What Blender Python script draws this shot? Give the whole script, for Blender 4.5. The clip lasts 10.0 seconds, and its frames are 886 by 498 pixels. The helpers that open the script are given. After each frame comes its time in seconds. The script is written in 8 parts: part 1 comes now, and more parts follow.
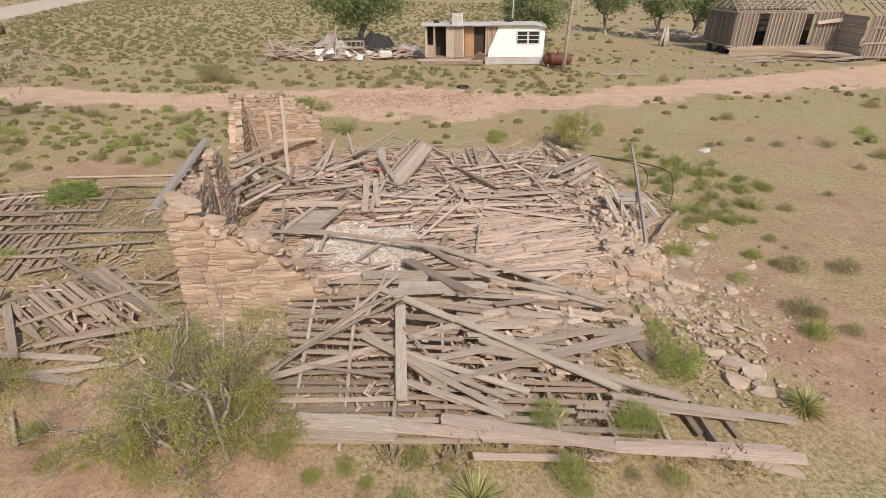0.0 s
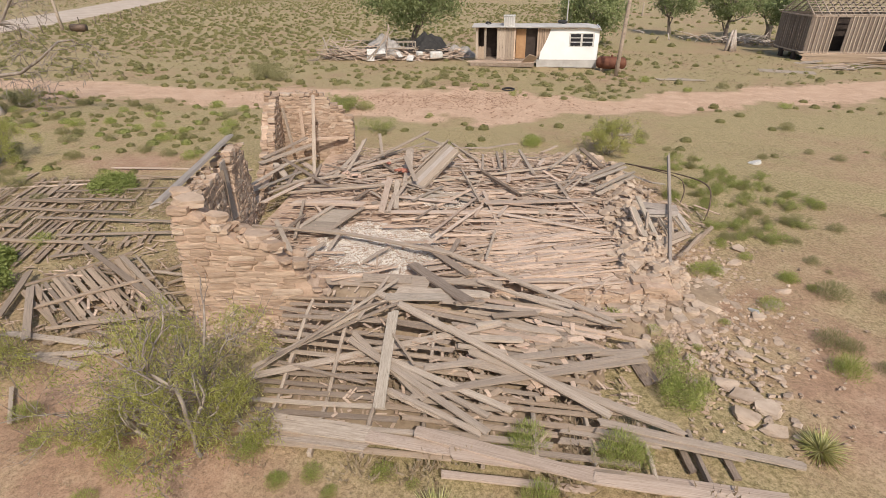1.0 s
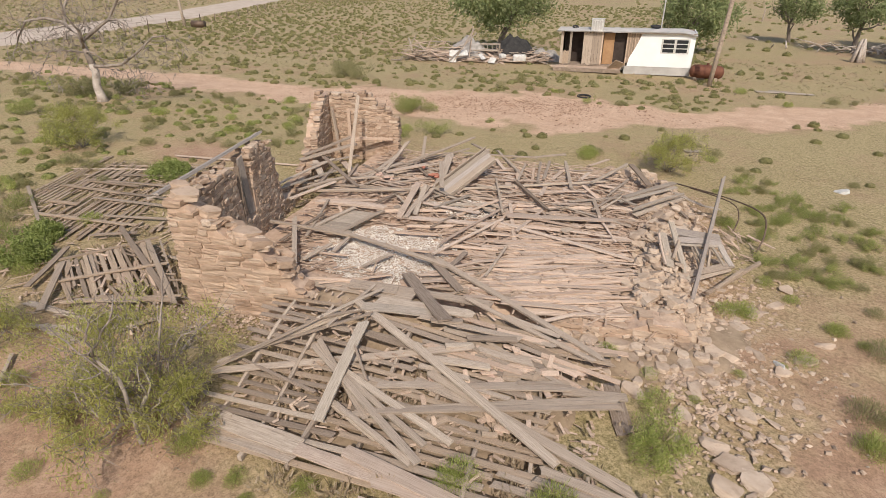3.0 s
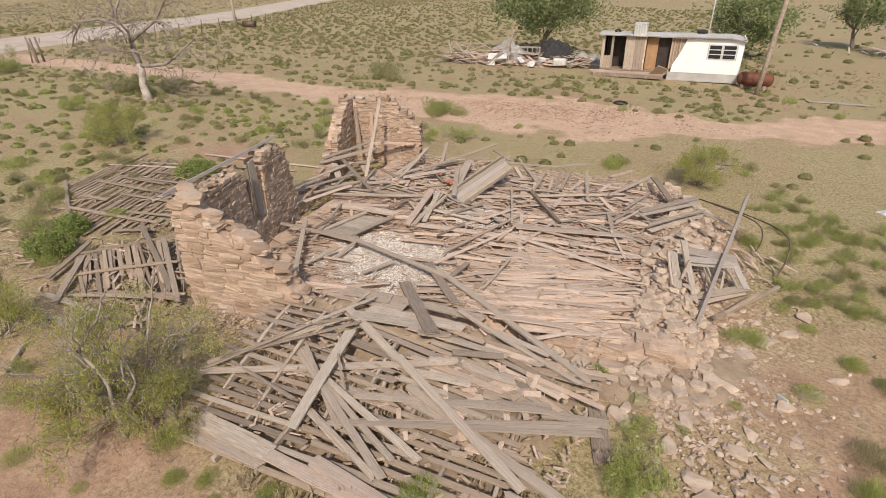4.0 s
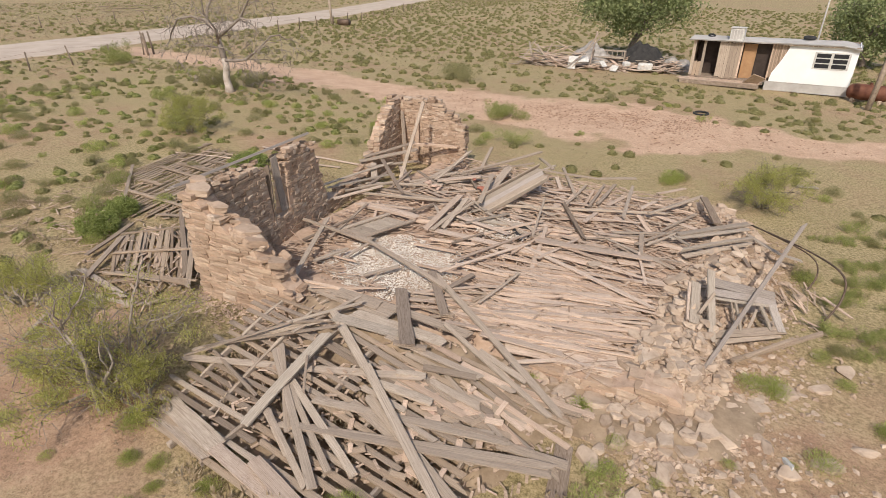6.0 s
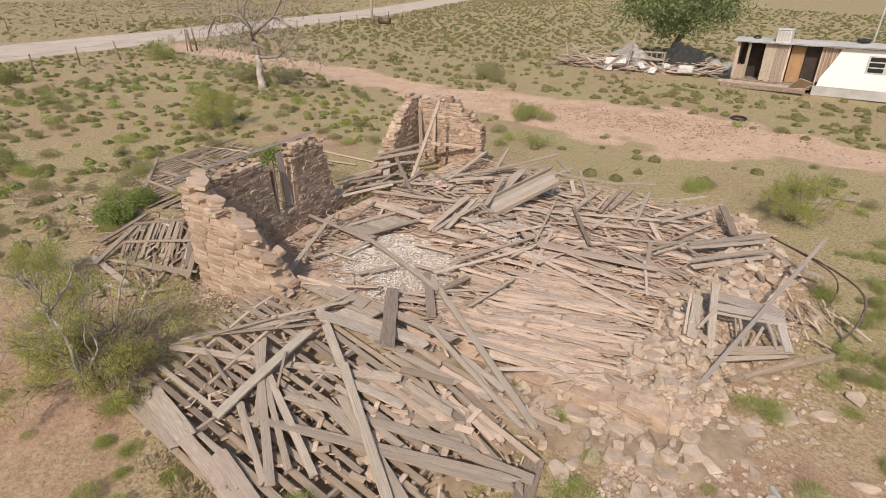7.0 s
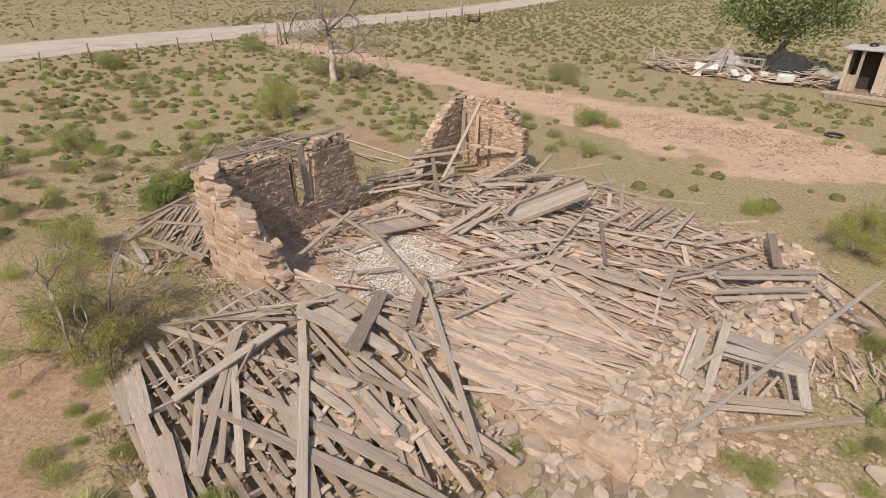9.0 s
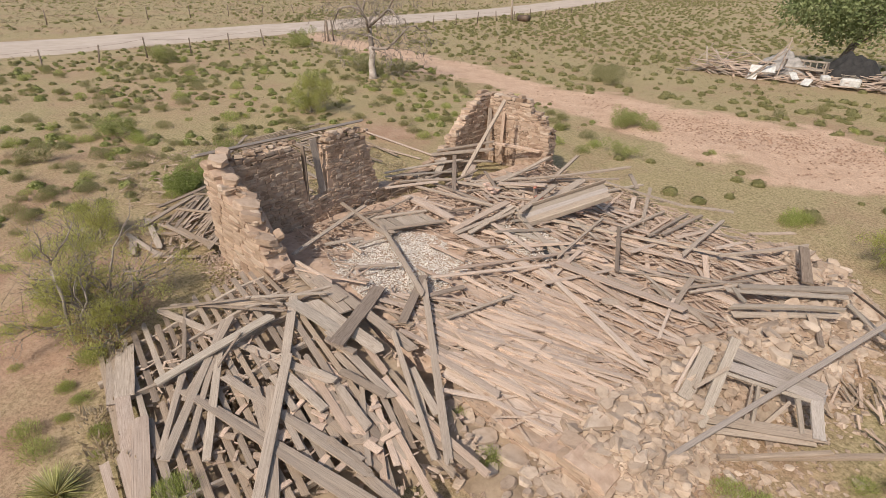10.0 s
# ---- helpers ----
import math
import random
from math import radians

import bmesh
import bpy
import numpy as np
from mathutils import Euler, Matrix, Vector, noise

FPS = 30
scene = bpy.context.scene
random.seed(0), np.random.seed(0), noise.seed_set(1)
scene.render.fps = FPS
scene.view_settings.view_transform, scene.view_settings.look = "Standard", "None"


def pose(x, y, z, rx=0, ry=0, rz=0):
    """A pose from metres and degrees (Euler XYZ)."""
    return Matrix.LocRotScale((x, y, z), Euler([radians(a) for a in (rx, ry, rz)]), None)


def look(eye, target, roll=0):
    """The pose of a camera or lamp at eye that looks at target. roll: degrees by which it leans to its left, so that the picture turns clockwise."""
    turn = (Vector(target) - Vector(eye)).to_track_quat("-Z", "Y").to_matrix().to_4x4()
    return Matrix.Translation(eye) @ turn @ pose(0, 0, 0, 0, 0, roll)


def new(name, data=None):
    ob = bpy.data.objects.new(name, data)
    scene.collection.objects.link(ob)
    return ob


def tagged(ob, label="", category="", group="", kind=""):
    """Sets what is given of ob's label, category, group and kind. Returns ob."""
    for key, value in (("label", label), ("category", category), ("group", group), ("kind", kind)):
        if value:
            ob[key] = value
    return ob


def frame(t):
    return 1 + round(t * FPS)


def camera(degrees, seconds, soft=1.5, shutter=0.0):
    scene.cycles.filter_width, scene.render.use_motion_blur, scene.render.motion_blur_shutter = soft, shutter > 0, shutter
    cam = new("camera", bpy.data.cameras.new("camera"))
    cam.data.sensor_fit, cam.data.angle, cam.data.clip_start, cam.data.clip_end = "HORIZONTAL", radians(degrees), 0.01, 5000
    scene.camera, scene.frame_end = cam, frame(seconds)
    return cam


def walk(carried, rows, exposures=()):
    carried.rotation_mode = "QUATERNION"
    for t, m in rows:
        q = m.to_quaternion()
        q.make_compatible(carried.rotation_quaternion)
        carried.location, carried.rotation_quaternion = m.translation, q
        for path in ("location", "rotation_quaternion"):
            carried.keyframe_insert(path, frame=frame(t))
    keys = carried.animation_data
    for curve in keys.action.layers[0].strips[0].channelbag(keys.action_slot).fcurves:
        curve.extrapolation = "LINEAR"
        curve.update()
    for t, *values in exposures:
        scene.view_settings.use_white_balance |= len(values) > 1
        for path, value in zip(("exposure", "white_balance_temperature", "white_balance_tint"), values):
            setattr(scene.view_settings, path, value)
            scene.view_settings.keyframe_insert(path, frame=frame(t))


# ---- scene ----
cam = camera(79.5, 10.0, soft=0.55)
PATH = [
    (0, (0.048, -0.115, 6.343), (0.041, 1.651, 5.404), -0.1),
    (0.5, (0.54, 0.03, 6.347), (0.436, 1.795, 5.412), -0.2),
    (1, (1.03, 0.216, 6.316), (0.826, 1.972, 5.381), -0.2),
    (1.5, (1.484, 0.418, 6.282), (1.197, 2.163, 5.348), -0.2),
    (2, (1.938, 0.627, 6.252), (1.578, 2.359, 5.318), -0.2),
    (2.5, (2.407, 0.849, 6.271), (1.96, 2.561, 5.338), -0.2),
    (4, (3.656, 1.526, 6.501), (2.979, 3.162, 5.571), -0.2),
    (4.5, (4.031, 1.775, 6.528), (3.283, 3.379, 5.597), -0.2),
    (5, (4.384, 2.063, 6.537), (3.563, 3.633, 5.608), -0.3),
    (5.5, (4.708, 2.363, 6.548), (3.816, 3.893, 5.619), -0.3),
    (7, (5.732, 3.32, 6.484), (4.659, 4.728, 5.554), -0.3),
    (7.5, (6.007, 3.692, 6.522), (4.876, 5.054, 5.591), -0.2),
    (8, (6.308, 4.039, 6.522), (5.124, 5.353, 5.589), -0.1),
    (8.5, (6.596, 4.431, 6.507), (5.352, 5.689, 5.573), -0.1),
    (9, (6.823, 4.828, 6.466), (5.522, 6.025, 5.532), -0.1),
    (9.5, (7.043, 5.24, 6.373), (5.684, 6.372, 5.44), -0.1),
    (10, (7.24, 5.691, 6.299), (5.829, 6.757, 5.365), -0.1),
]
walk(cam, [(t, look(eye, target, roll)) for t, eye, target, roll in PATH])

# ---- light: high sun from behind the first viewpoint, clear sky ----
SUN_TO = Vector((0.236, -0.665, 0.709)).normalized()
world = bpy.data.worlds.new("sky")
scene.world = world
world.use_nodes = True
wn = world.node_tree
sky = wn.nodes.new("ShaderNodeTexSky")
sky.sky_type, sky.sun_disc = "NISHITA", False
sky.sun_elevation = math.asin(SUN_TO.z)
sky.sun_rotation = math.atan2(SUN_TO.x, SUN_TO.y)
sky.air_density, sky.dust_density = 1.0, 2.5
wn.nodes["Background"].inputs["Strength"].default_value = 0.15
wn.links.new(sky.outputs[0], wn.nodes["Background"].inputs["Color"])
lamp = bpy.data.lights.new("sun", "SUN")
lamp.energy, lamp.angle, lamp.color = 3.6, radians(0.53), (1.0, 0.94, 0.86)
sun = new("sun", lamp)
sun.matrix_world = look(SUN_TO * 60, (0, 0, 0))
scene.view_settings.exposure = 0.0

# ---- materials ----
def rgb(c):
    return (*c, 1.0)


class Nodes:
    """A small wrapper that builds one node material."""

    def __init__(self, name, rough=0.9, metal=0.0):
        self.mat = bpy.data.materials.new(name)
        self.mat.use_nodes = True
        self.t = self.mat.node_tree
        self.bsdf = self.t.nodes["Principled BSDF"]
        self.bsdf.inputs["Roughness"].default_value = rough
        self.bsdf.inputs["Metallic"].default_value = metal
        self.bsdf.inputs["Specular IOR Level"].default_value = 0.25

    def node(self, kind, **values):
        n = self.t.nodes.new(kind)
        for key, value in values.items():
            n.inputs[key].default_value = value
        return n

    def link(self, a, b):
        self.t.links.new(a, b)

    def coords(self, scale=(1, 1, 1), space="Object", jitter=False):
        src = self.t.nodes.new("ShaderNodeTexCoord").outputs[space]
        m = self.node("ShaderNodeMapping", Scale=scale)
        self.link(src, m.inputs["Vector"])
        if jitter:
            info = self.t.nodes.new("ShaderNodeObjectInfo")
            mul = self.t.nodes.new("ShaderNodeMath")
            mul.operation = "MULTIPLY"
            mul.inputs[1].default_value = 97.0
            self.link(info.outputs["Random"], mul.inputs[0])
            comb = self.t.nodes.new("ShaderNodeCombineXYZ")
            for i in range(3):
                self.link(mul.outputs[0], comb.inputs[i])
            self.link(comb.outputs[0], m.inputs["Location"])
        return m.outputs[0]

    def noise(self, vector, scale, detail=5.0, rough=0.6):
        n = self.node("ShaderNodeTexNoise", Scale=scale, Detail=detail, Roughness=rough)
        self.link(vector, n.inputs["Vector"])
        return n.outputs["Fac"]

    def ramp(self, fac, stops):
        r = self.t.nodes.new("ShaderNodeValToRGB")
        el = r.color_ramp.elements
        while len(el) < len(stops):
            el.new(0.5)
        for e, (at, c) in zip(el, stops):
            e.position, e.color = at, rgb(c) if len(c) == 3 else c
        self.link(fac, r.inputs["Fac"])
        return r.outputs["Color"]

    def mix(self, fac, a, b, blend="MIX"):
        m = self.t.nodes.new("ShaderNodeMix")
        m.data_type, m.blend_type = "RGBA", blend
        for sock, v in ((m.inputs[0], fac), (m.inputs[6], a), (m.inputs[7], b)):
            if isinstance(v, (int, float)):
                sock.default_value = v
            elif isinstance(v, tuple):
                sock.default_value = rgb(v)
            else:
                self.link(v, sock)
        return m.outputs[2]

    def random(self, island=False):
        if island:
            return self.t.nodes.new("ShaderNodeNewGeometry").outputs["Random Per Island"]
        return self.t.nodes.new("ShaderNodeObjectInfo").outputs["Random"]

    def bump(self, height, strength=0.4, distance=0.02):
        b = self.node("ShaderNodeBump", Strength=strength, Distance=distance)
        self.link(height, b.inputs["Height"])
        self.link(b.outputs[0], self.bsdf.inputs["Normal"])

    def base(self, color):
        if isinstance(color, tuple):
            self.bsdf.inputs["Base Color"].default_value = rgb(color)
        else:
            self.link(color, self.bsdf.inputs["Base Color"])
        return self


def wood(name, light, mid, dark, island=False):
    """Weathered board: long grain, cracks, each board with its own tone."""
    n = Nodes(name, 0.92)
    v = n.coords((2.2, 9.0, 3.0), jitter=not island)
    grain = n.noise(v, 2.0, 7.0, 0.68)
    col = n.ramp(grain, [(0.26, dark), (0.44, mid), (0.66, light)])
    tone = n.ramp(n.random(island), [(0.0, (0.72, 0.69, 0.67)), (0.3, (0.91, 0.88, 0.85)), (0.65, (1.02, 1.0, 0.99)), (1.0, (1.15, 1.14, 1.12))])
    col = n.mix(1.0, col, tone, "MULTIPLY")
    stain = n.noise(n.coords((1.6, 1.2, 1.0), jitter=not island), 1.6, 3.0)
    col = n.mix(n.ramp(stain, [(0.45, (0, 0, 0)), (0.75, (0.5, 0.5, 0.5))]), col, mid)
    knot = n.noise(n.coords((9.0, 2.2, 2.0), jitter=not island), 3.0, 5.0, 0.75)
    col = n.mix(0.75, col, n.ramp(knot, [(0.30, (0.62, 0.59, 0.56)), (0.42, (0.98, 0.98, 0.97)), (0.6, (1.03, 1.03, 1.03)), (0.74, (1.2, 1.19, 1.17))]), "MULTIPLY")
    crack = n.ramp(n.noise(n.coords((1.2, 13.0, 8.0), jitter=not island), 1.5, 3.0), [(0.31, (0.42, 0.39, 0.37)), (0.41, (1, 1, 1))])
    n.base(n.mix(0.6, col, crack, "MULTIPLY"))
    n.bump(grain, 0.5, 0.01)
    return n.mat


def stone(name, colours, island=False, fine=9.0):
    n = Nodes(name, 0.95)
    tone = n.ramp(n.random(island), [(i / (len(colours) - 1), c) for i, c in enumerate(colours)])
    v = n.coords((1, 1, 1), jitter=not island)
    a = n.noise(v, fine * 0.35, 4.0)
    b = n.noise(v, fine * 2.2, 6.0, 0.7)
    col = n.mix(1.0, tone, n.ramp(a, [(0.3, (0.72, 0.68, 0.64)), (0.55, (1, 1, 1)), (0.75, (1.18, 1.16, 1.12))]), "MULTIPLY")
    col = n.mix(0.7, col, n.ramp(b, [(0.3, (0.7, 0.66, 0.62)), (0.5, (1, 1, 1)), (0.8, (1.15, 1.15, 1.15))]), "MULTIPLY")
    n.base(col)
    n.bump(b, 0.7, 0.02)
    return n.mat


def leafy(name, a, b, c, island=True, through_light=0.4):
    n = Nodes(name, 0.75)
    col = n.ramp(n.random(island), [(0.0, a), (0.5, b), (1.0, c)])
    n.base(col)
    # thin leaves let part of the light through
    back = n.t.nodes.new("ShaderNodeBsdfTranslucent")
    both = n.t.nodes.new("ShaderNodeMixShader")
    both.inputs[0].default_value = through_light
    n.link(col, back.inputs["Color"])
    n.link(n.bsdf.outputs[0], both.inputs[1])
    n.link(back.outputs[0], both.inputs[2])
    n.link(both.outputs[0], n.t.nodes["Material Output"].inputs["Surface"])
    return n.mat


def plain(name, a, b, scale=3.0, rough=0.8, metal=0.0, space="Object", bump=0.15):
    n = Nodes(name, rough, metal)
    v = n.coords((1, 1, 1), space)
    f = n.noise(v, scale, 6.0, 0.65)
    n.base(n.ramp(f, [(0.3, a), (0.7, b)]))
    n.bump(f, bump, 0.01)
    return n.mat


WOOD_GREY = wood("weathered grey wood", (0.484, 0.397, 0.315), (0.349, 0.277, 0.214), (0.154, 0.115, 0.0862))
WOOD_TAN = wood("sun-bleached tan wood", (0.565, 0.455, 0.367), (0.442, 0.337, 0.263), (0.22, 0.159, 0.118))
WOOD_RED = wood("dusty reddish wood", (0.63, 0.48, 0.368), (0.482, 0.353, 0.264), (0.235, 0.16, 0.113))
WOOD_DARK = wood("dark old wood", (0.32, 0.252, 0.198), (0.213, 0.161, 0.121), (0.097, 0.0712, 0.0539))
WOOD_SILVER = wood("silvery grey wood", (0.428, 0.365, 0.297), (0.312, 0.258, 0.205), (0.144, 0.113, 0.0862))
WOOD_EARTH = wood("earth-stained boards", (0.427, 0.328, 0.243), (0.31, 0.233, 0.166), (0.155, 0.109, 0.0763))
WOOD_DUN = wood("dun weathered boards", (0.36, 0.285, 0.22), (0.27, 0.21, 0.16), (0.13, 0.097, 0.072))
WOOD_BARN = wood("dark barn boards", (0.24, 0.195, 0.16), (0.165, 0.13, 0.105), (0.08, 0.06, 0.05))
WOOD_ASH = wood("ash-grey wood", (0.40, 0.345, 0.30), (0.30, 0.255, 0.22), (0.15, 0.12, 0.10))
WOOD_BITS = wood("wood splinters", (0.543, 0.418, 0.319), (0.417, 0.304, 0.224), (0.233, 0.161, 0.112), island=True)
STONE_WALL = stone("sandstone of the walls", [(0.32, 0.218, 0.15), (0.45, 0.328, 0.235), (0.38, 0.268, 0.188), (0.52, 0.402, 0.305)], fine=1.5)
STONE_PALE = stone("pale rubble stone", [(0.38, 0.285, 0.208), (0.475, 0.363, 0.27), (0.425, 0.322, 0.237), (0.54, 0.425, 0.325)], fine=1.5)
STONE_BITS = stone("stone chips", [(0.33, 0.235, 0.165), (0.45, 0.335, 0.245), (0.39, 0.28, 0.20), (0.54, 0.42, 0.32)], island=True)
PLASTER_BITS = stone("white plaster crumbs", [(0.50, 0.41, 0.33), (0.70, 0.63, 0.54), (0.60, 0.52, 0.44), (0.80, 0.74, 0.66)], island=True)
MORTAR = plain("earth mortar", (0.36, 0.24, 0.165), (0.54, 0.39, 0.285), 5.0, 0.97, bump=0.6)
RUBBLE_EARTH = plain("pale rubble dust", (0.34, 0.245, 0.168), (0.50, 0.38, 0.275), 7.0, 0.97, bump=0.9)
BUSH_GREEN = leafy("fresh green bush", (0.22, 0.255, 0.055), (0.345, 0.375, 0.10), (0.50, 0.50, 0.19))
BUSH_THICK = leafy("thicket green", (0.20, 0.225, 0.06), (0.30, 0.315, 0.095), (0.42, 0.41, 0.16))
BUSH_OLIVE = leafy("olive bush", (0.20, 0.19, 0.08), (0.30, 0.275, 0.125), (0.42, 0.365, 0.2))
BUSH_FIELD = leafy("dusty olive shrubs", (0.235, 0.218, 0.088), (0.292, 0.268, 0.113), (0.36, 0.325, 0.15), through_light=0.5)
BUSH_DRY = leafy("dry grass", (0.27, 0.195, 0.12), (0.375, 0.285, 0.18), (0.48, 0.38, 0.265))
LEAF_MESQUITE = leafy("mesquite leaves", (0.27, 0.27, 0.07), (0.44, 0.43, 0.125), (0.60, 0.565, 0.215), through_light=0.65)
LEAF_TREE = leafy("cottonwood leaves", (0.14, 0.168, 0.062), (0.225, 0.255, 0.105), (0.33, 0.352, 0.165))
LEAF_BUSH = leafy("broad green leaves", (0.15, 0.185, 0.045), (0.235, 0.27, 0.075), (0.33, 0.35, 0.12))
YUCCA = leafy("yucca blades", (0.32, 0.315, 0.11), (0.50, 0.47, 0.19), (0.68, 0.62, 0.34))
BARK = plain("grey bark", (0.12, 0.09, 0.07), (0.27, 0.22, 0.18), 9.0, 0.95, bump=0.6)
BARK_STEM = plain("grey-brown shrub stems", (0.2, 0.16, 0.125), (0.4, 0.335, 0.275), 9.0, 0.95, bump=0.4)
BARK_DEAD = plain("weathered grey dead limbs", (0.16, 0.12, 0.095), (0.40, 0.335, 0.275), 3.0, 0.93, bump=0.4)
BARK_PALE = plain("bleached dead wood", (0.30, 0.24, 0.19), (0.55, 0.47, 0.40), 4.0, 0.9, bump=0.5)
WHITE_SIDING = plain("white metal siding", (0.74, 0.72, 0.68), (0.82, 0.80, 0.77), 0.8, 0.55, bump=0.03)
ROOF_METAL = plain("dull galvanised roofing", (0.34, 0.31, 0.28), (0.50, 0.465, 0.425), 0.9, 0.75, 0.0, bump=0.05)
RUST = plain("rusted tank steel", (0.10, 0.035, 0.022), (0.20, 0.085, 0.05), 2.5, 0.7, 0.2, bump=0.2)
# near-black base colour that stands in for shade inside rooms and below floors
SHADE_DARK = plain("near-black shade of rooms and underfloors", (0.035, 0.025, 0.02), (0.07, 0.05, 0.04), 2.0)
PLY = plain("orange-brown plywood", (0.30, 0.165, 0.08), (0.42, 0.25, 0.13), 2.0, 0.8)
RUBBER = plain("black rubber", (0.018, 0.017, 0.016), (0.045, 0.042, 0.04), 6.0, 0.8)
TARP_BLACK = plain("black plastic sheeting", (0.02, 0.019, 0.018), (0.055, 0.05, 0.046), 3.0, 0.9, bump=0.5)
TARP_GREY = plain("grey plastic sheeting", (0.17, 0.15, 0.13), (0.40, 0.36, 0.32), 3.0, 0.7, bump=0.5)
WHITE_PAINT = plain("flaking white paint", (0.38, 0.35, 0.31), (0.66, 0.63, 0.58), 6.0, 0.7)
BRICK_RED = plain("red brick", (0.30, 0.11, 0.075), (0.42, 0.19, 0.13), 12.0, 0.9)
BRICK_PINK = plain("dusty pink brick", (0.45, 0.29, 0.22), (0.58, 0.42, 0.33), 12.0, 0.9)
STEEL = plain("brown steel", (0.09, 0.06, 0.045), (0.2, 0.14, 0.1), 8.0, 0.6, 0.5)
GLASS = Nodes("dark window glass", 0.12).base((0.03, 0.03, 0.032)).mat


def ground_material():
    """Red earth and thin dry grass; the 'bare' attribute tells worn track from grass."""
    n = Nodes("red earth and dry grass", 0.97)
    v = n.coords((1, 1, 1))
    at = n.t.nodes.new("ShaderNodeAttribute")
    at.attribute_name = "bare"
    big, mid, fine = n.noise(v, 0.16, 5.0), n.noise(v, 1.1, 6.0, 0.7), n.noise(v, 13.0, 7.0, 0.8)
    grit = n.noise(v, 45.0, 3.0, 0.7)
    soil = n.ramp(mid, [(0.25, (0.265, 0.162, 0.101)), (0.5, (0.365, 0.231, 0.149)), (0.75, (0.49, 0.335, 0.23))])
    track = n.ramp(mid, [(0.25, (0.43, 0.275, 0.178)), (0.7, (0.59, 0.41, 0.285))])
    grass = n.ramp(fine, [(0.25, (0.17, 0.138, 0.058)), (0.42, (0.268, 0.215, 0.10)), (0.55, (0.368, 0.287, 0.156)), (0.75, (0.48, 0.366, 0.22))])
    # grass cover: broken at two scales, thinned out where the ground is bare
    add = n.t.nodes.new("ShaderNodeMath")
    add.operation = "MULTIPLY_ADD"
    add.inputs[1].default_value = 0.55
    n.link(mid, add.inputs[0])
    n.link(big, add.inputs[2])
    sub = n.t.nodes.new("ShaderNodeMath")
    sub.operation = "SUBTRACT"
    n.link(add.outputs[0], sub.inputs[0])
    n.link(at.outputs["Fac"], sub.inputs[1])
    cover = n.ramp(sub.outputs[0], [(0.45, (0, 0, 0)), (0.80, (1, 1, 1))])
    worn = n.t.nodes.new("ShaderNodeAttribute")
    worn.attribute_name = "worn"
    wear = n.ramp(worn.outputs["Fac"], [(0.02, (0, 0, 0)), (0.25, (1, 1, 1))])
    col = n.mix(cover, n.mix(wear, soil, track), grass)
    col = n.mix(0.8, col, n.ramp(fine, [(0.36, (0.6, 0.58, 0.54)), (0.5, (0.98, 0.98, 0.98)), (0.66, (1.24, 1.22, 1.2))]), "MULTIPLY")
    col = n.mix(1.0, col, n.ramp(grit, [(0.36, (0.7, 0.68, 0.65)), (0.48, (1, 1, 1)), (0.6, (1.02, 1.02, 1.02)), (0.7, (1.22, 1.2, 1.17))]), "MULTIPLY")
    n.base(col)
    n.bump(fine, 0.32, 0.03)
    return n.mat


GROUND = ground_material()
CLOD = plain("dry red clods", (0.22, 0.125, 0.08), (0.38, 0.24, 0.16), 4.0, 0.97)
SOIL = plain("trampled earth with dust", (0.20, 0.14, 0.09), (0.40, 0.295, 0.195), 3.0, 0.97, bump=0.8)
ROAD = plain("pale caliche road", (0.40, 0.315, 0.245), (0.52, 0.425, 0.34), 0.5, 0.97)
BUSH_LIGHT = leafy("yellow-green shrub", (0.2, 0.215, 0.06), (0.30, 0.31, 0.10), (0.41, 0.40, 0.17))

# ---- kit: things, parts, boards, stones, tubes ----
def gz(x, y):
    """Height of the gently falling ground."""
    return 0.30 - 0.0200 * max(-90.0, min(60.0, x)) - 0.0235 * max(-10.0, min(75.0, y))


def world_of(ob):
    m = ob.matrix_basis.copy()
    return world_of(ob.parent) @ ob.matrix_parent_inverse @ m if ob.parent else m


def thing(name, loc, label, category, group="", kind=""):
    """An empty at the base of a thing made of several parts."""
    ob = new(name)
    ob.empty_display_size = 0.2
    ob.location = loc
    return tagged(ob, label, category, group, kind)


def put(name, mesh, m, parent=None, material=None, label="", category="", group="", kind=""):
    """Links a mesh as one object at the world pose m, under a parent if there is one."""
    ob = new(name, mesh)
    ob.matrix_basis = m
    if parent:
        ob.parent = parent
        ob.matrix_parent_inverse = world_of(parent).inverted()
    if material:
        ob.material_slots[0].link = "OBJECT"
        ob.material_slots[0].material = material
    return tagged(ob, label, category, group, kind)


def mesh_from(verts, faces, material, smooth=False):
    me = bpy.data.meshes.new("mesh")
    me.from_pydata(verts, [], faces)
    me.materials.append(material)
    if smooth:
        me.shade_smooth()
    me.update()
    return me


def part(name, bm, material, parent=None, label="", m=None, smooth=False, **tags):
    """Links a bmesh (in world coordinates, or moved by m) as one mesh object."""
    me = bpy.data.meshes.new(name)
    bm.to_mesh(me)
    bm.free()
    me.materials.append(material)
    if smooth:
        me.shade_smooth()
    return put(name, me, m or Matrix(), parent, None, label, **tags)


def box(bm, lo, hi, m=None, bevel=0.0):
    lo, hi = Vector(lo), Vector(hi)
    r = bmesh.ops.create_cube(bm, size=1.0, matrix=(m or Matrix()) @ Matrix.Translation((lo + hi) / 2) @ Matrix.Diagonal((*(hi - lo), 1)))
    if bevel:
        edges = list({e for v in r["verts"] for e in v.link_edges})
        bmesh.ops.bevel(bm, geom=edges, offset=bevel, segments=1, affect="EDGES", profile=0.5)


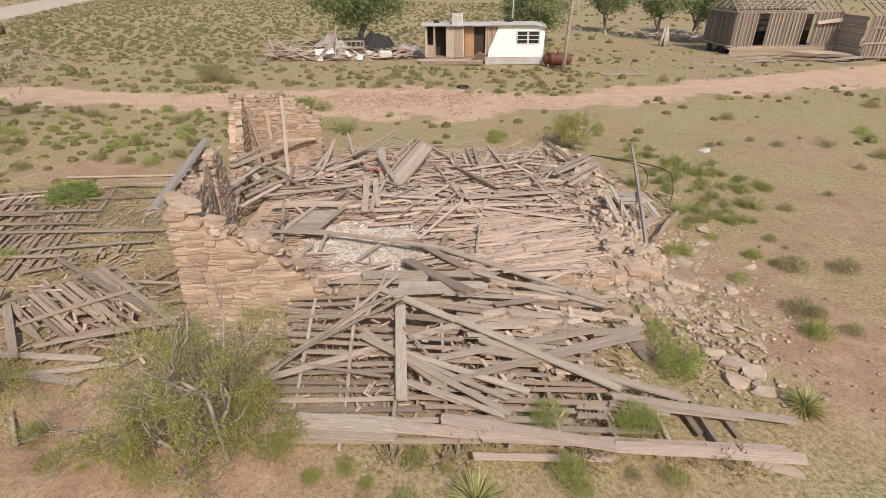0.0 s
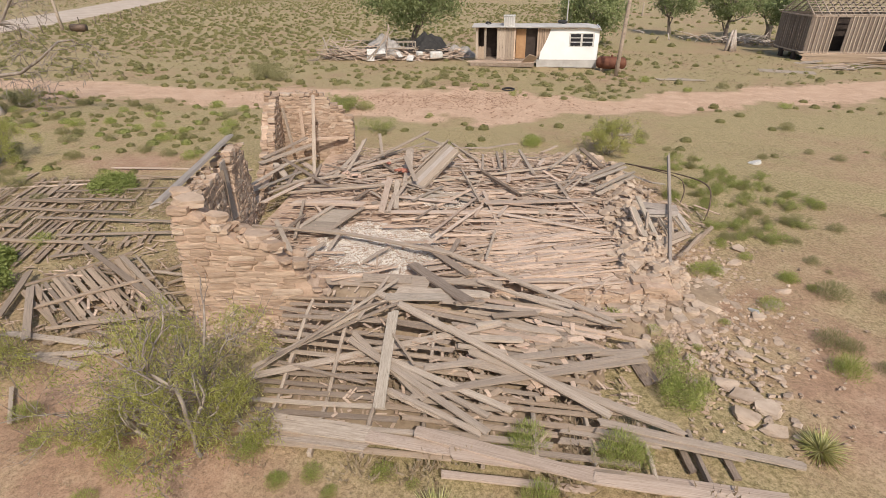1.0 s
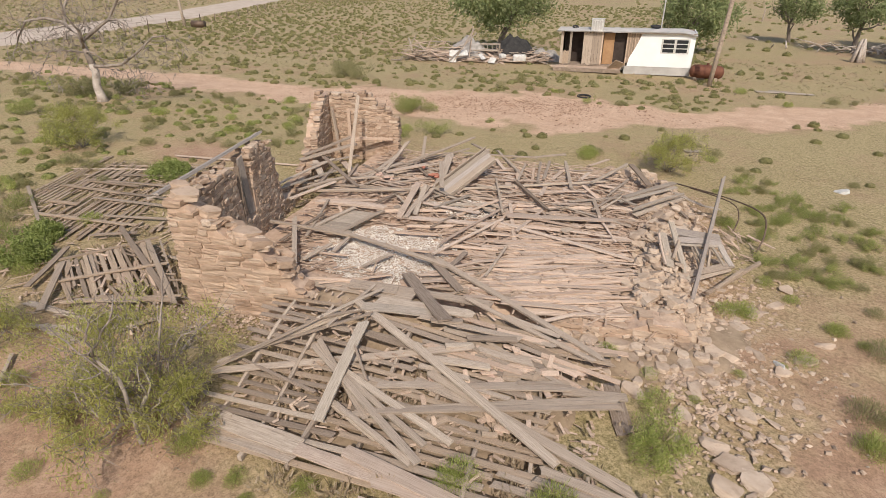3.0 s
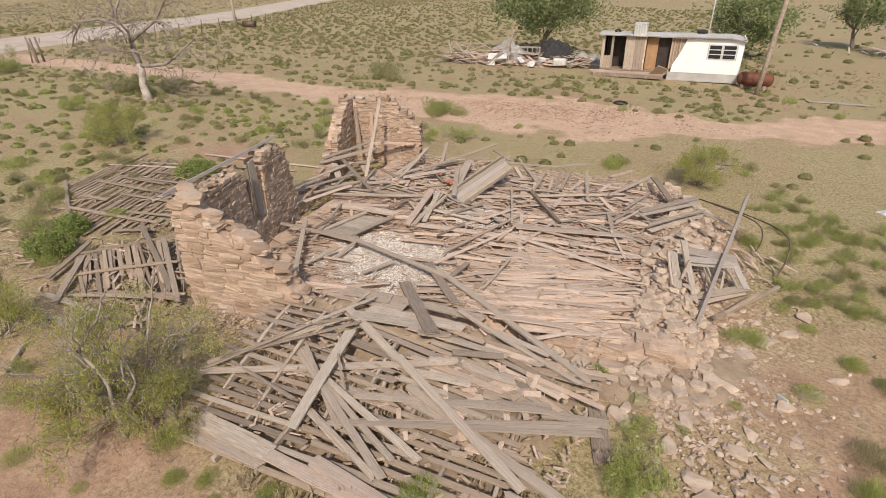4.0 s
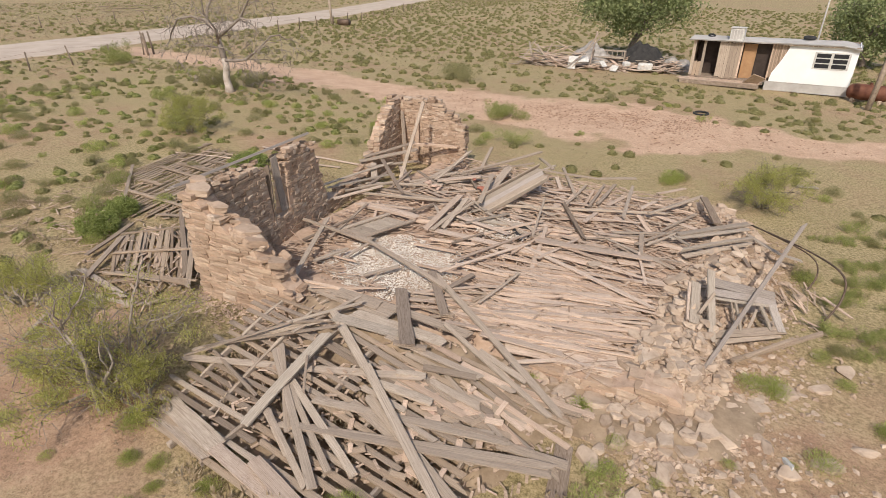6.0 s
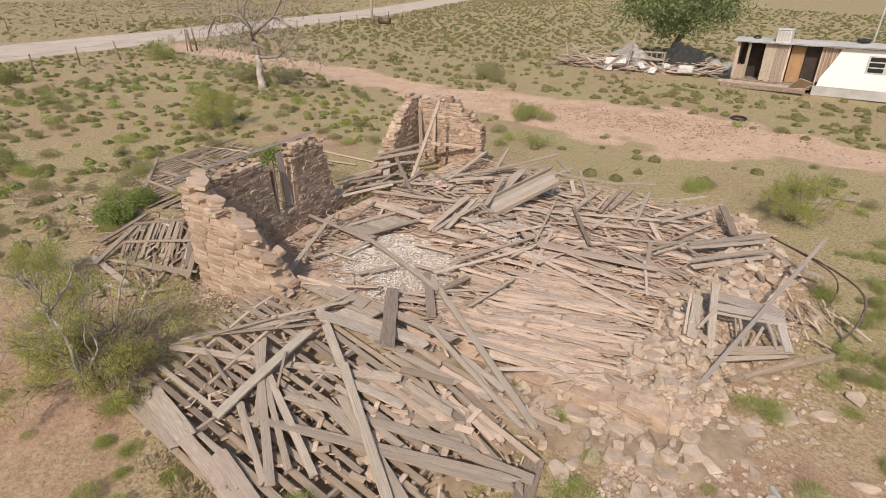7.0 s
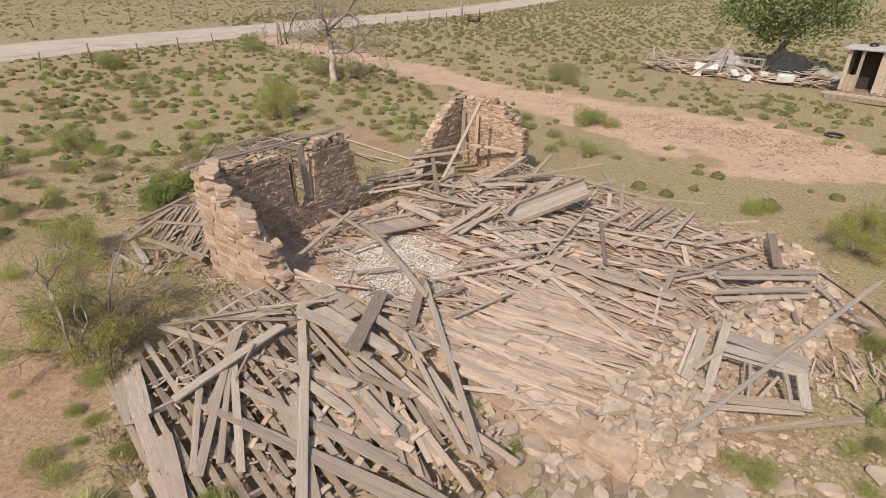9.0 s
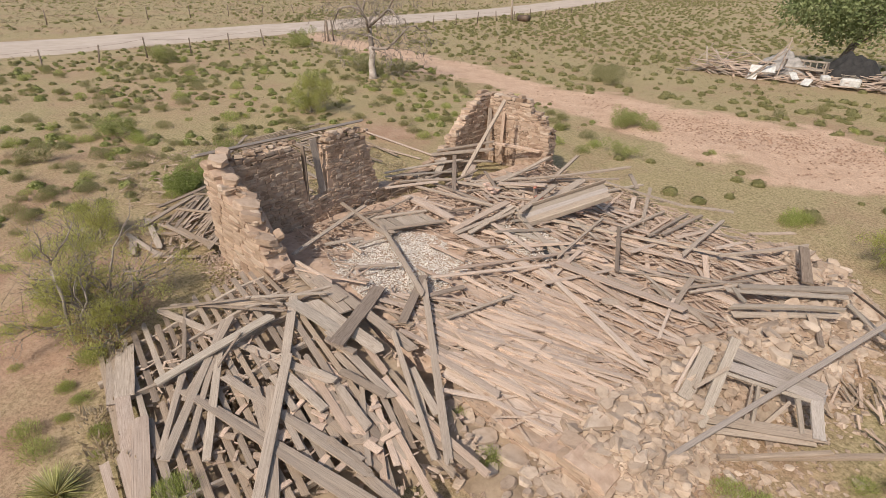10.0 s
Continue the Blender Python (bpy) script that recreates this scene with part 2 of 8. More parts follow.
def tube(verts, faces, pts, radii, n=6):
    """Adds a tapered tube along pts to the lists."""
    base = len(verts)
    for i, p in enumerate(pts):
        d = (pts[min(i + 1, len(pts) - 1)] - pts[max(i - 1, 0)]).normalized()
        a = d.orthogonal().normalized()
        b = d.cross(a)
        for k in range(n):
            w = 2 * math.pi * k / n
            verts.append(p + (a * math.cos(w) + b * math.sin(w)) * radii[i])
    for i in range(len(pts) - 1):
        for k in range(n):
            q = base + i * n
            faces.append((q + k, q + (k + 1) % n, q + n + (k + 1) % n, q + n + k))
    faces.append(tuple(base + k for k in reversed(range(n))))
    faces.append(tuple(base + (len(pts) - 1) * n + k for k in range(n)))


def board_mesh(rng, ragged):
    """A board one unit long, wide and thick, with worn edges and broken ends; scaled on use."""
    seg = 5
    verts, faces = [], []
    bow, twist = rng.uniform(-0.5, 0.5), rng.uniform(-0.25, 0.25)
    ends = [[rng.uniform(-0.012, 0.012) * (1 + 3 * ragged) for _ in range(4)] for _ in range(2)]
    for i in range(seg + 1):
        s = i / seg
        x = s - 0.5
        half = 0.5 + rng.uniform(-0.045, 0.03)
        sag = bow * (1 - (2 * x) ** 2)
        for j, y in enumerate((-half, -half * 0.34, half * 0.34, half)):
            e = ends[0][j] if i == 0 else ends[1][j] if i == seg else 0.0
            round_off = 0.1 if j in (0, 3) else rng.uniform(-0.03, 0.03)
            verts.append((x + e, y, 0.5 - round_off + sag + twist * x * y * 2))
        for j, y in enumerate((-half, half)):
            e = ends[0][3 * j] if i == 0 else ends[1][3 * j] if i == seg else 0.0
            verts.append((x + e, y, -0.5 + sag + twist * x * y * 2))
    for i in range(seg):
        a, b = 6 * i, 6 * (i + 1)
        for j in range(3):
            faces.append((a + j, b + j, b + j + 1, a + j + 1))
        faces.append((a + 3, b + 3, b + 5, a + 5))
        faces.append((a + 5, b + 5, b + 4, a + 4))
        faces.append((a + 4, b + 4, b, a))
    faces.append((0, 1, 2, 3, 5, 4))
    e = 6 * seg
    faces.append((e + 4, e + 5, e + 3, e + 2, e + 1, e))
    return mesh_from(verts, faces, WOOD_GREY)


rng_kit = random.Random(11)
BOARDS = [board_mesh(rng_kit, i % 3 / 2) for i in range(14)]


def between(a, b, w, th, roll=0.0):
    """The pose that lays a unit board from a to b, w wide and th thick."""
    a, b = Vector(a), Vector(b)
    d = b - a
    x = d.normalized()
    y = Vector((0, 0, 1)).cross(x)
    y = y.normalized() if y.length > 1e-3 else Vector((0, 1, 0))
    z = x.cross(y)
    m = Matrix((x, y, z)).transposed().to_4x4()
    return Matrix.Translation((a + b) / 2) @ m @ pose(0, 0, 0, roll) @ Matrix.Diagonal((d.length, w, th, 1))


rng_board = random.Random(5)


def board(a, b, w=0.13, th=0.025, mat=None, name="plank", parent=None, label="weathered grey plank lying in the collapsed ruin", group="loose planks", roll=None):
    me = BOARDS[rng_board.randrange(len(BOARDS))]
    roll = rng_board.uniform(-7, 7) if roll is None else roll
    mat = mat or WOOD_GREY
    if parent:
        return put(name, me, between(a, b, w, th, roll), parent, mat)
    return put(name, me, between(a, b, w, th, roll), None, mat, label, "plank", group)


def stone_mesh(rng, flat=0.5, sharp=0.0):
    """An irregular block about one unit across, chipped and rounded."""
    bm = bmesh.new()
    bmesh.ops.create_cube(bm, size=1.0)
    bmesh.ops.bevel(bm, geom=bm.edges[:], offset=0.17 - 0.06 * sharp, segments=1, affect="EDGES")
    for v in bm.verts:
        v.co += Vector([rng.uniform(-0.085, 0.085) for _ in range(3)]) * (1 + sharp)
    shear = rng.uniform(-0.15, 0.15)
    for v in bm.verts:
        v.co.x += shear * v.co.z
        v.co.z *= 1 + rng.uniform(-0.1, 0.1)
    me = bpy.data.meshes.new("stone")
    bm.to_mesh(me)
    bm.free()
    me.materials.append(STONE_WALL)
    return me


def hewn(rng, bm, cuts, rough):
    """Flattens a lump by random planes, so that it gets broken faces and chipped edges, then roughens it."""
    planes = []
    for _ in range(cuts):
        n = Vector((rng.gauss(0, 1), rng.gauss(0, 1), rng.gauss(0, 0.8))).normalized()
        planes.append((n, rng.uniform(0.24, 0.42)))
    seed = rng.uniform(0, 50)
    for v in bm.verts:
        for n, d in planes:
            k = v.co.dot(n)
            if k > d:
                v.co -= n * (k - d)
        v.co += Vector((noise.noise(v.co * 2.6 + Vector((seed, 0, 0))), noise.noise(v.co * 2.6 + Vector((0, seed, 0))), noise.noise(v.co * 2.6 + Vector((0, 0, seed))))) * rough


def shard_mesh(rng):
    """An angular broken lump about one unit across."""
    bm = bmesh.new()
    bmesh.ops.create_icosphere(bm, subdivisions=2, radius=0.72)
    hewn(rng, bm, 13, 0.022)
    me = bpy.data.meshes.new("stone")
    bm.to_mesh(me)
    bm.free()
    me.materials.append(STONE_PALE)
    return me


def ashlar_mesh(rng):
    """A roughly squared wall block with chipped corners, about one unit across."""
    bm = bmesh.new()
    bmesh.ops.create_cube(bm, size=1.0)
    bmesh.ops.subdivide_edges(bm, edges=bm.edges[:], cuts=2, use_grid_fill=True)
    lean, taper, seed = rng.uniform(-0.1, 0.1), rng.uniform(-0.16, 0.16), rng.uniform(0, 60)
    for v in bm.verts:
        over = max(0.0, v.co.length - 0.66)
        v.co *= 1 - 0.5 * over
        c = v.co * 2.2 + Vector((seed, seed * 0.7, 0))
        v.co += Vector((0.07 * noise.noise(c), 0.05 * noise.noise(c + Vector((9, 0, 0))), 0.10 * noise.noise(c + Vector((0, 9, 0)))))
        v.co += Vector((rng.uniform(-0.02, 0.02), rng.uniform(-0.025, 0.025), rng.uniform(-0.03, 0.03)))
        v.co.x += lean * v.co.z
        v.co.z *= 1 + taper * v.co.x
    me = bpy.data.meshes.new("stone")
    bm.to_mesh(me)
    bm.free()
    me.materials.append(STONE_WALL)
    return me


def slab_mesh(rng):
    """A flat broken slab with a worn top and an irregular outline, about one unit across."""
    bm = bmesh.new()
    bmesh.ops.create_icosphere(bm, subdivisions=2, radius=0.85)
    turn, k = rng.uniform(0, 6.28), rng.randrange(4, 7)
    sides = [(Vector((math.cos(turn + 6.283 * i / k + rng.uniform(-0.3, 0.3)), math.sin(turn + 6.283 * i / k + rng.uniform(-0.3, 0.3)), rng.uniform(-0.1, 0.2))).normalized(), rng.uniform(0.32, 0.5)) for i in range(k)]
    top = Vector((rng.uniform(-0.14, 0.14), rng.uniform(-0.14, 0.14), 1)).normalized()
    seed = rng.uniform(0, 40)
    for v in bm.verts:
        for n, d in sides + [(top, 0.42)]:
            q = v.co.dot(n)
            if q > d:
                v.co -= n * (q - d)
        v.co.z = max(-0.5, v.co.z)
        v.co += Vector((noise.noise(v.co * 3 + Vector((seed, 0, 0))), noise.noise(v.co * 3 + Vector((0, seed, 0))), 1.3 * noise.noise(v.co * 3 + Vector((0, 0, seed))))) * 0.03
    me = bpy.data.meshes.new("stone")
    bm.to_mesh(me)
    bm.free()
    me.materials.append(STONE_PALE)
    return me


STONES = [stone_mesh(rng_kit) for _ in range(10)]
ASHLARS = [ashlar_mesh(random.Random(300 + i)) for i in range(12)]
SLABS = [slab_mesh(random.Random(400 + i)) for i in range(14)]
CHUNKS = [shard_mesh(rng_kit) for _ in range(16)]


def clump_mesh(rng, blades, width, spread, rise, material, curl=0.0):
    """A bushy clump of thin blades, about one unit in radius."""
    verts, faces = [], []
    for _ in range(blades):
        az, el = rng.uniform(0, 2 * math.pi), math.asin(rng.uniform(0.02, 1.0))
        d = Vector((math.cos(az) * math.cos(el) * spread, math.sin(az) * math.cos(el) * spread, math.sin(el) * rise))
        k = 1.0 - 0.75 * rng.random() ** 2.2
        lift = Vector((rng.gauss(0, 0.45), rng.gauss(0, 0.45), 0.9)) + d * 0.55
        reach = rng.uniform(0.10, 0.26)
        side = d.cross(Vector((rng.uniform(-1, 1), rng.uniform(-1, 1), rng.uniform(-1, 1)))).normalized() * width
        jit = Vector((rng.gauss(0, 0.09), rng.gauss(0, 0.09), rng.gauss(0, 0.05)))
        root = d * k * 0.9 + jit
        root.z = max(0.0, root.z)
        tip = root + lift.normalized() * reach
        i = len(verts)
        verts += [root - side * 0.6, root + side * 0.6, (root + tip) / 2 + side, tip]
        faces += [(i, i + 1, i + 2), (i, i + 2, i + 3)]
    return mesh_from(verts, faces, material)


def leafball_mesh(rng, n, size, material):
    """A shrub of small leaves gathered in uneven lumps, about one unit in radius."""
    verts, faces = [], []
    lumps = [(Vector((rng.gauss(0, 0.42), rng.gauss(0, 0.42), rng.uniform(0.15, 0.6))), rng.uniform(0.25, 0.42)) for _ in range(11)]
    for _ in range(n):
        c, q = lumps[rng.randrange(len(lumps))]
        d = Vector((rng.gauss(0, 1), rng.gauss(0, 1), rng.gauss(0, 1))).normalized()
        p = c + d * q * (1 - 0.5 * rng.random() ** 2)
        p.z = max(0.01, p.z)
        a = (d + Vector((rng.gauss(0, 0.8), rng.gauss(0, 0.8), rng.gauss(0, 0.8)))).normalized().orthogonal().normalized()
        b = a.cross(d).normalized() if abs(a.dot(d)) < 0.95 else a.orthogonal().normalized()
        s = size * rng.uniform(0.6, 1.3)
        i = len(verts)
        verts += [p - a * s, p + b * s * 0.6, p + a * s]
        faces.append((i, i + 1, i + 2))
    return mesh_from(verts, faces, material)


rng_veg = random.Random(23)
SHRUBS = [leafball_mesh(rng_veg, 2600, 0.04, BUSH_OLIVE) for _ in range(4)]
CLUMPS = [clump_mesh(rng_veg, 1500, 0.012, 1.0, 0.85, BUSH_GREEN) for _ in range(5)]
CLUMPS_DRY = [clump_mesh(rng_veg, 500, 0.012, 1.0, 0.8, BUSH_DRY) for _ in range(3)]


def bush(x, y, r, h=None, mat=None, lumpy=False, label="small fuzzy green desert bush on the red earth", group="low bushes"):
    """A low fuzzy bush of radius r and height h that stands on the ground."""
    h = h or r * 0.95
    if r > 0.55 or lumpy:
        me = SHRUBS[rng_veg.randrange(len(SHRUBS))]
    else:
        me = CLUMPS[rng_veg.randrange(len(CLUMPS))] if mat is not BUSH_DRY else CLUMPS_DRY[rng_veg.randrange(len(CLUMPS_DRY))]
    m = pose(x, y, gz(x, y) - 0.02, 0, 0, rng_veg.uniform(0, 360)) @ Matrix.Diagonal((r, r * rng_veg.uniform(0.85, 1.15), h / 0.85, 1))
    return put("bush", me, m, None, mat or BUSH_GREEN, label, "bush", group)


def dist_to_line(x, y, pts):
    """Distance in plan from arrays x, y to a polyline of (x, y, half width), less the half width there."""
    best = np.full(x.shape, 1e9)
    for (ax, ay, aw), (bx, by, bw) in zip(pts, pts[1:]):
        dx, dy = bx - ax, by - ay
        s = np.clip(((x - ax) * dx + (y - ay) * dy) / (dx * dx + dy * dy), 0, 1)
        best = np.minimum(best, np.hypot(x - ax - s * dx, y - ay - s * dy) - aw - s * (bw - aw))
    return best

# ---- ground, road and track ----
TRACK = [(-44, 28.9, 0.8), (-39.2, 29.3, 0.8), (-31, 29.8, 0.8), (-25.6, 30.3, 0.8), (-20.5, 29.3, 1.0), (-14.8, 29.0, 1.1), (-9.5, 29.9, 1.8), (-5, 30.2, 3.0), (-1, 30.2, 3.1),
         (2.2, 30.3, 1.7), (7, 31.0, 1.0), (15.2, 35.3, 1.3), (25.3, 40.0, 2.0), (36, 45, 2.4), (60, 56, 2.0)]
ROAD_LINE = [(-40, -60), (-42.5, -20), (-45, 7), (-52.3, 33), (-69, 90), (-92, 165), (-150, 350), (-300, 800)]


def graded(lo, hi, fine_lo, fine_hi, step, grow):
    """Grid lines: even between fine_lo and fine_hi, then ever wider out to lo and hi."""
    mid = list(np.arange(fine_lo, fine_hi + 1e-6, step))
    out, s = [mid[-1]], step
    while out[-1] < hi:
        s *= grow
        out.append(out[-1] + s)
    inn, s = [mid[0]], step
    while inn[-1] > lo:
        s *= grow
        inn.append(inn[-1] - s)
    return np.array(inn[:0:-1] + mid + out[1:])


def smooth_noise(x, y, scale, seed):
    return np.array([noise.noise(Vector((a / scale, b / scale, seed))) for a, b in zip(x, y)])


gx = graded(-1500, 1500, -16, 14, 0.3, 1.045)
gy = graded(-600, 2500, 2, 40, 0.3, 1.045)
XX, YY = np.meshgrid(gx, gy)
fx, fy = XX.ravel(), YY.ravel()
gzz = 0.30 - 0.0200 * np.clip(fx, -90, 60) - 0.0235 * np.clip(fy, -10, 75)
n1, n2 = smooth_noise(fx, fy, 3.0, 1.5), smooth_noise(fx, fy, 0.9, 7.5)
relief = 0.035 * n1 + 0.02 * n2
edge = dist_to_line(fx, fy, TRACK) + 1.5 * n1 + 1.1 * n2
bare = np.clip(0.66 - 0.42 * edge, 0, 1)
worn = bare.copy()
# worn red patches beside the ruin
for cx, cy, rx, ry, k in ((7.8, 6.7, 2.2, 2.4, 0.40), (-5.4, 4.0, 3.4, 2.0, 0.38), (-9.5, 4.8, 3.0, 1.8, 0.24), (-14, 7, 3.5, 4, 0.08), (-20, 11, 5, 4, 0.1), (-11.5, 17, 2.0, 1.2, 0.3), (10.5, 13, 4, 3, 0.18), (-28, 10, 8, 6, 0.06), (1.5, 3.2, 5, 1.5, 0.25), (5.2, 14.5, 1.0, 4.5, 0.25), (3.6, 9.6, 2.2, 0.8, 0.25), (5.5, 8.8, 1.6, 2.6, 0.05)):
    d = np.hypot((fx - cx) / rx, (fy - cy) / ry)
    bare = np.maximum(bare, k * np.clip(1.5 - d + 0.6 * n1 + 0.3 * n2, 0, 1))
relief -= 0.04 * np.clip(bare - 0.4, 0, 1)
W = len(gx)
verts = np.stack([fx, fy, gzz + relief], 1).tolist()
faces = [(j * W + i, j * W + i + 1, (j + 1) * W + i + 1, (j + 1) * W + i) for j in range(len(gy) - 1) for i in range(W - 1)]
ground_mesh = mesh_from(verts, faces, GROUND, smooth=True)
attr = ground_mesh.attributes.new("bare", "FLOAT", "POINT")
attr.data.foreach_set("value", bare.astype(np.float32))
attr = ground_mesh.attributes.new("worn", "FLOAT", "POINT")
attr.data.foreach_set("value", worn.astype(np.float32))
put("ground", ground_mesh, Matrix(), label="red earth with thin dry grass and a worn track", category="ground", kind="structure")


def strip(name, line, half, lift, material, step=3.0, jitter=0.35, seed=3, **tags):
    """A ribbon that follows the ground along a line in plan."""
    r = random.Random(seed)
    pts = []
    for (ax, ay), (bx, by) in zip(line, line[1:]):
        k = max(1, int(math.hypot(bx - ax, by - ay) / step))
        pts += [(ax + (bx - ax) * i / k, ay + (by - ay) * i / k) for i in range(k)]
    pts.append(line[-1])
    vs, fs = [], []
    for i, p in enumerate(pts):
        a, b = pts[max(0, i - 1)], pts[min(len(pts) - 1, i + 1)]
        dx, dy = b[0] - a[0], b[1] - a[1]
        k = math.hypot(dx, dy)
        nx, ny = -dy / k, dx / k
        for s, drop in ((-1.12, -0.12), (-1, 0.0), (-0.4, 0.05), (0.4, 0.05), (1, 0.0), (1.12, -0.12)):
            o = s * half + (r.uniform(-jitter, jitter) if abs(s) >= 1 else 0)
            x, y = p[0] + nx * o, p[1] + ny * o
            vs.append((x, y, gz(x, y) + lift + drop))
        if i:
            q = 6 * i
            fs += [(q - 6 + j, q + j, q + j + 1, q - 5 + j) for j in range(5)]
    return put(name, mesh_from(vs, fs, material, True), Matrix(), **tags)


strip("road", ROAD_LINE, 4.0, 0.06, ROAD, label="pale graded gravel road across the plain", category="road", kind="structure")

# ---- the ruin: stone walls ----
def profile_at(s, prof):
    for (a, za), (b, zb) in zip(prof, prof[1:]):
        if a <= s <= b:
            return za + (zb - za) * (s - a) / max(1e-6, b - a)
    return prof[-1][1] if s > prof[-1][0] else prof[0][1]


def stone_wall(name, p0, p1, th, prof, course, length, label, seed, coarse=1.0, sink=0.15, core_drop=0.24, turn=3.0):
    """A dry-laid wall from p0 to p1 in plan, th thick to its left; prof gives the height of its broken top along it."""
    r = random.Random(seed)
    a, b = Vector((*p0, 0)), Vector((*p1, 0))
    L = (b - a).length
    d = (b - a).normalized()
    n = Vector((-d.y, d.x, 0))
    ang = math.degrees(math.atan2(d.y, d.x))
    top = thing(name, (p0[0], p0[1], gz(*p0)), label, "wall", kind="structure")
    # earth core behind the face stones
    bm = bmesh.new()
    k = max(4, int(L / 0.12))
    cols = []
    for i in range(k + 1):
        s = 0.03 + (L - 0.06) * i / k
        z = profile_at(s, prof) - core_drop + r.uniform(-0.03, 0.02)
        q = a + d * s
        z0 = gz(q.x, q.y) - sink
        cols.append([bm.verts.new((q.x + n.x * o, q.y + n.y * o, zz)) for o, zz in ((0.02, z0), (0.02, max(z, z0 + 0.05)), (th - 0.02, max(z, z0 + 0.05)), (th - 0.02, z0))])
    for c, e in zip(cols, cols[1:]):
        for j in range(4):
            bm.faces.new((c[j], e[j], e[(j + 1) % 4], c[(j + 1) % 4]))
    bm.faces.new(cols[0])
    bm.faces.new(cols[-1][::-1])
    bmesh.ops.recalc_face_normals(bm, faces=bm.faces[:])
    part("core", bm, MORTAR, top)
    count, rest_v, rest_f = 0, [], []
    for face in (0, 1):
        z = -0.05
        big = coarse if face == 0 else 1.0
        while z < max(p[1] for p in prof):
            h = r.uniform(*course) * big
            s = -r.uniform(0.0, 0.06)
            while s < L - 0.05:
                w = min(r.uniform(*length) * big, L - s + 0.04)
                mid = s + w / 2
                q = a + d * mid
                g0 = gz(q.x, q.y)
                hs = h * r.uniform(0.78, 1.16)
                zc = g0 + z + h / 2 + 0.03 * noise.noise(Vector((mid * 1.3, z, seed)))
                if min(profile_at(max(0, s + 0.04), prof), profile_at(min(L, s + w - 0.04), prof), profile_at(mid, prof)) + r.uniform(-0.03, 0.08) >= zc + h * 0.4:
                    depth = th * r.uniform(0.46, 0.58)
                    proud = r.uniform(-0.014, 0.02)
                    o = depth / 2 - proud if face == 0 else th - depth / 2 + proud
                    m = pose(q.x + n.x * o, q.y + n.y * o, zc, r.uniform(-turn, turn), r.uniform(-turn, turn), ang + r.uniform(-turn, turn)) @ Matrix.Diagonal((w * 1.0, depth, hs * 0.99, 1))
                    put("stone", r.choice(ASHLARS if big > 1.2 or h > 0.1 or r.random() < 0.45 else STONES), m, top)
                    count += 1
                s += w
            z += h
    return top


LEFT_D = Vector((-0.235, 0.972))


def left_at(s, off=0.0):
    """A point along the outer face of the long side wall."""
    return (-4.86 + LEFT_D.x * s + LEFT_D.y * off, 8.18 + LEFT_D.y * s - LEFT_D.x * off)


stone_wall("wall_south", (-4.76, 8.18), (-2.05, 8.62), 0.5,
           [(0, 2.62), (0.5, 2.56), (0.54, 2.32), (0.9, 2.15), (1.15, 1.97), (1.6, 1.8), (1.75, 1.58), (2.05, 1.36), (2.3, 1.03), (2.55, 0.72), (2.75, 0.5)],
           (0.075, 0.17), (0.18, 0.6), "broken end of a wall of large tan sandstone blocks", 3, core_drop=0.1, turn=2.2)
stone_wall("wall_west", left_at(4.75), left_at(0.45), 0.45,
           [(0, 1.05), (0.08, 1.9), (0.25, 2.2), (0.6, 2.4), (1.1, 2.56), (1.65, 2.5), (1.7, 1.02), (2.42, 1.0), (2.46, 2.46), (2.85, 2.48), (3.4, 2.54), (3.85, 2.56), (4.3, 2.6)],
           (0.055, 0.125), (0.09, 0.27), "ruined wall of small reddish sandstone with a window gap", 4, 1.9, turn=5.5)
stone_wall("wall_west_low", left_at(8.5), left_at(4.75), 0.45,
           [(0, 1.2), (0.3, 0.95), (0.9, 0.8), (1.3, 0.55), (2.6, 0.5), (3.4, 0.6), (3.75, 0.95)],
           (0.08, 0.16), (0.2, 0.45), "knee-high remains of a sandstone wall", 5, turn=5.5)
stone_wall("wall_northwest", left_at(10.9), left_at(8.5), 0.45,
           [(0, 2.42), (0.8, 2.46), (1.4, 2.22), (1.8, 1.95), (2.1, 1.7), (2.4, 1.4)],
           (0.055, 0.13), (0.1, 0.34), "jagged corner wall of small tan sandstone", 6, 1.6, turn=5.5)
NW = left_at(10.45, 0.45)
stone_wall("wall_north", NW, (NW[0] + 2.45, NW[1] + 0.42), 0.45,
           [(0, 2.42), (0.5, 2.4), (1.2, 2.48), (1.6, 2.3), (1.9, 2.05), (2.2, 1.85), (2.4, 1.55)],
           (0.055, 0.13), (0.1, 0.34), "standing back wall of small tan sandstone", 7, turn=5.5)
stone_wall("wall_foundation", (1.95, 9.72), (4.85, 10.12), 0.5,
           [(0, 0.16), (0.5, 0.30), (1.2, 0.34), (1.7, 0.30), (2.1, 0.46), (2.6, 0.5), (2.9, 0.36)],
           (0.13, 0.22), (0.3, 0.62), "low foundation of pale sandstone blocks under the fallen wall", 8, core_drop=0.06, turn=3.5)
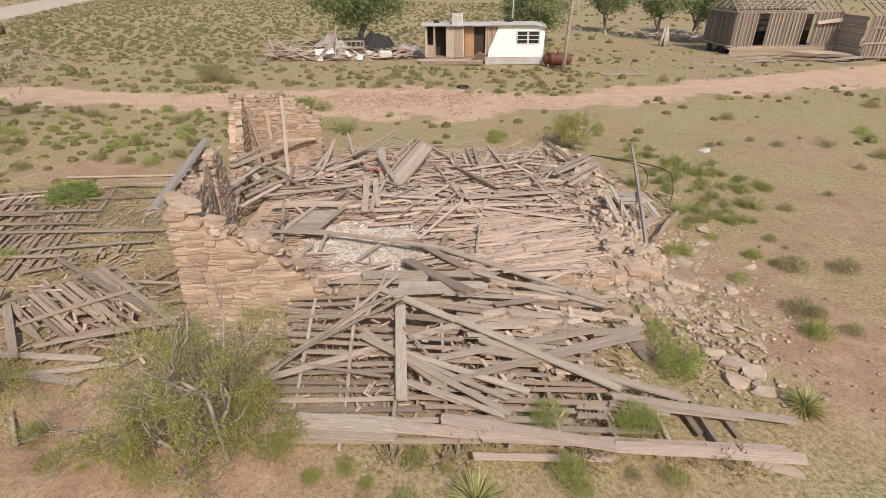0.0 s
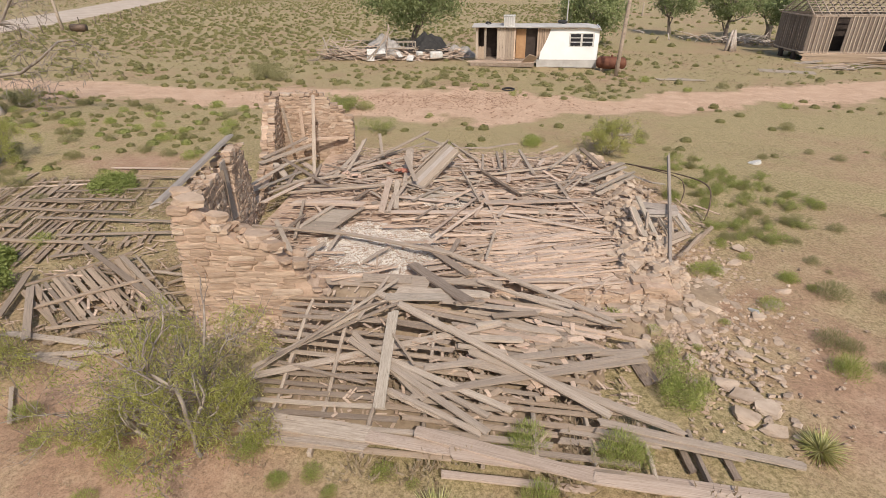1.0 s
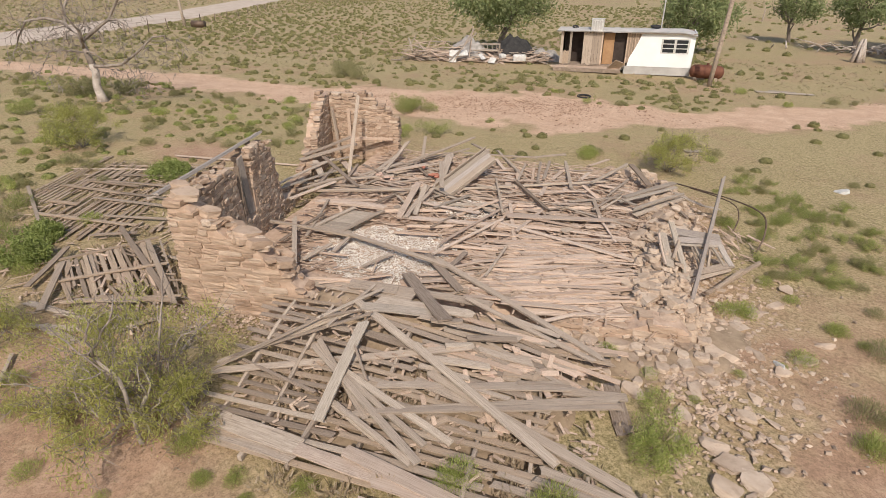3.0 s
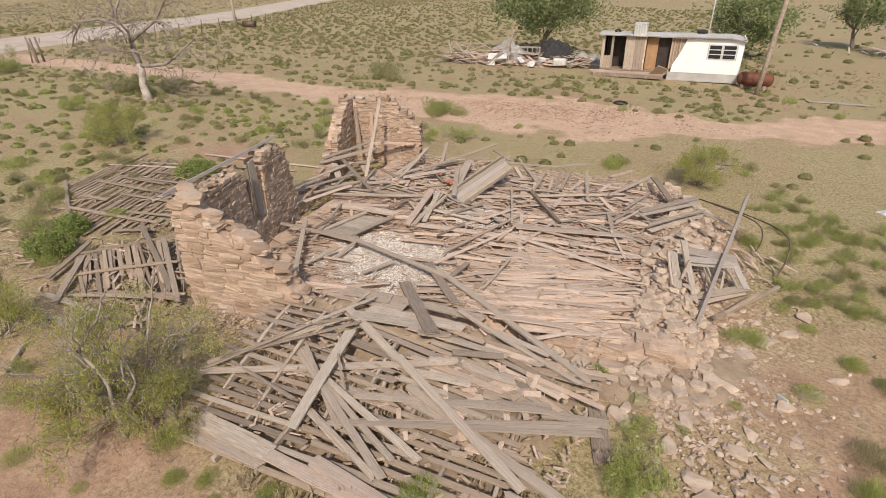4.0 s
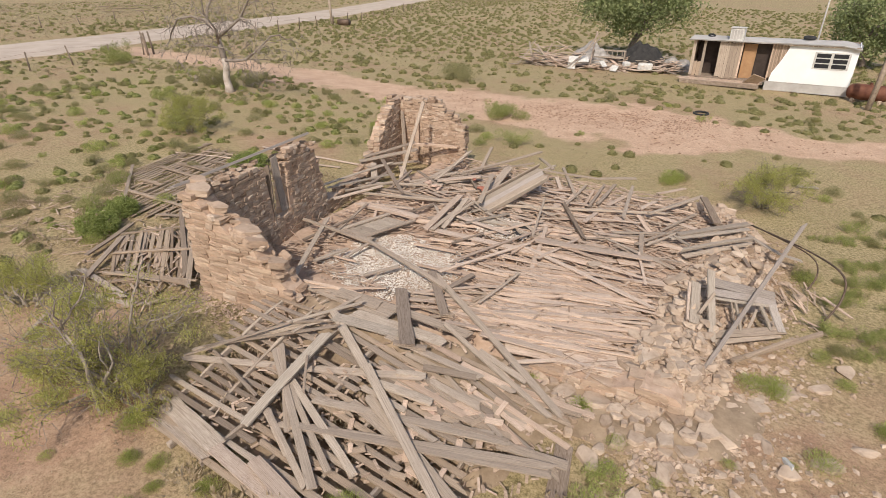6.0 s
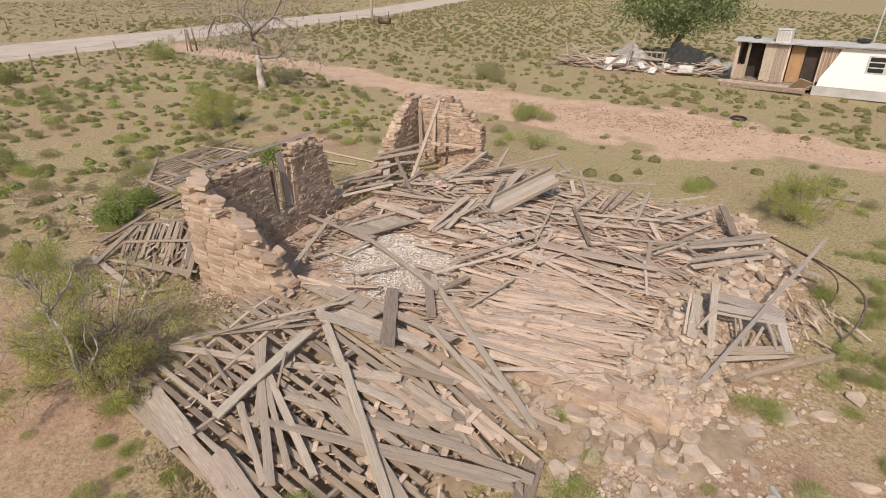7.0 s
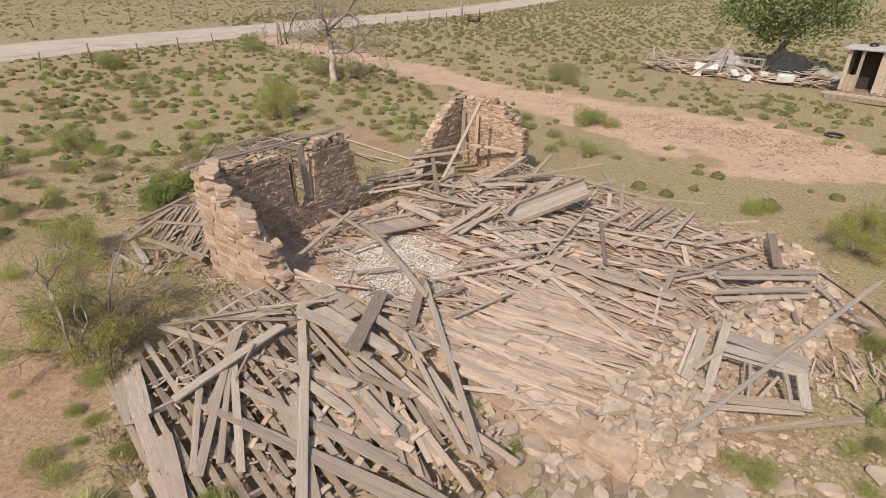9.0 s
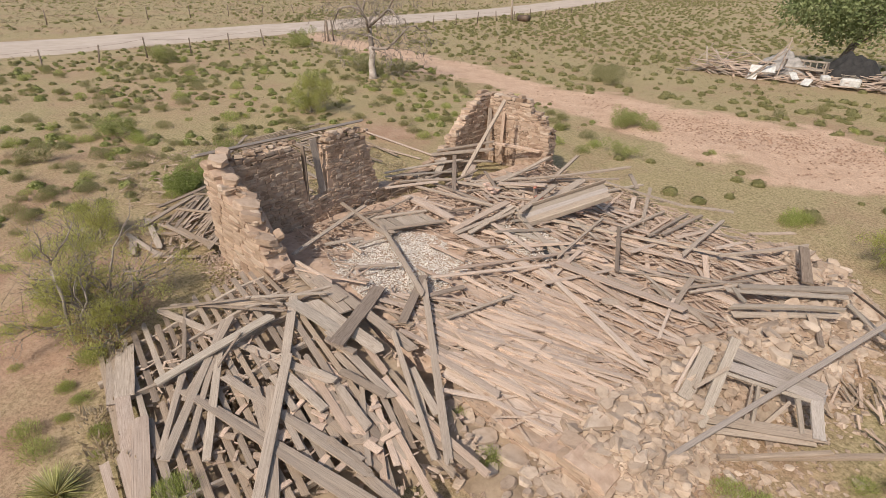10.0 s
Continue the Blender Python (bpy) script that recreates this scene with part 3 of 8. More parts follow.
# loose broken stones along the slope of the corner
rc = random.Random(12)
for _ in range(44):
    s = rc.uniform(0.65, 2.8)
    z = profile_at(s, [(0.6, 2.3), (1.0, 2.12), (1.25, 1.96), (1.7, 1.78), (2.15, 1.34), (2.4, 1.0), (2.85, 0.48)])
    w, o = rc.uniform(0.14, 0.36), rc.uniform(0.0, 0.5)
    x, y = -4.86 + 0.987 * s - 0.161 * o, 8.16 + 0.161 * s + 0.987 * o
    put("stone", rc.choice(CHUNKS + STONES), pose(x, y, z - 0.02, rc.uniform(-15, 15), rc.uniform(5, 30), rc.uniform(0, 180)) @ Matrix.Diagonal((w, w * rc.uniform(0.6, 0.9), w * rc.uniform(0.35, 0.6), 1)), bpy.data.objects["wall_south"], STONE_WALL)
# loose flat stones on the wall tops
for _ in range(70):
    s = rc.uniform(0.5, 4.6)
    if 2.3 < s < 3.1:
        continue
    x, y = left_at(s, rc.uniform(0.05, 0.4))
    w = rc.uniform(0.1, 0.26)
    z = 2.58 - 0.03 * s if s < 4.1 else 2.35
    put("cap_stone", rc.choice(SLABS), pose(x, y, z + rc.uniform(-0.02, 0.05), rc.uniform(-10, 10), rc.uniform(-10, 10), rc.uniform(0, 360)) @ Matrix.Diagonal((w, w * 0.8, w * 0.4, 1)), bpy.data.objects["wall_west"], STONE_WALL)
for s, o, w, z in ((0.36, 0.24, 0.62, 2.64), (0.8, 0.25, 0.45, 2.3), (0.15, 0.5, 0.42, 2.7), (1.45, 0.2, 0.62, 1.92), (1.75, 0.14, 0.5, 1.78), (2.2, 0.2, 0.46, 1.36)):
    x, y = -4.86 + 0.987 * s - 0.161 * o, 8.16 + 0.161 * s + 0.987 * o
    put("cap_stone", SLABS[int(w * 100) % 14], pose(x, y, z, 3, 6 + 6 * s, 30 * s) @ Matrix.Diagonal((w, w * 0.75, 0.16, 1)), bpy.data.objects["wall_south"], STONE_WALL)

# ---- collapsed timber ----
def S(x, y):
    """Rough height of the top of the fallen timber."""
    z = 0.42 + 0.42 * math.exp(-((x + 1.6) / 2.4) ** 2 - ((y - 8.4) / 1.5) ** 2)
    if x > 2.5:
        z -= 0.10 * min(1.0, (x - 2.5) / 1.5)
    if y < 7 and x < -1:
        z -= 0.10 * min(1.0, -1 - x)
    return z


# packed earth and splinters under the timber
def debris_bed():
    xs, ys = np.arange(-5.2, 5.61, 0.2), np.arange(8.6, 19.6, 0.2)
    vs, fs = [], []
    for y in ys:
        for x in xs:
            e = min((x + 5.3 + 0.24 * (y - 8.3)) / 0.5, (5.0 + 0.0 * y - x) / 0.9, (y - 8.7 - 0.16 * (x + 4.8)) / 0.6, (19.3 - y) / 0.9)
            k = max(0.0, min(1.0, e))
            h = S(x, y) - 0.115 - gz(x, y)
            vs.append((x, y, gz(x, y) - 0.06 + k * (h + 0.06) + 0.05 * noise.noise(Vector((x * 1.7, y * 1.7, 3)))))
    w = len(xs)
    for j in range(len(ys) - 1):
        for i in range(w - 1):
            fs.append((j * w + i, j * w + i + 1, (j + 1) * w + i + 1, (j + 1) * w + i))
    put("debris_bed", mesh_from(vs, fs, MORTAR, True), Matrix(), label="packed reddish earth under the fallen timber", category="debris", kind="stuff")


debris_bed()

def roof_bed():
    """Fallen earth and shingle dust that fills the space under the slid roof; its colour deepens the shade between the
    boards.
    """
    xs, ys = np.arange(-2.7, 3.7, 0.16), np.arange(5.3, 9.5, 0.16)
    vs = []
    for y in ys:
        for x in xs:
            e = min((x + 2.65) / 0.5, (3.45 - 0.05 * (y - 5.3) - x) / 0.8, (y - 5.4) / 0.45)
            k = max(0.0, min(1.0, e + 0.3 * noise.noise(Vector((x * 1.2, y * 1.2, 8)))))
            fill = max(0.16, min(1.0, (y - 7.9) / 0.9), math.exp(-((x - 1.7) / 1.1) ** 2 - ((y - 7.6) / 0.8) ** 2))
            h = (S(x, y) - 0.125 - gz(x, y)) * fill
            vs.append((x, y, gz(x, y) - 0.06 + k * (h + 0.06) + 0.05 * noise.noise(Vector((x * 1.5, y * 1.5, 5)))))
    w = len(xs)
    fs = [(j * w + i, j * w + i + 1, (j + 1) * w + i + 1, (j + 1) * w + i) for j in range(len(ys) - 1) for i in range(w - 1)]
    # SOIL, darker than the rubble dust, puts some of the gaps' shade into colour
    put("roof_earth", mesh_from(vs, fs, SOIL, True), Matrix(), label="reddish earth and dust under the slid roof, coloured darker for the shaded gaps", category="debris", kind="stuff")


roof_bed()

# the roof slab that slid off the front: rafters below, spaced boards above
deck = thing("collapsed_roof", (0, 6.5, gz(0, 6.5)), "collapsed roof frame of spaced grey boards on rafters", "collapsed roof")
rd = random.Random(31)


def deck_z(x, y):
    return S(x, y) - 0.03


for i in range(9):
    x = -2.2 + 0.78 * i + rd.uniform(-0.06, 0.06)
    pts = [(x - 0.05 * k + rd.uniform(-0.02, 0.02), 5.25 + 1.05 * k) for k in range(4 if i < 7 else 2)]
    for (ax, ay), (bx, by) in zip(pts, pts[1:]):
        board((ax, ay, deck_z(ax, ay) - 0.07), (bx, by, deck_z(bx, by) - 0.07), 0.06, 0.1, WOOD_GREY, "rafter", deck, roll=rd.uniform(-4, 4))
for k in range(17):
    y = 5.35 + 0.195 * k
    x, end = -2.6 - 0.02 * k + rd.uniform(-0.15, 0.2), 3.4 - 0.07 * k + rd.uniform(-0.5, 0.4)
    while x < end - 0.4:
        L = min(rd.uniform(1.6, 3.4), end - x)
        a, b = rd.uniform(-0.03, 0.03), rd.uniform(-0.03, 0.03)
        board((x, y + a, deck_z(x, y)), (x + L, y + b - 0.03 * L, deck_z(x + L, y)), rd.uniform(0.085, 0.115), 0.024, rd.choice((WOOD_GREY, WOOD_EARTH, WOOD_DUN)), "board", deck, roll=rd.uniform(-3, 3))
        x += L + rd.uniform(0.0, 0.12)

# loose boards over the floor of the ruin
rl = random.Random(77)


def scatter(name, n, x0, x1, y0, y1, heading, spread, length, width, mats, lift, label, group):
    for _ in range(n):
        x, y = rl.uniform(x0, x1), rl.uniform(y0, y1)
        a = radians(rl.gauss(heading, spread))
        L = rl.uniform(*length)
        dx, dy = math.cos(a) * L / 2, math.sin(a) * L / 2
        za, zb = S(x - dx, y - dy) + rl.uniform(*lift), S(x + dx, y + dy) + rl.uniform(*lift)
        board((x - dx, y - dy, za), (x + dx, y + dy, zb), rl.uniform(*width), rl.uniform(0.018, 0.03), rl.choice(mats), name, label=label, group=group)


scatter("plank", 30, 0.9, 3.0, 7.9, 9.3, -10, 10, (0.8, 1.8), (0.08, 0.13), (WOOD_GREY, WOOD_EARTH, WOOD_RED), (-0.08, 0.03), "weathered plank on the slid roof's broken edge", "loose planks")
scatter("lath", 95, 1.2, 2.8, 10.2, 12.9, 20, 6, (1.5, 3.1), (0.05, 0.10), (WOOD_RED, WOOD_TAN, WOOD_RED, WOOD_TAN), (-0.07, 0.06), "thin dusty reddish-tan ceiling lath in a fallen heap", "fallen laths")
scatter("plank", 60, -4.0, 3.8, 14.2, 18.4, 4, 10, (0.8, 2.6), (0.06, 0.14), (WOOD_RED, WOOD_TAN, WOOD_GREY), (-0.06, 0.05), "weathered tan plank lying in the collapsed ruin", "loose planks")
scatter("plank", 60, -4.2, 3.6, 13.4, 18.2, 40, 60, (0.8, 2.4), (0.06, 0.14), (WOOD_RED, WOOD_TAN, WOOD_GREY), (-0.05, 0.14), "weathered plank lying crosswise in the collapsed ruin", "loose planks")
scatter("shingle", 46, 0.7, 2.5, 6.5, 8.5, 80, 40, (0.14, 0.32), (0.07, 0.13), (WOOD_RED, WOOD_RED, WOOD_EARTH), (-0.02, 0.04), "broken reddish wooden shingle on the fallen roof", "loose shingles")
scatter("shingle", 30, -4.0, 2.5, 13.2, 17.5, 20, 60, (0.2, 0.45), (0.09, 0.2), (WOOD_RED, WOOD_GREY, WOOD_TAN), (0.0, 0.06), "broken board end among the fallen planks", "board ends")
scatter("lath", 45, 0.4, 3.4, 12.2, 13.9, 3, 7, (1.0, 2.4), (0.05, 0.10), (WOOD_RED, WOOD_TAN), (-0.06, 0.05), "thin dusty reddish-tan ceiling lath in a fallen heap", "fallen laths")
scatter("lath", 40, -0.4, 2.6, 9.8, 11.2, 30, 30, (0.5, 1.5), (0.05, 0.10), (WOOD_RED, WOOD_EARTH, WOOD_TAN), (-0.05, 0.06), "short reddish lath fallen at the heap's edge", "fallen laths")

# ---- single planks that can be told apart ----
LABEL_G = "weathered grey plank lying across the collapsed ruin"
LABEL_T = "sun-bleached tan plank lying across the collapsed ruin"
LABEL_R = "dusty reddish plank fallen inside the ruin"
LABEL_D = "dark old timber lying across the collapsed ruin"
LABEL_S = "silvery grey plank lying in the collapsed ruin"
# front slab
board((-2.82, 6.48, 0.48), (1.11, 8.11, 0.65), 0.14, 0.03, WOOD_GREY, label=LABEL_G)
board((-0.61, 5.98, 0.53), (-0.76, 7.93, 0.88), 0.19, 0.04, WOOD_SILVER, label=LABEL_S)
board((-0.18, 6.25, 0.53), (3.52, 7.72, 0.48), 0.14, 0.03, WOOD_GREY, label=LABEL_G)
board((-1.19, 8.55, 0.88), (0.25, 7.76, 0.71), 0.15, 0.04, WOOD_GREY, label=LABEL_G)
board((0.22, 7.81, 0.72), (2.79, 6.25, 0.48), 0.15, 0.04, WOOD_GREY, label=LABEL_G)
board((-1.38, 7.3, 0.71), (1.02, 5.72, 0.48), 0.13, 0.03, WOOD_GREY, label=LABEL_G)
board((-0.72, 6.99, 0.62), (1.35, 6.17, 0.49), 0.12, 0.03, WOOD_GREY, label=LABEL_G)
board((-2.67, 6.82, 0.57), (-0.74, 8.17, 0.92), 0.07, 0.025, WOOD_DUN, label=LABEL_G)
board((-2.85, 6.47, 0.51), (-1.49, 7.84, 0.93), 0.06, 0.025, WOOD_GREY, label=LABEL_G)
board((-1.54, 7.81, 0.92), (-0.9, 9.06, 0.87), 0.07, 0.025, WOOD_GREY, label=LABEL_G)
board((-1.61, 7.79, 0.88), (-0.96, 8.24, 0.91), 0.07, 0.025, WOOD_DUN, label=LABEL_G)
board((-0.05, 6.86, 0.58), (0.96, 7.18, 0.55), 0.14, 0.03, WOOD_GREY, label=LABEL_G)
board((1.05, 7.21, 0.53), (2.62, 7.82, 0.47), 0.14, 0.03, WOOD_GREY, label=LABEL_G)
board((-0.22, 6.82, 0.68), (-0.66, 7.36, 0.84), 0.04, 0.02, WOOD_DUN, label=LABEL_G)
board((-2.63, 9.14, 0.72), (-0.31, 9.15, 0.71), 0.26, 0.03, WOOD_GREY, label=LABEL_G)
board((-1.63, 9.17, 0.8), (-0.67, 9.27, 0.75), 0.25, 0.03, WOOD_GREY, label=LABEL_G)
board((-1.21, 9.32, 0.76), (1.13, 9.65, 0.53), 0.2, 0.03, WOOD_GREY, label=LABEL_G)
board((-1.0, 8.4, 0.88), (0.2, 8.8, 0.7), 0.22, 0.03, WOOD_SILVER, label=LABEL_S)
board((-0.85, 8.74, 0.82), (0.89, 9.16, 0.58), 0.25, 0.03, WOOD_GREY, label=LABEL_G)
board((0.27, 8.47, 0.79), (0.82, 8.74, 0.7), 0.12, 0.05, WOOD_GREY, label=LABEL_G)
board((-0.84, 10.21, 0.61), (0.59, 8.48, 0.82), 0.26, 0.05, WOOD_DARK, label=LABEL_D)
board((0.03, 8.62, 0.73), (1.86, 8.76, 0.52), 0.14, 0.03, WOOD_GREY, label=LABEL_G)
board((0.72, 7.98, 0.67), (1.16, 8.19, 0.63), 0.12, 0.05, WOOD_GREY, label=LABEL_G)
board((0.99, 8.36, 0.63), (1.82, 8.7, 0.53), 0.13, 0.03, WOOD_DUN, label=LABEL_G)
board((0.58, 7.62, 0.64), (1.53, 7.81, 0.55), 0.15, 0.05, WOOD_GREY, label=LABEL_G)
board((1.27, 8.2, 0.57), (2.18, 8.17, 0.5), 0.14, 0.03, WOOD_GREY, label=LABEL_G)
board((0.58, 9.59, 0.66), (3.21, 8.61, 0.43), 0.09, 0.04, WOOD_GREY, label=LABEL_G)
board((-0.44, 11.0, 0.6), (3.27, 8.78, 0.4), 0.12, 0.05, WOOD_GREY, label=LABEL_G)
board((-5.05, 11.54, 0.67), (-2.78, 11.6, 0.54), 0.1, 0.05, WOOD_GREY, label=LABEL_G)
board((-3.4, 11.78, 0.54), (-0.05, 10.7, 0.63), 0.11, 0.05, WOOD_GREY, label=LABEL_G)
board((-2.57, 6.86, 0.5), (-0.89, 6.45, 0.55), 0.06, 0.03, WOOD_DARK, label=LABEL_D)
board((-0.5, 6.32, 0.53), (0.34, 5.94, 0.47), 0.12, 0.03, WOOD_GREY, label=LABEL_G)
board((1.19, 7.31, 0.54), (1.96, 7.25, 0.49), 0.1, 0.03, WOOD_GREY, label=LABEL_G)
board((0.47, 7.14, 0.57), (1.59, 6.95, 0.49), 0.16, 0.03, WOOD_GREY, label=LABEL_G)
board((0.44, 7.45, 0.62), (1.27, 7.46, 0.54), 0.1, 0.03, WOOD_GREY, label=LABEL_G)
board((-2.61, 6.93, 0.54), (-1.05, 8.19, 0.91), 0.06, 0.03, WOOD_GREY, label=LABEL_G)
board((-1.35, 7.68, 0.85), (-1.13, 9.27, 0.81), 0.06, 0.03, WOOD_GREY, label=LABEL_G)
board((-1.37, 8.0, 0.87), (-2.91, 6.69, 0.47), 0.07, 0.03, WOOD_GREY, label=LABEL_G)
board((-0.63, 6.88, 0.61), (1.02, 6.02, 0.49), 0.1, 0.04, WOOD_GREY, label=LABEL_G)
board((-0.55, 6.35, 0.53), (0.91, 5.69, 0.47), 0.1, 0.04, WOOD_GREY, label=LABEL_G)
board((-1.41, 7.47, 0.75), (0.07, 6.19, 0.51), 0.1, 0.04, WOOD_GREY, label=LABEL_G)
board((-0.02, 6.3, 0.56), (3.57, 7.6, 0.47), 0.12, 0.03, WOOD_DUN, label=LABEL_G)
board((0.67, 7.34, 0.6), (3.81, 6.13, 0.39), 0.16, 0.04, WOOD_GREY, label=LABEL_G)
board((2.61, 6.11, 0.47), (5.43, 5.88, 0.17), 0.15, 0.03, WOOD_GREY, label=LABEL_G)
board((2.57, 5.95, 0.45), (4.61, 5.87, 0.22), 0.11, 0.03, WOOD_GREY, label=LABEL_G)
board((0.5, 5.05, 0.35), (2.4, 5.1, 0.25), 0.12, 0.03, WOOD_TAN, label=LABEL_T)
board((-0.01, 5.62, 0.49), (2.44, 5.16, 0.42), 0.22, 0.03, WOOD_TAN, label=LABEL_T)
board((2.43, 5.14, 0.44), (5.13, 5.14, 0.2), 0.2, 0.03, WOOD_TAN, label=LABEL_T)
board((0.55, 5.31, 0.47), (4.94, 5.25, 0.22), 0.2, 0.03, WOOD_TAN, label=LABEL_T)
board((4.41, 5.18, 0.12), (5.24, 4.92, 0.04), 0.2, 0.03, WOOD_TAN, label=LABEL_T)
board((3.24, 4.85, 0.12), (4.2, 4.71, 0.02), 0.1, 0.03, WOOD_TAN, label=LABEL_T)
board((-2.22, 5.73, 0.32), (-0.67, 5.51, 0.46), 0.3, 0.03, WOOD_GREY, label=LABEL_G)
board((-2.13, 5.52, 0.27), (-0.66, 5.35, 0.41), 0.2, 0.03, WOOD_GREY, label=LABEL_G)
board((-0.67, 5.48, 0.46), (0.56, 5.38, 0.45), 0.22, 0.03, WOOD_TAN, label=LABEL_T)
board((2.0, 7.63, 0.51), (2.87, 7.81, 0.47), 0.1, 0.03, WOOD_DUN, label=LABEL_G)
board((1.15, 7.24, 0.54), (2.86, 7.78, 0.47), 0.12, 0.03, WOOD_GREY, label=LABEL_G)
board((3.75, 6.36, 0.24), (3.85, 5.59, 0.18), 0.1, 0.06, WOOD_DARK, label=LABEL_D)
board((4.37, 6.18, 0.17), (4.45, 5.59, 0.12), 0.1, 0.06, WOOD_DARK, label=LABEL_D)
board((2.72, 7.73, 0.44), (3.71, 7.96, 0.36), 0.16, 0.03, WOOD_GREY, label=LABEL_G)
board((3.48, 8.5, 0.11), (3.74, 7.44, 0.09), 0.28, 0.04, WOOD_DARK, label=LABEL_D)
# interior
board((0.6, 13.84, 0.56), (3.3, 14.47, 0.51), 0.22, 0.03, WOOD_TAN, label=LABEL_T)
board((0.9, 13.8, 0.4), (2.5, 14.16, 0.4), 0.2, 0.03, WOOD_TAN, label=LABEL_T)
board((2.63, 14.14, 0.41), (3.35, 14.47, 0.36), 0.22, 0.03, WOOD_TAN, label=LABEL_T)
board((-0.52, 11.89, 0.48), (0.76, 12.07, 0.46), 0.1, 0.03, WOOD_RED, label=LABEL_R)
board((-0.35, 11.67, 0.4), (0.74, 11.94, 0.4), 0.2, 0.03, WOOD_RED, label=LABEL_R)
board((0.54, 13.45, 0.52), (3.76, 12.53, 0.44), 0.12, 0.03, WOOD_TAN, label=LABEL_T)
board((-0.61, 11.31, 0.53), (0.54, 13.65, 0.54), 0.08, 0.03, WOOD_TAN, label=LABEL_T)
board((-0.61, 11.92, 0.52), (0.55, 14.73, 0.54), 0.07, 0.03, WOOD_TAN, label=LABEL_T)
board((0.77, 10.61, 0.54), (0.95, 12.2, 0.54), 0.06, 0.03, WOOD_GREY, label=LABEL_G)
board((1.72, 9.96, 0.42), (3.86, 10.6, 0.28), 0.5, 0.03, WOOD_TAN, label=LABEL_T)
board((1.31, 9.82, 0.52), (2.78, 10.13, 0.45), 0.16, 0.03, WOOD_TAN, label=LABEL_T)
board((2.06, 9.43, 0.45), (2.8, 10.05, 0.4), 0.08, 0.03, WOOD_TAN, label=LABEL_T)
board((2.7, 9.99, 0.41), (3.78, 10.37, 0.34), 0.1, 0.03, WOOD_TAN, label=LABEL_T)
board((1.84, 10.31, 0.47), (4.06, 11.46, 0.36), 0.1, 0.03, WOOD_RED, label=LABEL_R)
board((1.44, 10.45, 0.47), (4.03, 11.82, 0.36), 0.1, 0.03, WOOD_RED, label=LABEL_R)
board((1.13, 10.63, 0.48), (3.76, 12.14, 0.39), 0.1, 0.03, WOOD_TAN, label=LABEL_T)
board((1.01, 11.33, 0.47), (3.67, 12.83, 0.39), 0.09, 0.03, WOOD_RED, label=LABEL_R)
board((1.12, 12.88, 0.47), (3.83, 13.68, 0.38), 0.1, 0.03, WOOD_TAN, label=LABEL_T)
board((-5.29, 13.96, 0.56), (-2.06, 15.09, 0.54), 0.09, 0.06, WOOD_GREY, label=LABEL_G)
board((-2.05, 15.06, 0.52), (3.02, 17.36, 0.53), 0.09, 0.06, WOOD_GREY, label=LABEL_G)
board((-5.59, 14.69, 0.57), (-3.39, 15.85, 0.57), 0.12, 0.05, WOOD_GREY, label=LABEL_G)
board((-4.2, 15.47, 0.5), (-4.0, 18.0, 0.62), 0.13, 0.04, WOOD_GREY, label=LABEL_G)
board((-2.82, 14.56, 0.52), (-3.15, 13.64, 0.52), 0.1, 0.03, WOOD_DARK, label=LABEL_D)
board((-4.69, 13.39, 0.52), (-2.71, 13.5, 0.52), 0.22, 0.08, WOOD_TAN, label=LABEL_T)
board((-4.35, 13.47, 0.58), (-3.07, 13.83, 0.58), 0.1, 0.04, WOOD_TAN, label=LABEL_T)
board((-2.85, 13.42, 0.44), (2.64, 15.35, 0.43), 0.14, 0.03, WOOD_RED, label=LABEL_R)
board((-1.93, 13.01, 0.54), (-2.0, 15.15, 0.62), 0.12, 0.03, WOOD_GREY, label=LABEL_G)
board((-1.89, 13.96, 0.57), (-1.73, 14.76, 0.72), 0.1, 0.03, WOOD_GREY, label=LABEL_G)
board((-4.46, 15.57, 0.54), (-3.6, 17.09, 0.56), 0.12, 0.04, WOOD_GREY, label=LABEL_G)
board((-3.52, 16.11, 0.54), (-2.04, 17.79, 0.56), 0.1, 0.05, WOOD_GREY, label=LABEL_G)
board((-1.71, 17.46, 0.5), (-1.2, 19.6, 0.5), 0.1, 0.05, WOOD_GREY, label=LABEL_G)
board((-0.85, 19.5, 0.52), (0.43, 17.24, 0.5), 0.1, 0.05, WOOD_GREY, label=LABEL_G)
board((0.43, 16.25, 0.62), (1.58, 14.65, 0.52), 0.09, 0.09, WOOD_DARK, label=LABEL_D)
board((0.43, 16.25, 0.56), (0.36, 18.3, 0.5), 0.07, 0.05, WOOD_GREY, label=LABEL_G)
board((1.01, 16.66, 0.53), (0.82, 18.7, 0.5), 0.08, 0.04, WOOD_GREY, label=LABEL_G)
board((1.16, 16.97, 0.53), (1.1, 18.9, 0.5), 0.1, 0.04, WOOD_GREY, label=LABEL_G)
board((2.05, 16.44, 0.53), (1.62, 19.0, 0.5), 0.1, 0.04, WOOD_GREY, label=LABEL_G)
board((0.45, 14.04, 0.56), (-0.27, 16.55, 0.58), 0.06, 0.04, WOOD_GREY, label=LABEL_G)
board((-3.08, 17.77, 0.54), (-1.85, 19.4, 0.54), 0.09, 0.05, WOOD_GREY, label=LABEL_G)
board((-1.99, 18.73, 0.58), (0.54, 18.97, 0.56), 0.1, 0.04, WOOD_GREY, label=LABEL_G)
board((0.53, 19.02, 0.54), (1.54, 19.67, 0.54), 0.1, 0.04, WOOD_GREY, label=LABEL_G)
board((-1.83, 16.27, 0.52), (1.06, 16.82, 0.52), 0.12, 0.03, WOOD_TAN, label=LABEL_T)
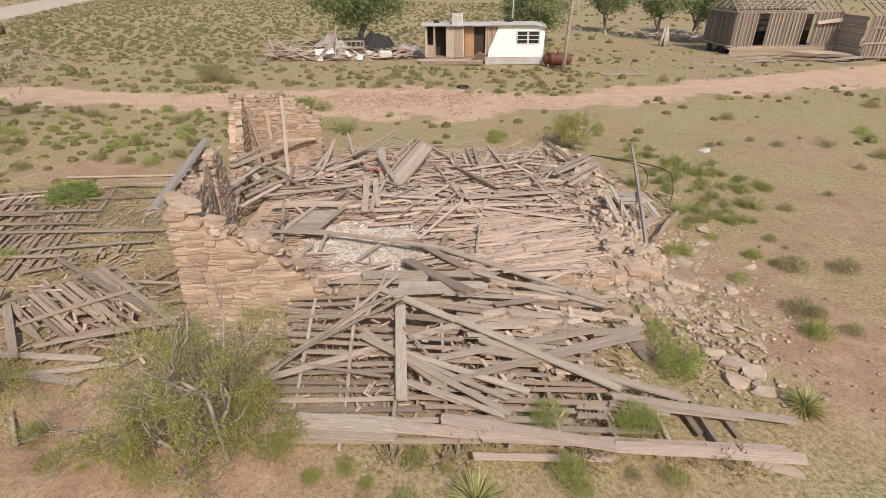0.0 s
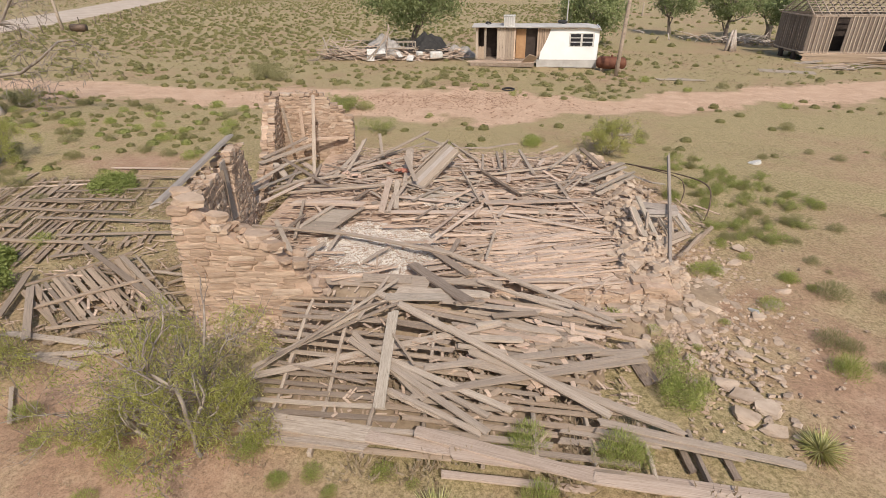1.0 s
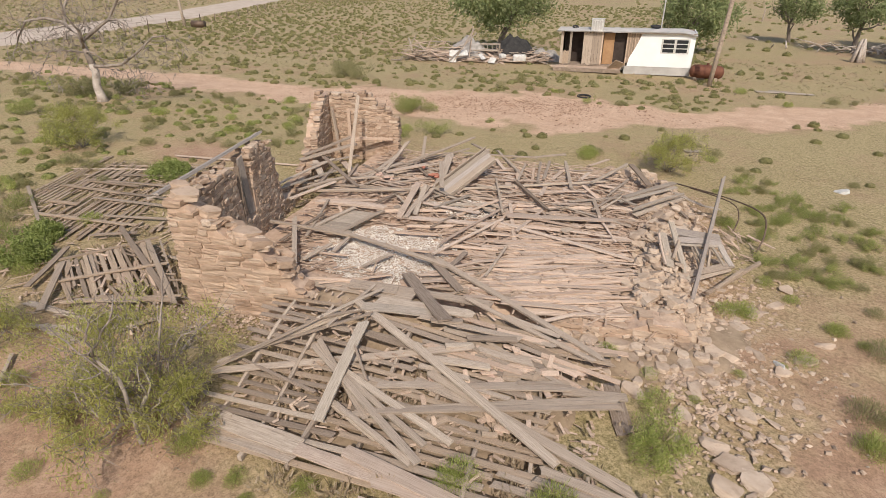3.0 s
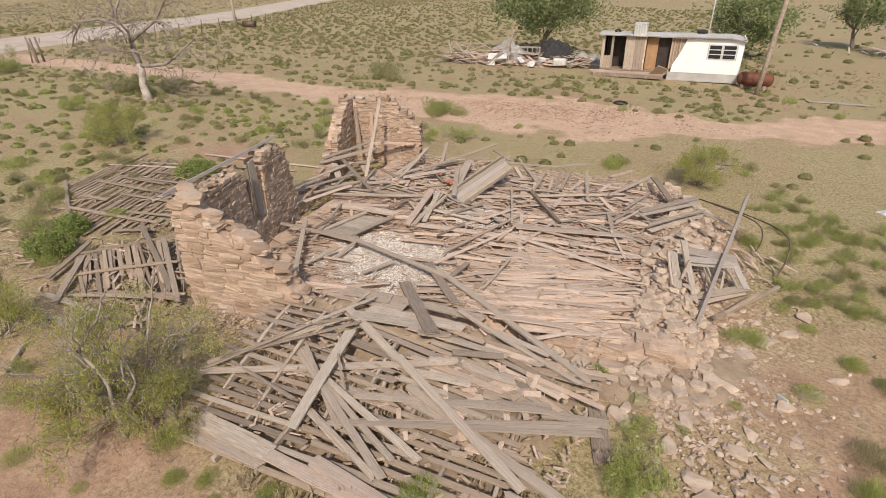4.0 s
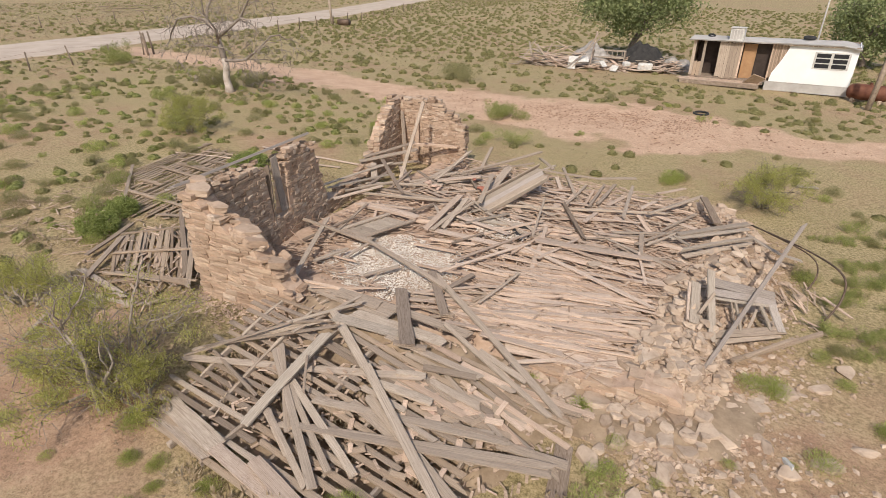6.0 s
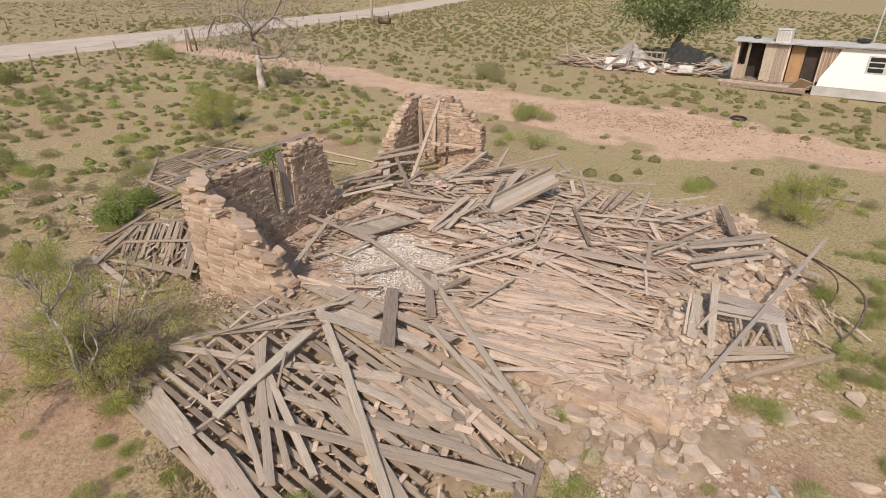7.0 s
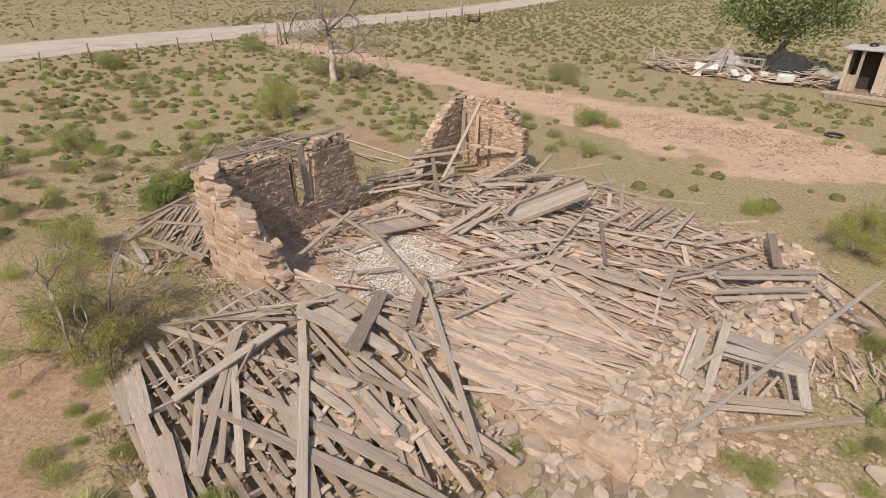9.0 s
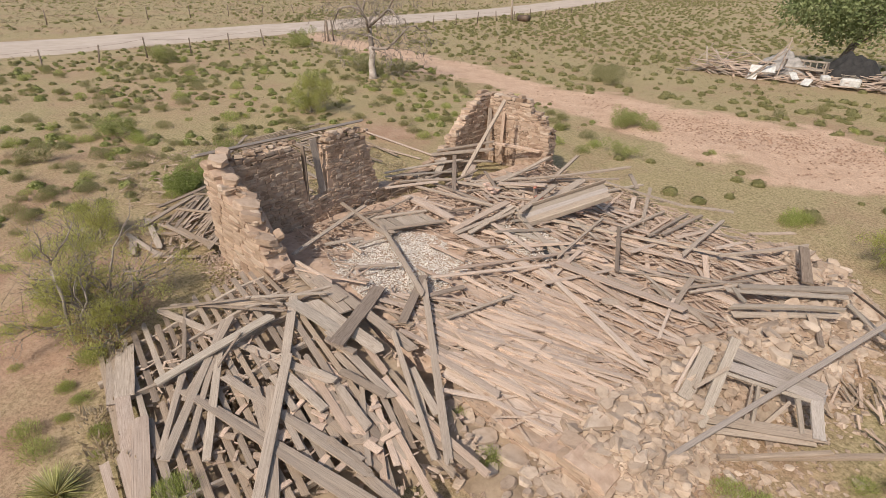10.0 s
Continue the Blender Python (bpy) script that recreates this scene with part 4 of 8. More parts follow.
board((-0.77, 15.93, 0.54), (0.4, 15.52, 0.54), 0.08, 0.03, WOOD_GREY, label=LABEL_G)
board((-1.67, 14.63, 0.52), (-1.17, 15.55, 0.52), 0.12, 0.03, WOOD_SILVER, label=LABEL_S)
board((-1.42, 13.88, 0.52), (-0.7, 15.02, 0.54), 0.12, 0.03, WOOD_SILVER, label=LABEL_S)
board((1.57, 14.7, 0.5), (3.0, 15.9, 0.47), 0.05, 0.03, WOOD_GREY, label=LABEL_G)
board((-1.45, 14.71, 0.82), (-2.14, 16.77, 0.87), 0.14, 0.03, WOOD_GREY, label=LABEL_G)
board((-1.2, 14.34, 0.46), (0.01, 14.68, 0.46), 0.14, 0.03, WOOD_SILVER, label=LABEL_S)
board((-1.12, 12.69, 0.52), (-0.72, 13.6, 0.52), 0.06, 0.03, WOOD_DARK, label=LABEL_D)
board((-1.23, 11.36, 0.51), (-0.16, 11.56, 0.5), 0.09, 0.03, WOOD_RED, label=LABEL_R)
board((-1.94, 12.24, 0.47), (-0.83, 12.41, 0.47), 0.1, 0.03, WOOD_RED, label=LABEL_R)
board((-1.76, 12.68, 0.47), (-0.64, 13.02, 0.47), 0.12, 0.03, WOOD_RED, label=LABEL_R)
board((-1.9, 10.23, 0.56), (-1.51, 11.06, 0.52), 0.08, 0.04, WOOD_GREY, label=LABEL_G)
board((-2.6, 9.18, 0.75), (-1.35, 9.39, 0.75), 0.08, 0.03, WOOD_RED, label=LABEL_R)
board((-2.28, 8.96, 0.82), (-1.09, 10.07, 0.6), 0.06, 0.03, WOOD_RED, label=LABEL_R)
board((-3.45, 10.66, 0.5), (-2.51, 10.7, 0.52), 0.06, 0.03, WOOD_RED, label=LABEL_R)
board((-3.33, 10.19, 0.54), (-3.09, 11.08, 0.53), 0.1, 0.04, WOOD_GREY, label=LABEL_G)
board((-2.98, 9.29, 0.73), (-4.61, 11.98, 0.62), 0.12, 0.03, WOOD_GREY, label=LABEL_G)
board((-2.87, 10.76, 0.51), (-2.85, 11.71, 0.52), 0.08, 0.03, WOOD_GREY, label=LABEL_G)
board((-4.28, 10.77, 0.58), (-4.03, 12.45, 0.62), 0.08, 0.03, WOOD_DARK, label=LABEL_D)
board((-3.85, 11.21, 0.55), (-4.37, 13.36, 0.62), 0.08, 0.03, WOOD_GREY, label=LABEL_G)
board((-0.7, 11.18, 0.57), (0.44, 9.9, 0.59), 0.18, 0.03, WOOD_DARK, label=LABEL_D)
board((-0.06, 10.71, 0.55), (0.09, 11.64, 0.52), 0.12, 0.03, WOOD_DARK, label=LABEL_D)
board((-6.27, 13.67, 0.72), (-5.7, 16.2, 0.78), 0.14, 0.03, WOOD_GREY, label=LABEL_G)
board((-6.08, 13.54, 0.68), (-5.15, 15.6, 0.68), 0.16, 0.03, WOOD_SILVER, label=LABEL_S)
board((-6.07, 15.44, 0.78), (-5.25, 17.13, 0.66), 0.14, 0.03, WOOD_GREY, label=LABEL_G)
board((-6.22, 16.35, 0.84), (-4.13, 14.68, 0.58), 0.13, 0.04, WOOD_DARK, label=LABEL_D)
board((-5.23, 14.18, 0.6), (-5.4, 15.75, 0.7), 0.12, 0.04, WOOD_DARK, label=LABEL_D)
board((-5.56, 13.78, 0.62), (-4.68, 15.23, 0.62), 0.1, 0.05, WOOD_GREY, label=LABEL_G)
board((-4.65, 14.85, 0.57), (-4.75, 16.06, 0.72), 0.1, 0.04, WOOD_DARK, label=LABEL_D)
board((-4.72, 16.39, 0.62), (-3.44, 15.75, 0.54), 0.1, 0.04, WOOD_DARK, label=LABEL_D)
board((-3.12, 16.96, 0.67), (-2.41, 16.28, 0.52), 0.1, 0.04, WOOD_DARK, label=LABEL_D)
board((3.1, 16.25, 0.48), (3.69, 17.87, 0.48), 0.07, 0.04, WOOD_GREY, label=LABEL_G)
board((2.75, 15.04, 0.5), (3.5, 16.66, 0.47), 0.07, 0.03, WOOD_GREY, label=LABEL_G)
board((2.41, 18.87, 0.48), (3.0, 19.82, 0.45), 0.1, 0.03, WOOD_TAN, label=LABEL_T)
# right
board((2.58, 16.98, 0.56), (3.61, 18.98, 0.6), 0.1, 0.06, WOOD_GREY, label=LABEL_G)
board((3.71, 18.41, 0.79), (4.28, 17.37, 0.52), 0.2, 0.05, WOOD_DARK, label=LABEL_D)
board((3.54, 15.96, 0.6), (4.97, 17.53, 0.62), 0.15, 0.05, WOOD_SILVER, label=LABEL_S)
board((3.41, 15.71, 0.56), (5.02, 17.3, 0.58), 0.14, 0.03, WOOD_SILVER, label=LABEL_S)
board((3.8, 15.21, 0.57), (5.15, 16.67, 0.62), 0.1, 0.06, WOOD_SILVER, label=LABEL_S)
board((3.9, 15.23, 0.43), (5.1, 16.62, 0.48), 0.16, 0.03, WOOD_GREY, label=LABEL_G)
board((3.49, 15.84, 0.6), (3.9, 15.54, 0.58), 0.08, 0.04, WOOD_SILVER, label=LABEL_S)
board((2.97, 15.15, 0.49), (3.5, 16.15, 0.55), 0.06, 0.04, WOOD_GREY, label=LABEL_G)
board((4.86, 16.35, 0.42), (5.25, 15.65, 0.32), 0.1, 0.04, WOOD_DARK, label=LABEL_D)
board((4.6, 14.88, 0.32), (5.19, 15.17, 0.32), 0.14, 0.04, WOOD_GREY, label=LABEL_G)
board((5.35, 12.0, 0.14), (6.75, 13.95, 0.07), 0.1, 0.05, WOOD_EARTH, label=LABEL_R)
board((5.55, 12.2, 0.17), (6.3, 13.4, 0.12), 0.08, 0.04, WOOD_EARTH, label=LABEL_R)
rp = random.Random(81)
for _ in range(34):
    x, y = rp.gauss(6.15, 0.32), rp.gauss(15.1, 0.4)
    a, L = radians(rp.gauss(-58, 26)), rp.uniform(0.2, 0.6)
    dx, dy, z = math.cos(a) * L / 2, math.sin(a) * L / 2, gz(x, y) + rp.uniform(0.02, 0.15)
    board((x - dx, y - dy, z + 0.06), (x + dx, y + dy, z - 0.02), rp.uniform(0.02, 0.055), 0.016, rp.choice((WOOD_RED, WOOD_EARTH)), name="splinter", label="split reddish board end in a small heap", group="split board ends")
board((5.0, 17.57, 0.32), (5.87, 17.18, 0.12), 0.12, 0.03, WOOD_SILVER, label=LABEL_S)
board((5.87, 17.18, 0.12), (6.33, 17.25, 0.04), 0.14, 0.03, WOOD_SILVER, label=LABEL_S)
board((6.8, 15.62, 0.02), (7.3, 15.01, 0.02), 0.07, 0.03, WOOD_RED, label=LABEL_R)
# heap by the far corner
board((-6.64, 15.7, 0.82), (-5.35, 17.29, 1.02), 0.24, 0.04, WOOD_GREY, label=LABEL_G)
board((-6.6, 15.89, 0.92), (-5.74, 17.67, 1.12), 0.16, 0.04, WOOD_GREY, label=LABEL_G)
board((-6.2, 15.9, 0.77), (-5.3, 14.84, 0.52), 0.2, 0.04, WOOD_GREY, label=LABEL_G)
board((-5.64, 16.7, 0.57), (-4.58, 15.57, 0.57), 0.22, 0.04, WOOD_TAN, label=LABEL_T)
board((-3.91, 16.23, 0.52), (-3.85, 18.28, 0.92), 0.12, 0.05, WOOD_GREY, label=LABEL_G)
board((-3.55, 19.35, 0.82), (-3.09, 17.67, 0.52), 0.11, 0.05, WOOD_GREY, label=LABEL_G)
board((-3.75, 16.09, 0.57), (-2.63, 16.91, 0.67), 0.22, 0.04, WOOD_TAN, label=LABEL_T)
board((-2.17, 17.93, 0.72), (-1.82, 15.36, 0.5), 0.28, 0.04, WOOD_GREY, label=LABEL_G)
board((-2.3, 15.11, 0.72), (-2.12, 13.04, 0.52), 0.18, 0.04, WOOD_TAN, label=LABEL_T)
board((-2.09, 15.1, 0.67), (-1.77, 13.31, 0.52), 0.14, 0.03, WOOD_GREY, label=LABEL_G)
board((-6.02, 14.47, 0.54), (-2.44, 14.92, 0.54), 0.1, 0.05, WOOD_GREY, label=LABEL_G)
board((-5.52, 13.19, 0.57), (-4.79, 14.59, 0.67), 0.14, 0.04, WOOD_TAN, label=LABEL_T)
board((-2.13, 13.13, 0.48), (1.02, 13.4, 0.48), 0.2, 0.03, WOOD_TAN, label=LABEL_T)
board((-3.3, 16.92, 0.67), (-1.79, 19.7, 0.87), 0.1, 0.05, WOOD_GREY, label=LABEL_G)
board((-1.9, 20.0, 0.52), (-1.1, 19.2, 0.5), 0.13, 0.05, WOOD_GREY, label=LABEL_G)

# ---- other wreckage in and round the ruin ----
# fallen roof decks beside the long wall: slats below, long boards above
side_deck = thing("fallen_roof_deck", (-10.5, 12.3, gz(-10.5, 12.3)), "flat grey roof deck fallen beside the wall", "roof deck")
r6 = random.Random(61)


def side_z(x, y):
    return gz(x, y) + 0.08


for i in range(32):
    x = -13.6 + 0.195 * i
    y0 = 9.5 + (0.675 * (-10.15 - x) if x < -10.15 else 0.5 * (x + 10.15)) + r6.uniform(-0.1, 0.25)
    y1 = 15.0 + r6.uniform(-0.9, 0.6) if x < -8.6 else y0 + r6.uniform(0.6, 1.8)
    cuts = [y0, y0 + (y1 - y0) * r6.uniform(0.35, 0.65), y1]
    for ya, yb in zip(cuts, cuts[1:]):
        if r6.random() < 0.24:
            continue
        k0, k1 = 0.3 * (ya - y0), 0.3 * (yb - y0)
        board((x - k0, ya, side_z(x, ya)), (x - k1 + r6.uniform(-0.05, 0.05), yb - 0.05, side_z(x, yb) + r6.uniform(0, 0.03)), r6.uniform(0.07, 0.12), 0.02, WOOD_EARTH, "slat", side_deck)
for ax, ay, bx, by, w in ((-12.2, 13.24, -9.6, 13.57, 0.12), (-11.66, 12.51, -9.24, 12.69, 0.12), (-11.4, 12.0, -7.28, 12.34, 0.13), (-12.34, 13.86, -8.47, 14.86, 0.10), (-10.05, 11.06, -7.25, 11.67, 0.09), (-10.9, 10.6, -8.7, 10.85, 0.10),
                          (-11.02, 15.6, -8.68, 15.7, 0.09), (-11.87, 10.56, -8.98, 10.78, 0.12), (-13.18, 12.5, -10.97, 12.54, 0.14), (-12.4, 11.37, -11.36, 11.42, 0.12), (-12.8, 13.08, -10.95, 13.19, 0.14), (-9.34, 9.98, -8.36, 10.47, 0.10), (-10.15, 9.41, -14.0, 12.0, 0.09)):
    board((ax, ay, side_z(ax, ay) + 0.05), (bx, by, side_z(bx, by) + 0.06), w, 0.03, r6.choice((WOOD_DUN, WOOD_EARTH)), "long_board", side_deck)
for ax, ay, bx, by in ((-13.8, 14.6, -8.2, 16.3), (-14.5, 13.9, -11.2, 15.0), (-12.4, 16.4, -7.6, 17.0)):
    board((ax, ay, gz(ax, ay) + 0.06), (bx, by, gz(bx, by) + 0.07), 0.07, 0.04, WOOD_TAN, label="thin pale pole lying on dry grass", group="loose planks")

# slatted panel with its frame, sagging against the wall corner
broken_deck = thing("broken_lattice_panel", (-7, 8.5, gz(-7, 8.5)), "broken grey slatted panel heaped by the wall corner", "roof panel")


def panel_z(x, y):
    """Height of the sagging panel: higher at its far rail."""
    return gz(x, y) + 0.10 + 0.16 * max(0.0, min(1.0, (y - 7.4 + 0.3 * (x + 7)) / 2.4))


for i in range(27):
    s = i / 26
    ax, ay = -8.75 + 1.45 * s + r6.uniform(-0.06, 0.06), 8.5 + 1.6 * s + r6.uniform(-0.06, 0.06)
    bx, by = -7.15 + 2.15 * s + r6.uniform(-0.1, 0.1), 7.4 + 0.85 * s + r6.uniform(-0.1, 0.1)
    if r6.random() < 0.14:
        continue
    c = r6.choice((1.0, 1.0, 0.6, 0.8))
    ex, ey = ax + (bx - ax) * c, ay + (by - ay) * c
    board((ax, ay, panel_z(ax, ay) + r6.uniform(-0.02, 0.04)), (ex, ey, panel_z(ex, ey) + r6.uniform(-0.05, 0.03)), r6.uniform(0.045, 0.10), 0.022, r6.choice((WOOD_EARTH, WOOD_EARTH, WOOD_DUN)), "slat", broken_deck)
for ax, ay, bx, by, w in ((-8.39, 7.58, -9.07, 9.14, 0.13), (-7.3, 7.0, -8.56, 8.58, 0.14), (-8.8, 8.6, -7.3, 10.2, 0.10), (-8.62, 10.31, -5.45, 8.28, 0.13), (-7.47, 9.96, -4.98, 8.0, 0.12), (-6.63, 7.71, -5.07, 8.05, 0.12), (-6.99, 7.5, -5.71, 7.85, 0.12), (-7.2, 7.35, -5.0, 8.25, 0.08), (-7.9, 8.0, -6.2, 9.2, 0.08)):
    board((ax, ay, panel_z(ax, ay) + 0.05), (bx, by, panel_z(bx, by) + 0.06), w, 0.035, r6.choice((WOOD_DUN, WOOD_EARTH)), "rail", broken_deck)
for _ in range(120):
    x, y = r6.uniform(-8.6, -5.3), r6.uniform(7.0, 9.6)
    if y > 9.6 + 0.6 * (-7.0 - x) or y < 7.6 - 0.5 * (x + 6.5):
        continue
    a = radians(r6.gauss(-36, 30))
    L = r6.uniform(0.3, 0.9)
    dx, dy = math.cos(a) * L / 2, math.sin(a) * L / 2
    board((x - dx, y - dy, panel_z(x, y) - 0.06 + r6.uniform(0, 0.1)), (x + dx, y + dy, panel_z(x, y) - 0.06 + r6.uniform(0, 0.12)), r6.uniform(0.025, 0.06), 0.018, r6.choice((WOOD_RED, WOOD_EARTH, WOOD_EARTH)), name="slat", label="broken grey slat heaped beside the stone wall", group="loose slats")
for ax, ay, bx, by, w in ((-7.9, 7.2, -5.9, 7.1, 0.14), (-6.9, 6.7, -5.9, 6.5, 0.18), (-6.6, 5.9, -6.0, 5.2, 0.06), (-7.0, 7.0, -6.4, 7.7, 0.12), (-5.7, 9.7, -6.9, 9.75, 0.08), (-6.43, 9.74, -5.9, 10.6, 0.12), (-6.02, 9.29, -5.6, 9.8, 0.10), (-6.9, 7.0, -6.45, 7.8, 0.1), (-7.2, 6.6, -5.5, 7.0, 0.1), (-5.6, 6.85, -5.0, 7.7, 0.12), (-6.3, 6.75, -5.2, 7.25, 0.09)):
    board((ax, ay, gz(ax, ay) + 0.09), (bx, by, gz(bx, by) + 0.1), w, 0.03, r6.choice((WOOD_GREY, WOOD_EARTH)), label="weathered grey board lying on red earth", group="loose planks")

# beam that leans along the top of the long wall, and the board standing in its window gap
bx0, by0 = left_at(-0.1, -0.05)
bx1, by1 = left_at(4.7, 0.1)
board((bx0, by0, 2.70), (bx1, by1, 2.56), 0.25, 0.06, WOOD_ASH, label="grey old board lying along the wall top", group="loose timbers", roll=-22)
wx, wy = left_at(2.93, 0.36)
board((wx, wy, 1.07), (wx + 0.02, wy - 0.14, 2.5), 0.17, 0.06, WOOD_ASH, label="grey board standing in the window gap", group="loose timbers", roll=70)
wx, wy = left_at(2.38, 0.4)
board((wx, wy, 0.98), (wx, wy + 0.03, 2.42), 0.12, 0.04, WOOD_DARK, label="thin dark jamb board in the window gap", group="loose timbers", roll=20)
# post and leaning boards in the far corner
board((-4.78, 15.45, 0.55), (-5.35, 17.72, 2.58), 0.11, 0.06, WOOD_GREY, label="tall grey post leaning in the far corner", group="loose timbers", roll=10)
board((-6.35, 17.9, 0.5), (-6.75, 18.35, 1.95), 0.14, 0.04, WOOD_GREY, label="grey board leaning in the far corner", group="loose timbers", roll=40)
board((-6.1, 18.3, 0.45), (-6.15, 18.45, 1.9), 0.12, 0.03, WOOD_RED, label="reddish board upright against the back wall", group="loose timbers", roll=0)
board((-5.95, 17.9, 0.95), (-4.6, 18.7, 0.85), 0.12, 0.08, WOOD_RED, label="reddish beam along the back wall", group="loose timbers")
# long rail leaning over the rubble
board((4.93, 11.15, 0.2), (6.08, 16.65, 1.2), 0.085, 0.06, WOOD_ASH, label="long silvery rail leaning over the rubble", group="loose timbers", roll=20)


def wide_panel():
    """A slab of joined boards, like a fallen trough or door, propped on the heap."""
    a, b = Vector((-1.55, 14.87, 0.58)), Vector((-0.6, 17.0, 1.14))
    top = thing("fallen_trough", (a.x, a.y, 0.4), "fallen silvery wooden trough with a low rim", "trough")
    d = (b - a).normalized()
    n = Vector((-d.y, d.x, 0))
    for i in range(3):
        o = n * (-0.14 + 0.14 * i) + Vector((0, 0, 0.06 * (i - 1)))
        board(a + o, b + o, 0.15, 0.03, (WOOD_GREY, WOOD_ASH, WOOD_SILVER)[i], "board", top, roll=24)
    board(a + n * 0.22 + Vector((0, 0, 0.15)), b + n * 0.22 + Vector((0, 0, 0.15)), 0.13, 0.03, WOOD_GREY, "rim", top, roll=110)
    board(a - n * 0.23 - Vector((0, 0, 0.13)), b - n * 0.23 - Vector((0, 0, 0.13)), 0.15, 0.03, WOOD_GREY, "rim", top, roll=100)
    board(a - n * 0.3 + d * 0.02, a + n * 0.3 + d * 0.02 + Vector((0, 0, 0.1)), 0.12, 0.03, WOOD_SILVER, "end_board", top)


wide_panel()


def shutter():
    """A slatted shutter lying on the plaster crumbs."""
    c = Vector((-3.35, 12.5, 0.47))
    top = thing("shutter", c, "pale grey slatted shutter lying among plaster crumbs", "shutter")
    for s in (-0.42, 0.42):
        board((c.x + s - 0.25, c.y - 0.75, c.z + 0.05), (c.x + s + 0.25, c.y + 0.75, c.z + 0.06), 0.12, 0.04, WOOD_GREY, "rail", top, roll=0)
    for i in range(6):
        k = -0.45 + 0.2 * i
        board((c.x - 0.42 + k / 3, c.y + k, c.z), (c.x + 0.42 + k / 3, c.y + k, c.z), 0.16, 0.02, WOOD_SILVER, "slat", top, roll=12)
    board((c.x - 0.75, c.y - 0.62, c.z + 0.03), (c.x + 0.42, c.y - 0.66, c.z + 0.03), 0.14, 0.03, WOOD_GREY, "cross_rail", top, roll=0)


shutter()


def window_frame():
    """A fallen window frame that leans from the rubble down to the ground."""
    tl, tr, bl, br = Vector((4.64, 13.47, 0.88)), Vector((5.74, 14.15, 0.52)), Vector((4.97, 12.35, 0.32)), Vector((6.1, 13.62, 0.06))
    top = thing("fallen_window_frame", (5.4, 13.2, 0.05), "fallen grey wooden window frame leaning on rubble", "window frame")
    up = (tr - tl).cross(bl - tl).normalized() * -1.0
    up = up if up.z > 0 else -up

    def at(u, v, lift=0.0):
        return tl.lerp(tr, u).lerp(bl.lerp(br, u), v) + up * lift

    def strip_board(name, a, b, w, th, mat, n):
        x = (b - a).normalized()
        y = up.cross(x).normalized()
        m = Matrix((x, y, x.cross(y))).transposed().to_4x4()
        put(name, BOARDS[n], Matrix.Translation((a + b) / 2) @ m @ Matrix.Diagonal(((b - a).length, w, th, 1)), top, mat)

    strip_board("rail", at(-0.02, 0.03), at(1.04, 0.02), 0.22, 0.05, WOOD_ASH, 1)
    strip_board("rail", at(0.0, 0.22), at(1.05, 0.2), 0.17, 0.04, WOOD_ASH, 4)
    strip_board("rail", at(0.0, 0.34, 0.02), at(1.0, 0.33, 0.02), 0.06, 0.03, WOOD_SILVER, 7)
    strip_board("rail", at(-0.04, 0.97), at(1.0, 0.95), 0.17, 0.05, WOOD_GREY, 2)
    strip_board("rail", at(0.02, 1.1, -0.04), at(0.96, 1.07, -0.04), 0.1, 0.05, WOOD_GREY, 9)
    strip_board("stile", at(-0.03, -0.12, 0.05), at(-0.06, 1.06, 0.05), 0.15, 0.045, WOOD_SILVER, 5)
    strip_board("side_board", at(-0.26, 0.1), at(-0.28, 0.78), 0.2, 0.03, WOOD_SILVER, 6)
    strip_board("side_board", at(-0.37, 0.12, 0.03), at(-0.39, 0.75, 0.03), 0.05, 0.04, WOOD_TAN, 8)
    strip_board("stile", at(0.95, 0.3, 0.03), at(0.97, 1.02, 0.03), 0.19, 0.04, WOOD_ASH, 3)
    strip_board("stile", at(0.76, 0.36, 0.01), at(0.82, 0.95, 0.01), 0.07, 0.04, WOOD_SILVER, 10)
    strip_board("mullion", at(0.36, 0.36), at(0.38, 0.93), 0.05, 0.04, WOOD_SILVER, 11)
    strip_board("mullion", at(0.3, 0.36, -0.01), at(0.31, 0.93, -0.01), 0.03, 0.03, WOOD_GREY, 12)
    strip_board("mullion", at(0.7, 0.45, -0.03), at(0.5, 0.9, -0.03), 0.06, 0.03, WOOD_GREY, 13)
    strip_board("brace", at(-0.25, 0.66, 0.08), at(-0.02, 0.3, 0.1), 0.06, 0.05, WOOD_GREY, 0)


window_frame()


def rod(name, pts, radius, label):
    """A bent rod through the points, smoothed."""
    c = [Vector(p) for p in pts]
    out = []
    for i in range(len(c) - 1):
        p0, p1, p2, p3 = c[max(0, i - 1)], c[i], c[i + 1], c[min(len(c) - 1, i + 2)]
        for k in range(6):
            t = k / 6
            out.append(0.5 * ((2 * p1) + (p2 - p0) * t + (2 * p0 - 5 * p1 + 4 * p2 - p3) * t * t + (3 * p1 - p0 - 3 * p2 + p3) * t ** 3))
    out.append(c[-1])
    vs, fs = [], []
    tube(vs, fs, out, [radius] * len(out), 6)
    return put(name, mesh_from(vs, fs, STEEL, True), Matrix(), label=label, category="rod", group="bent rods")


rod("bent_rod", [(5.05, 17.5, 0.62), (6.3, 16.3, 0.75), (6.95, 15.5, 0.72), (7.05, 15.2, 0.3), (6.85, 14.8, -0.1)], 0.022, "bent brown steel rod rising out of the rubble")
rod("bent_rod", [(5.4, 17.3, 0.6), (6.35, 16.4, 0.62), (6.6, 16.2, 0.3), (6.5, 16.0, -0.1)], 0.018, "thin bent brown steel rod beside the rubble")


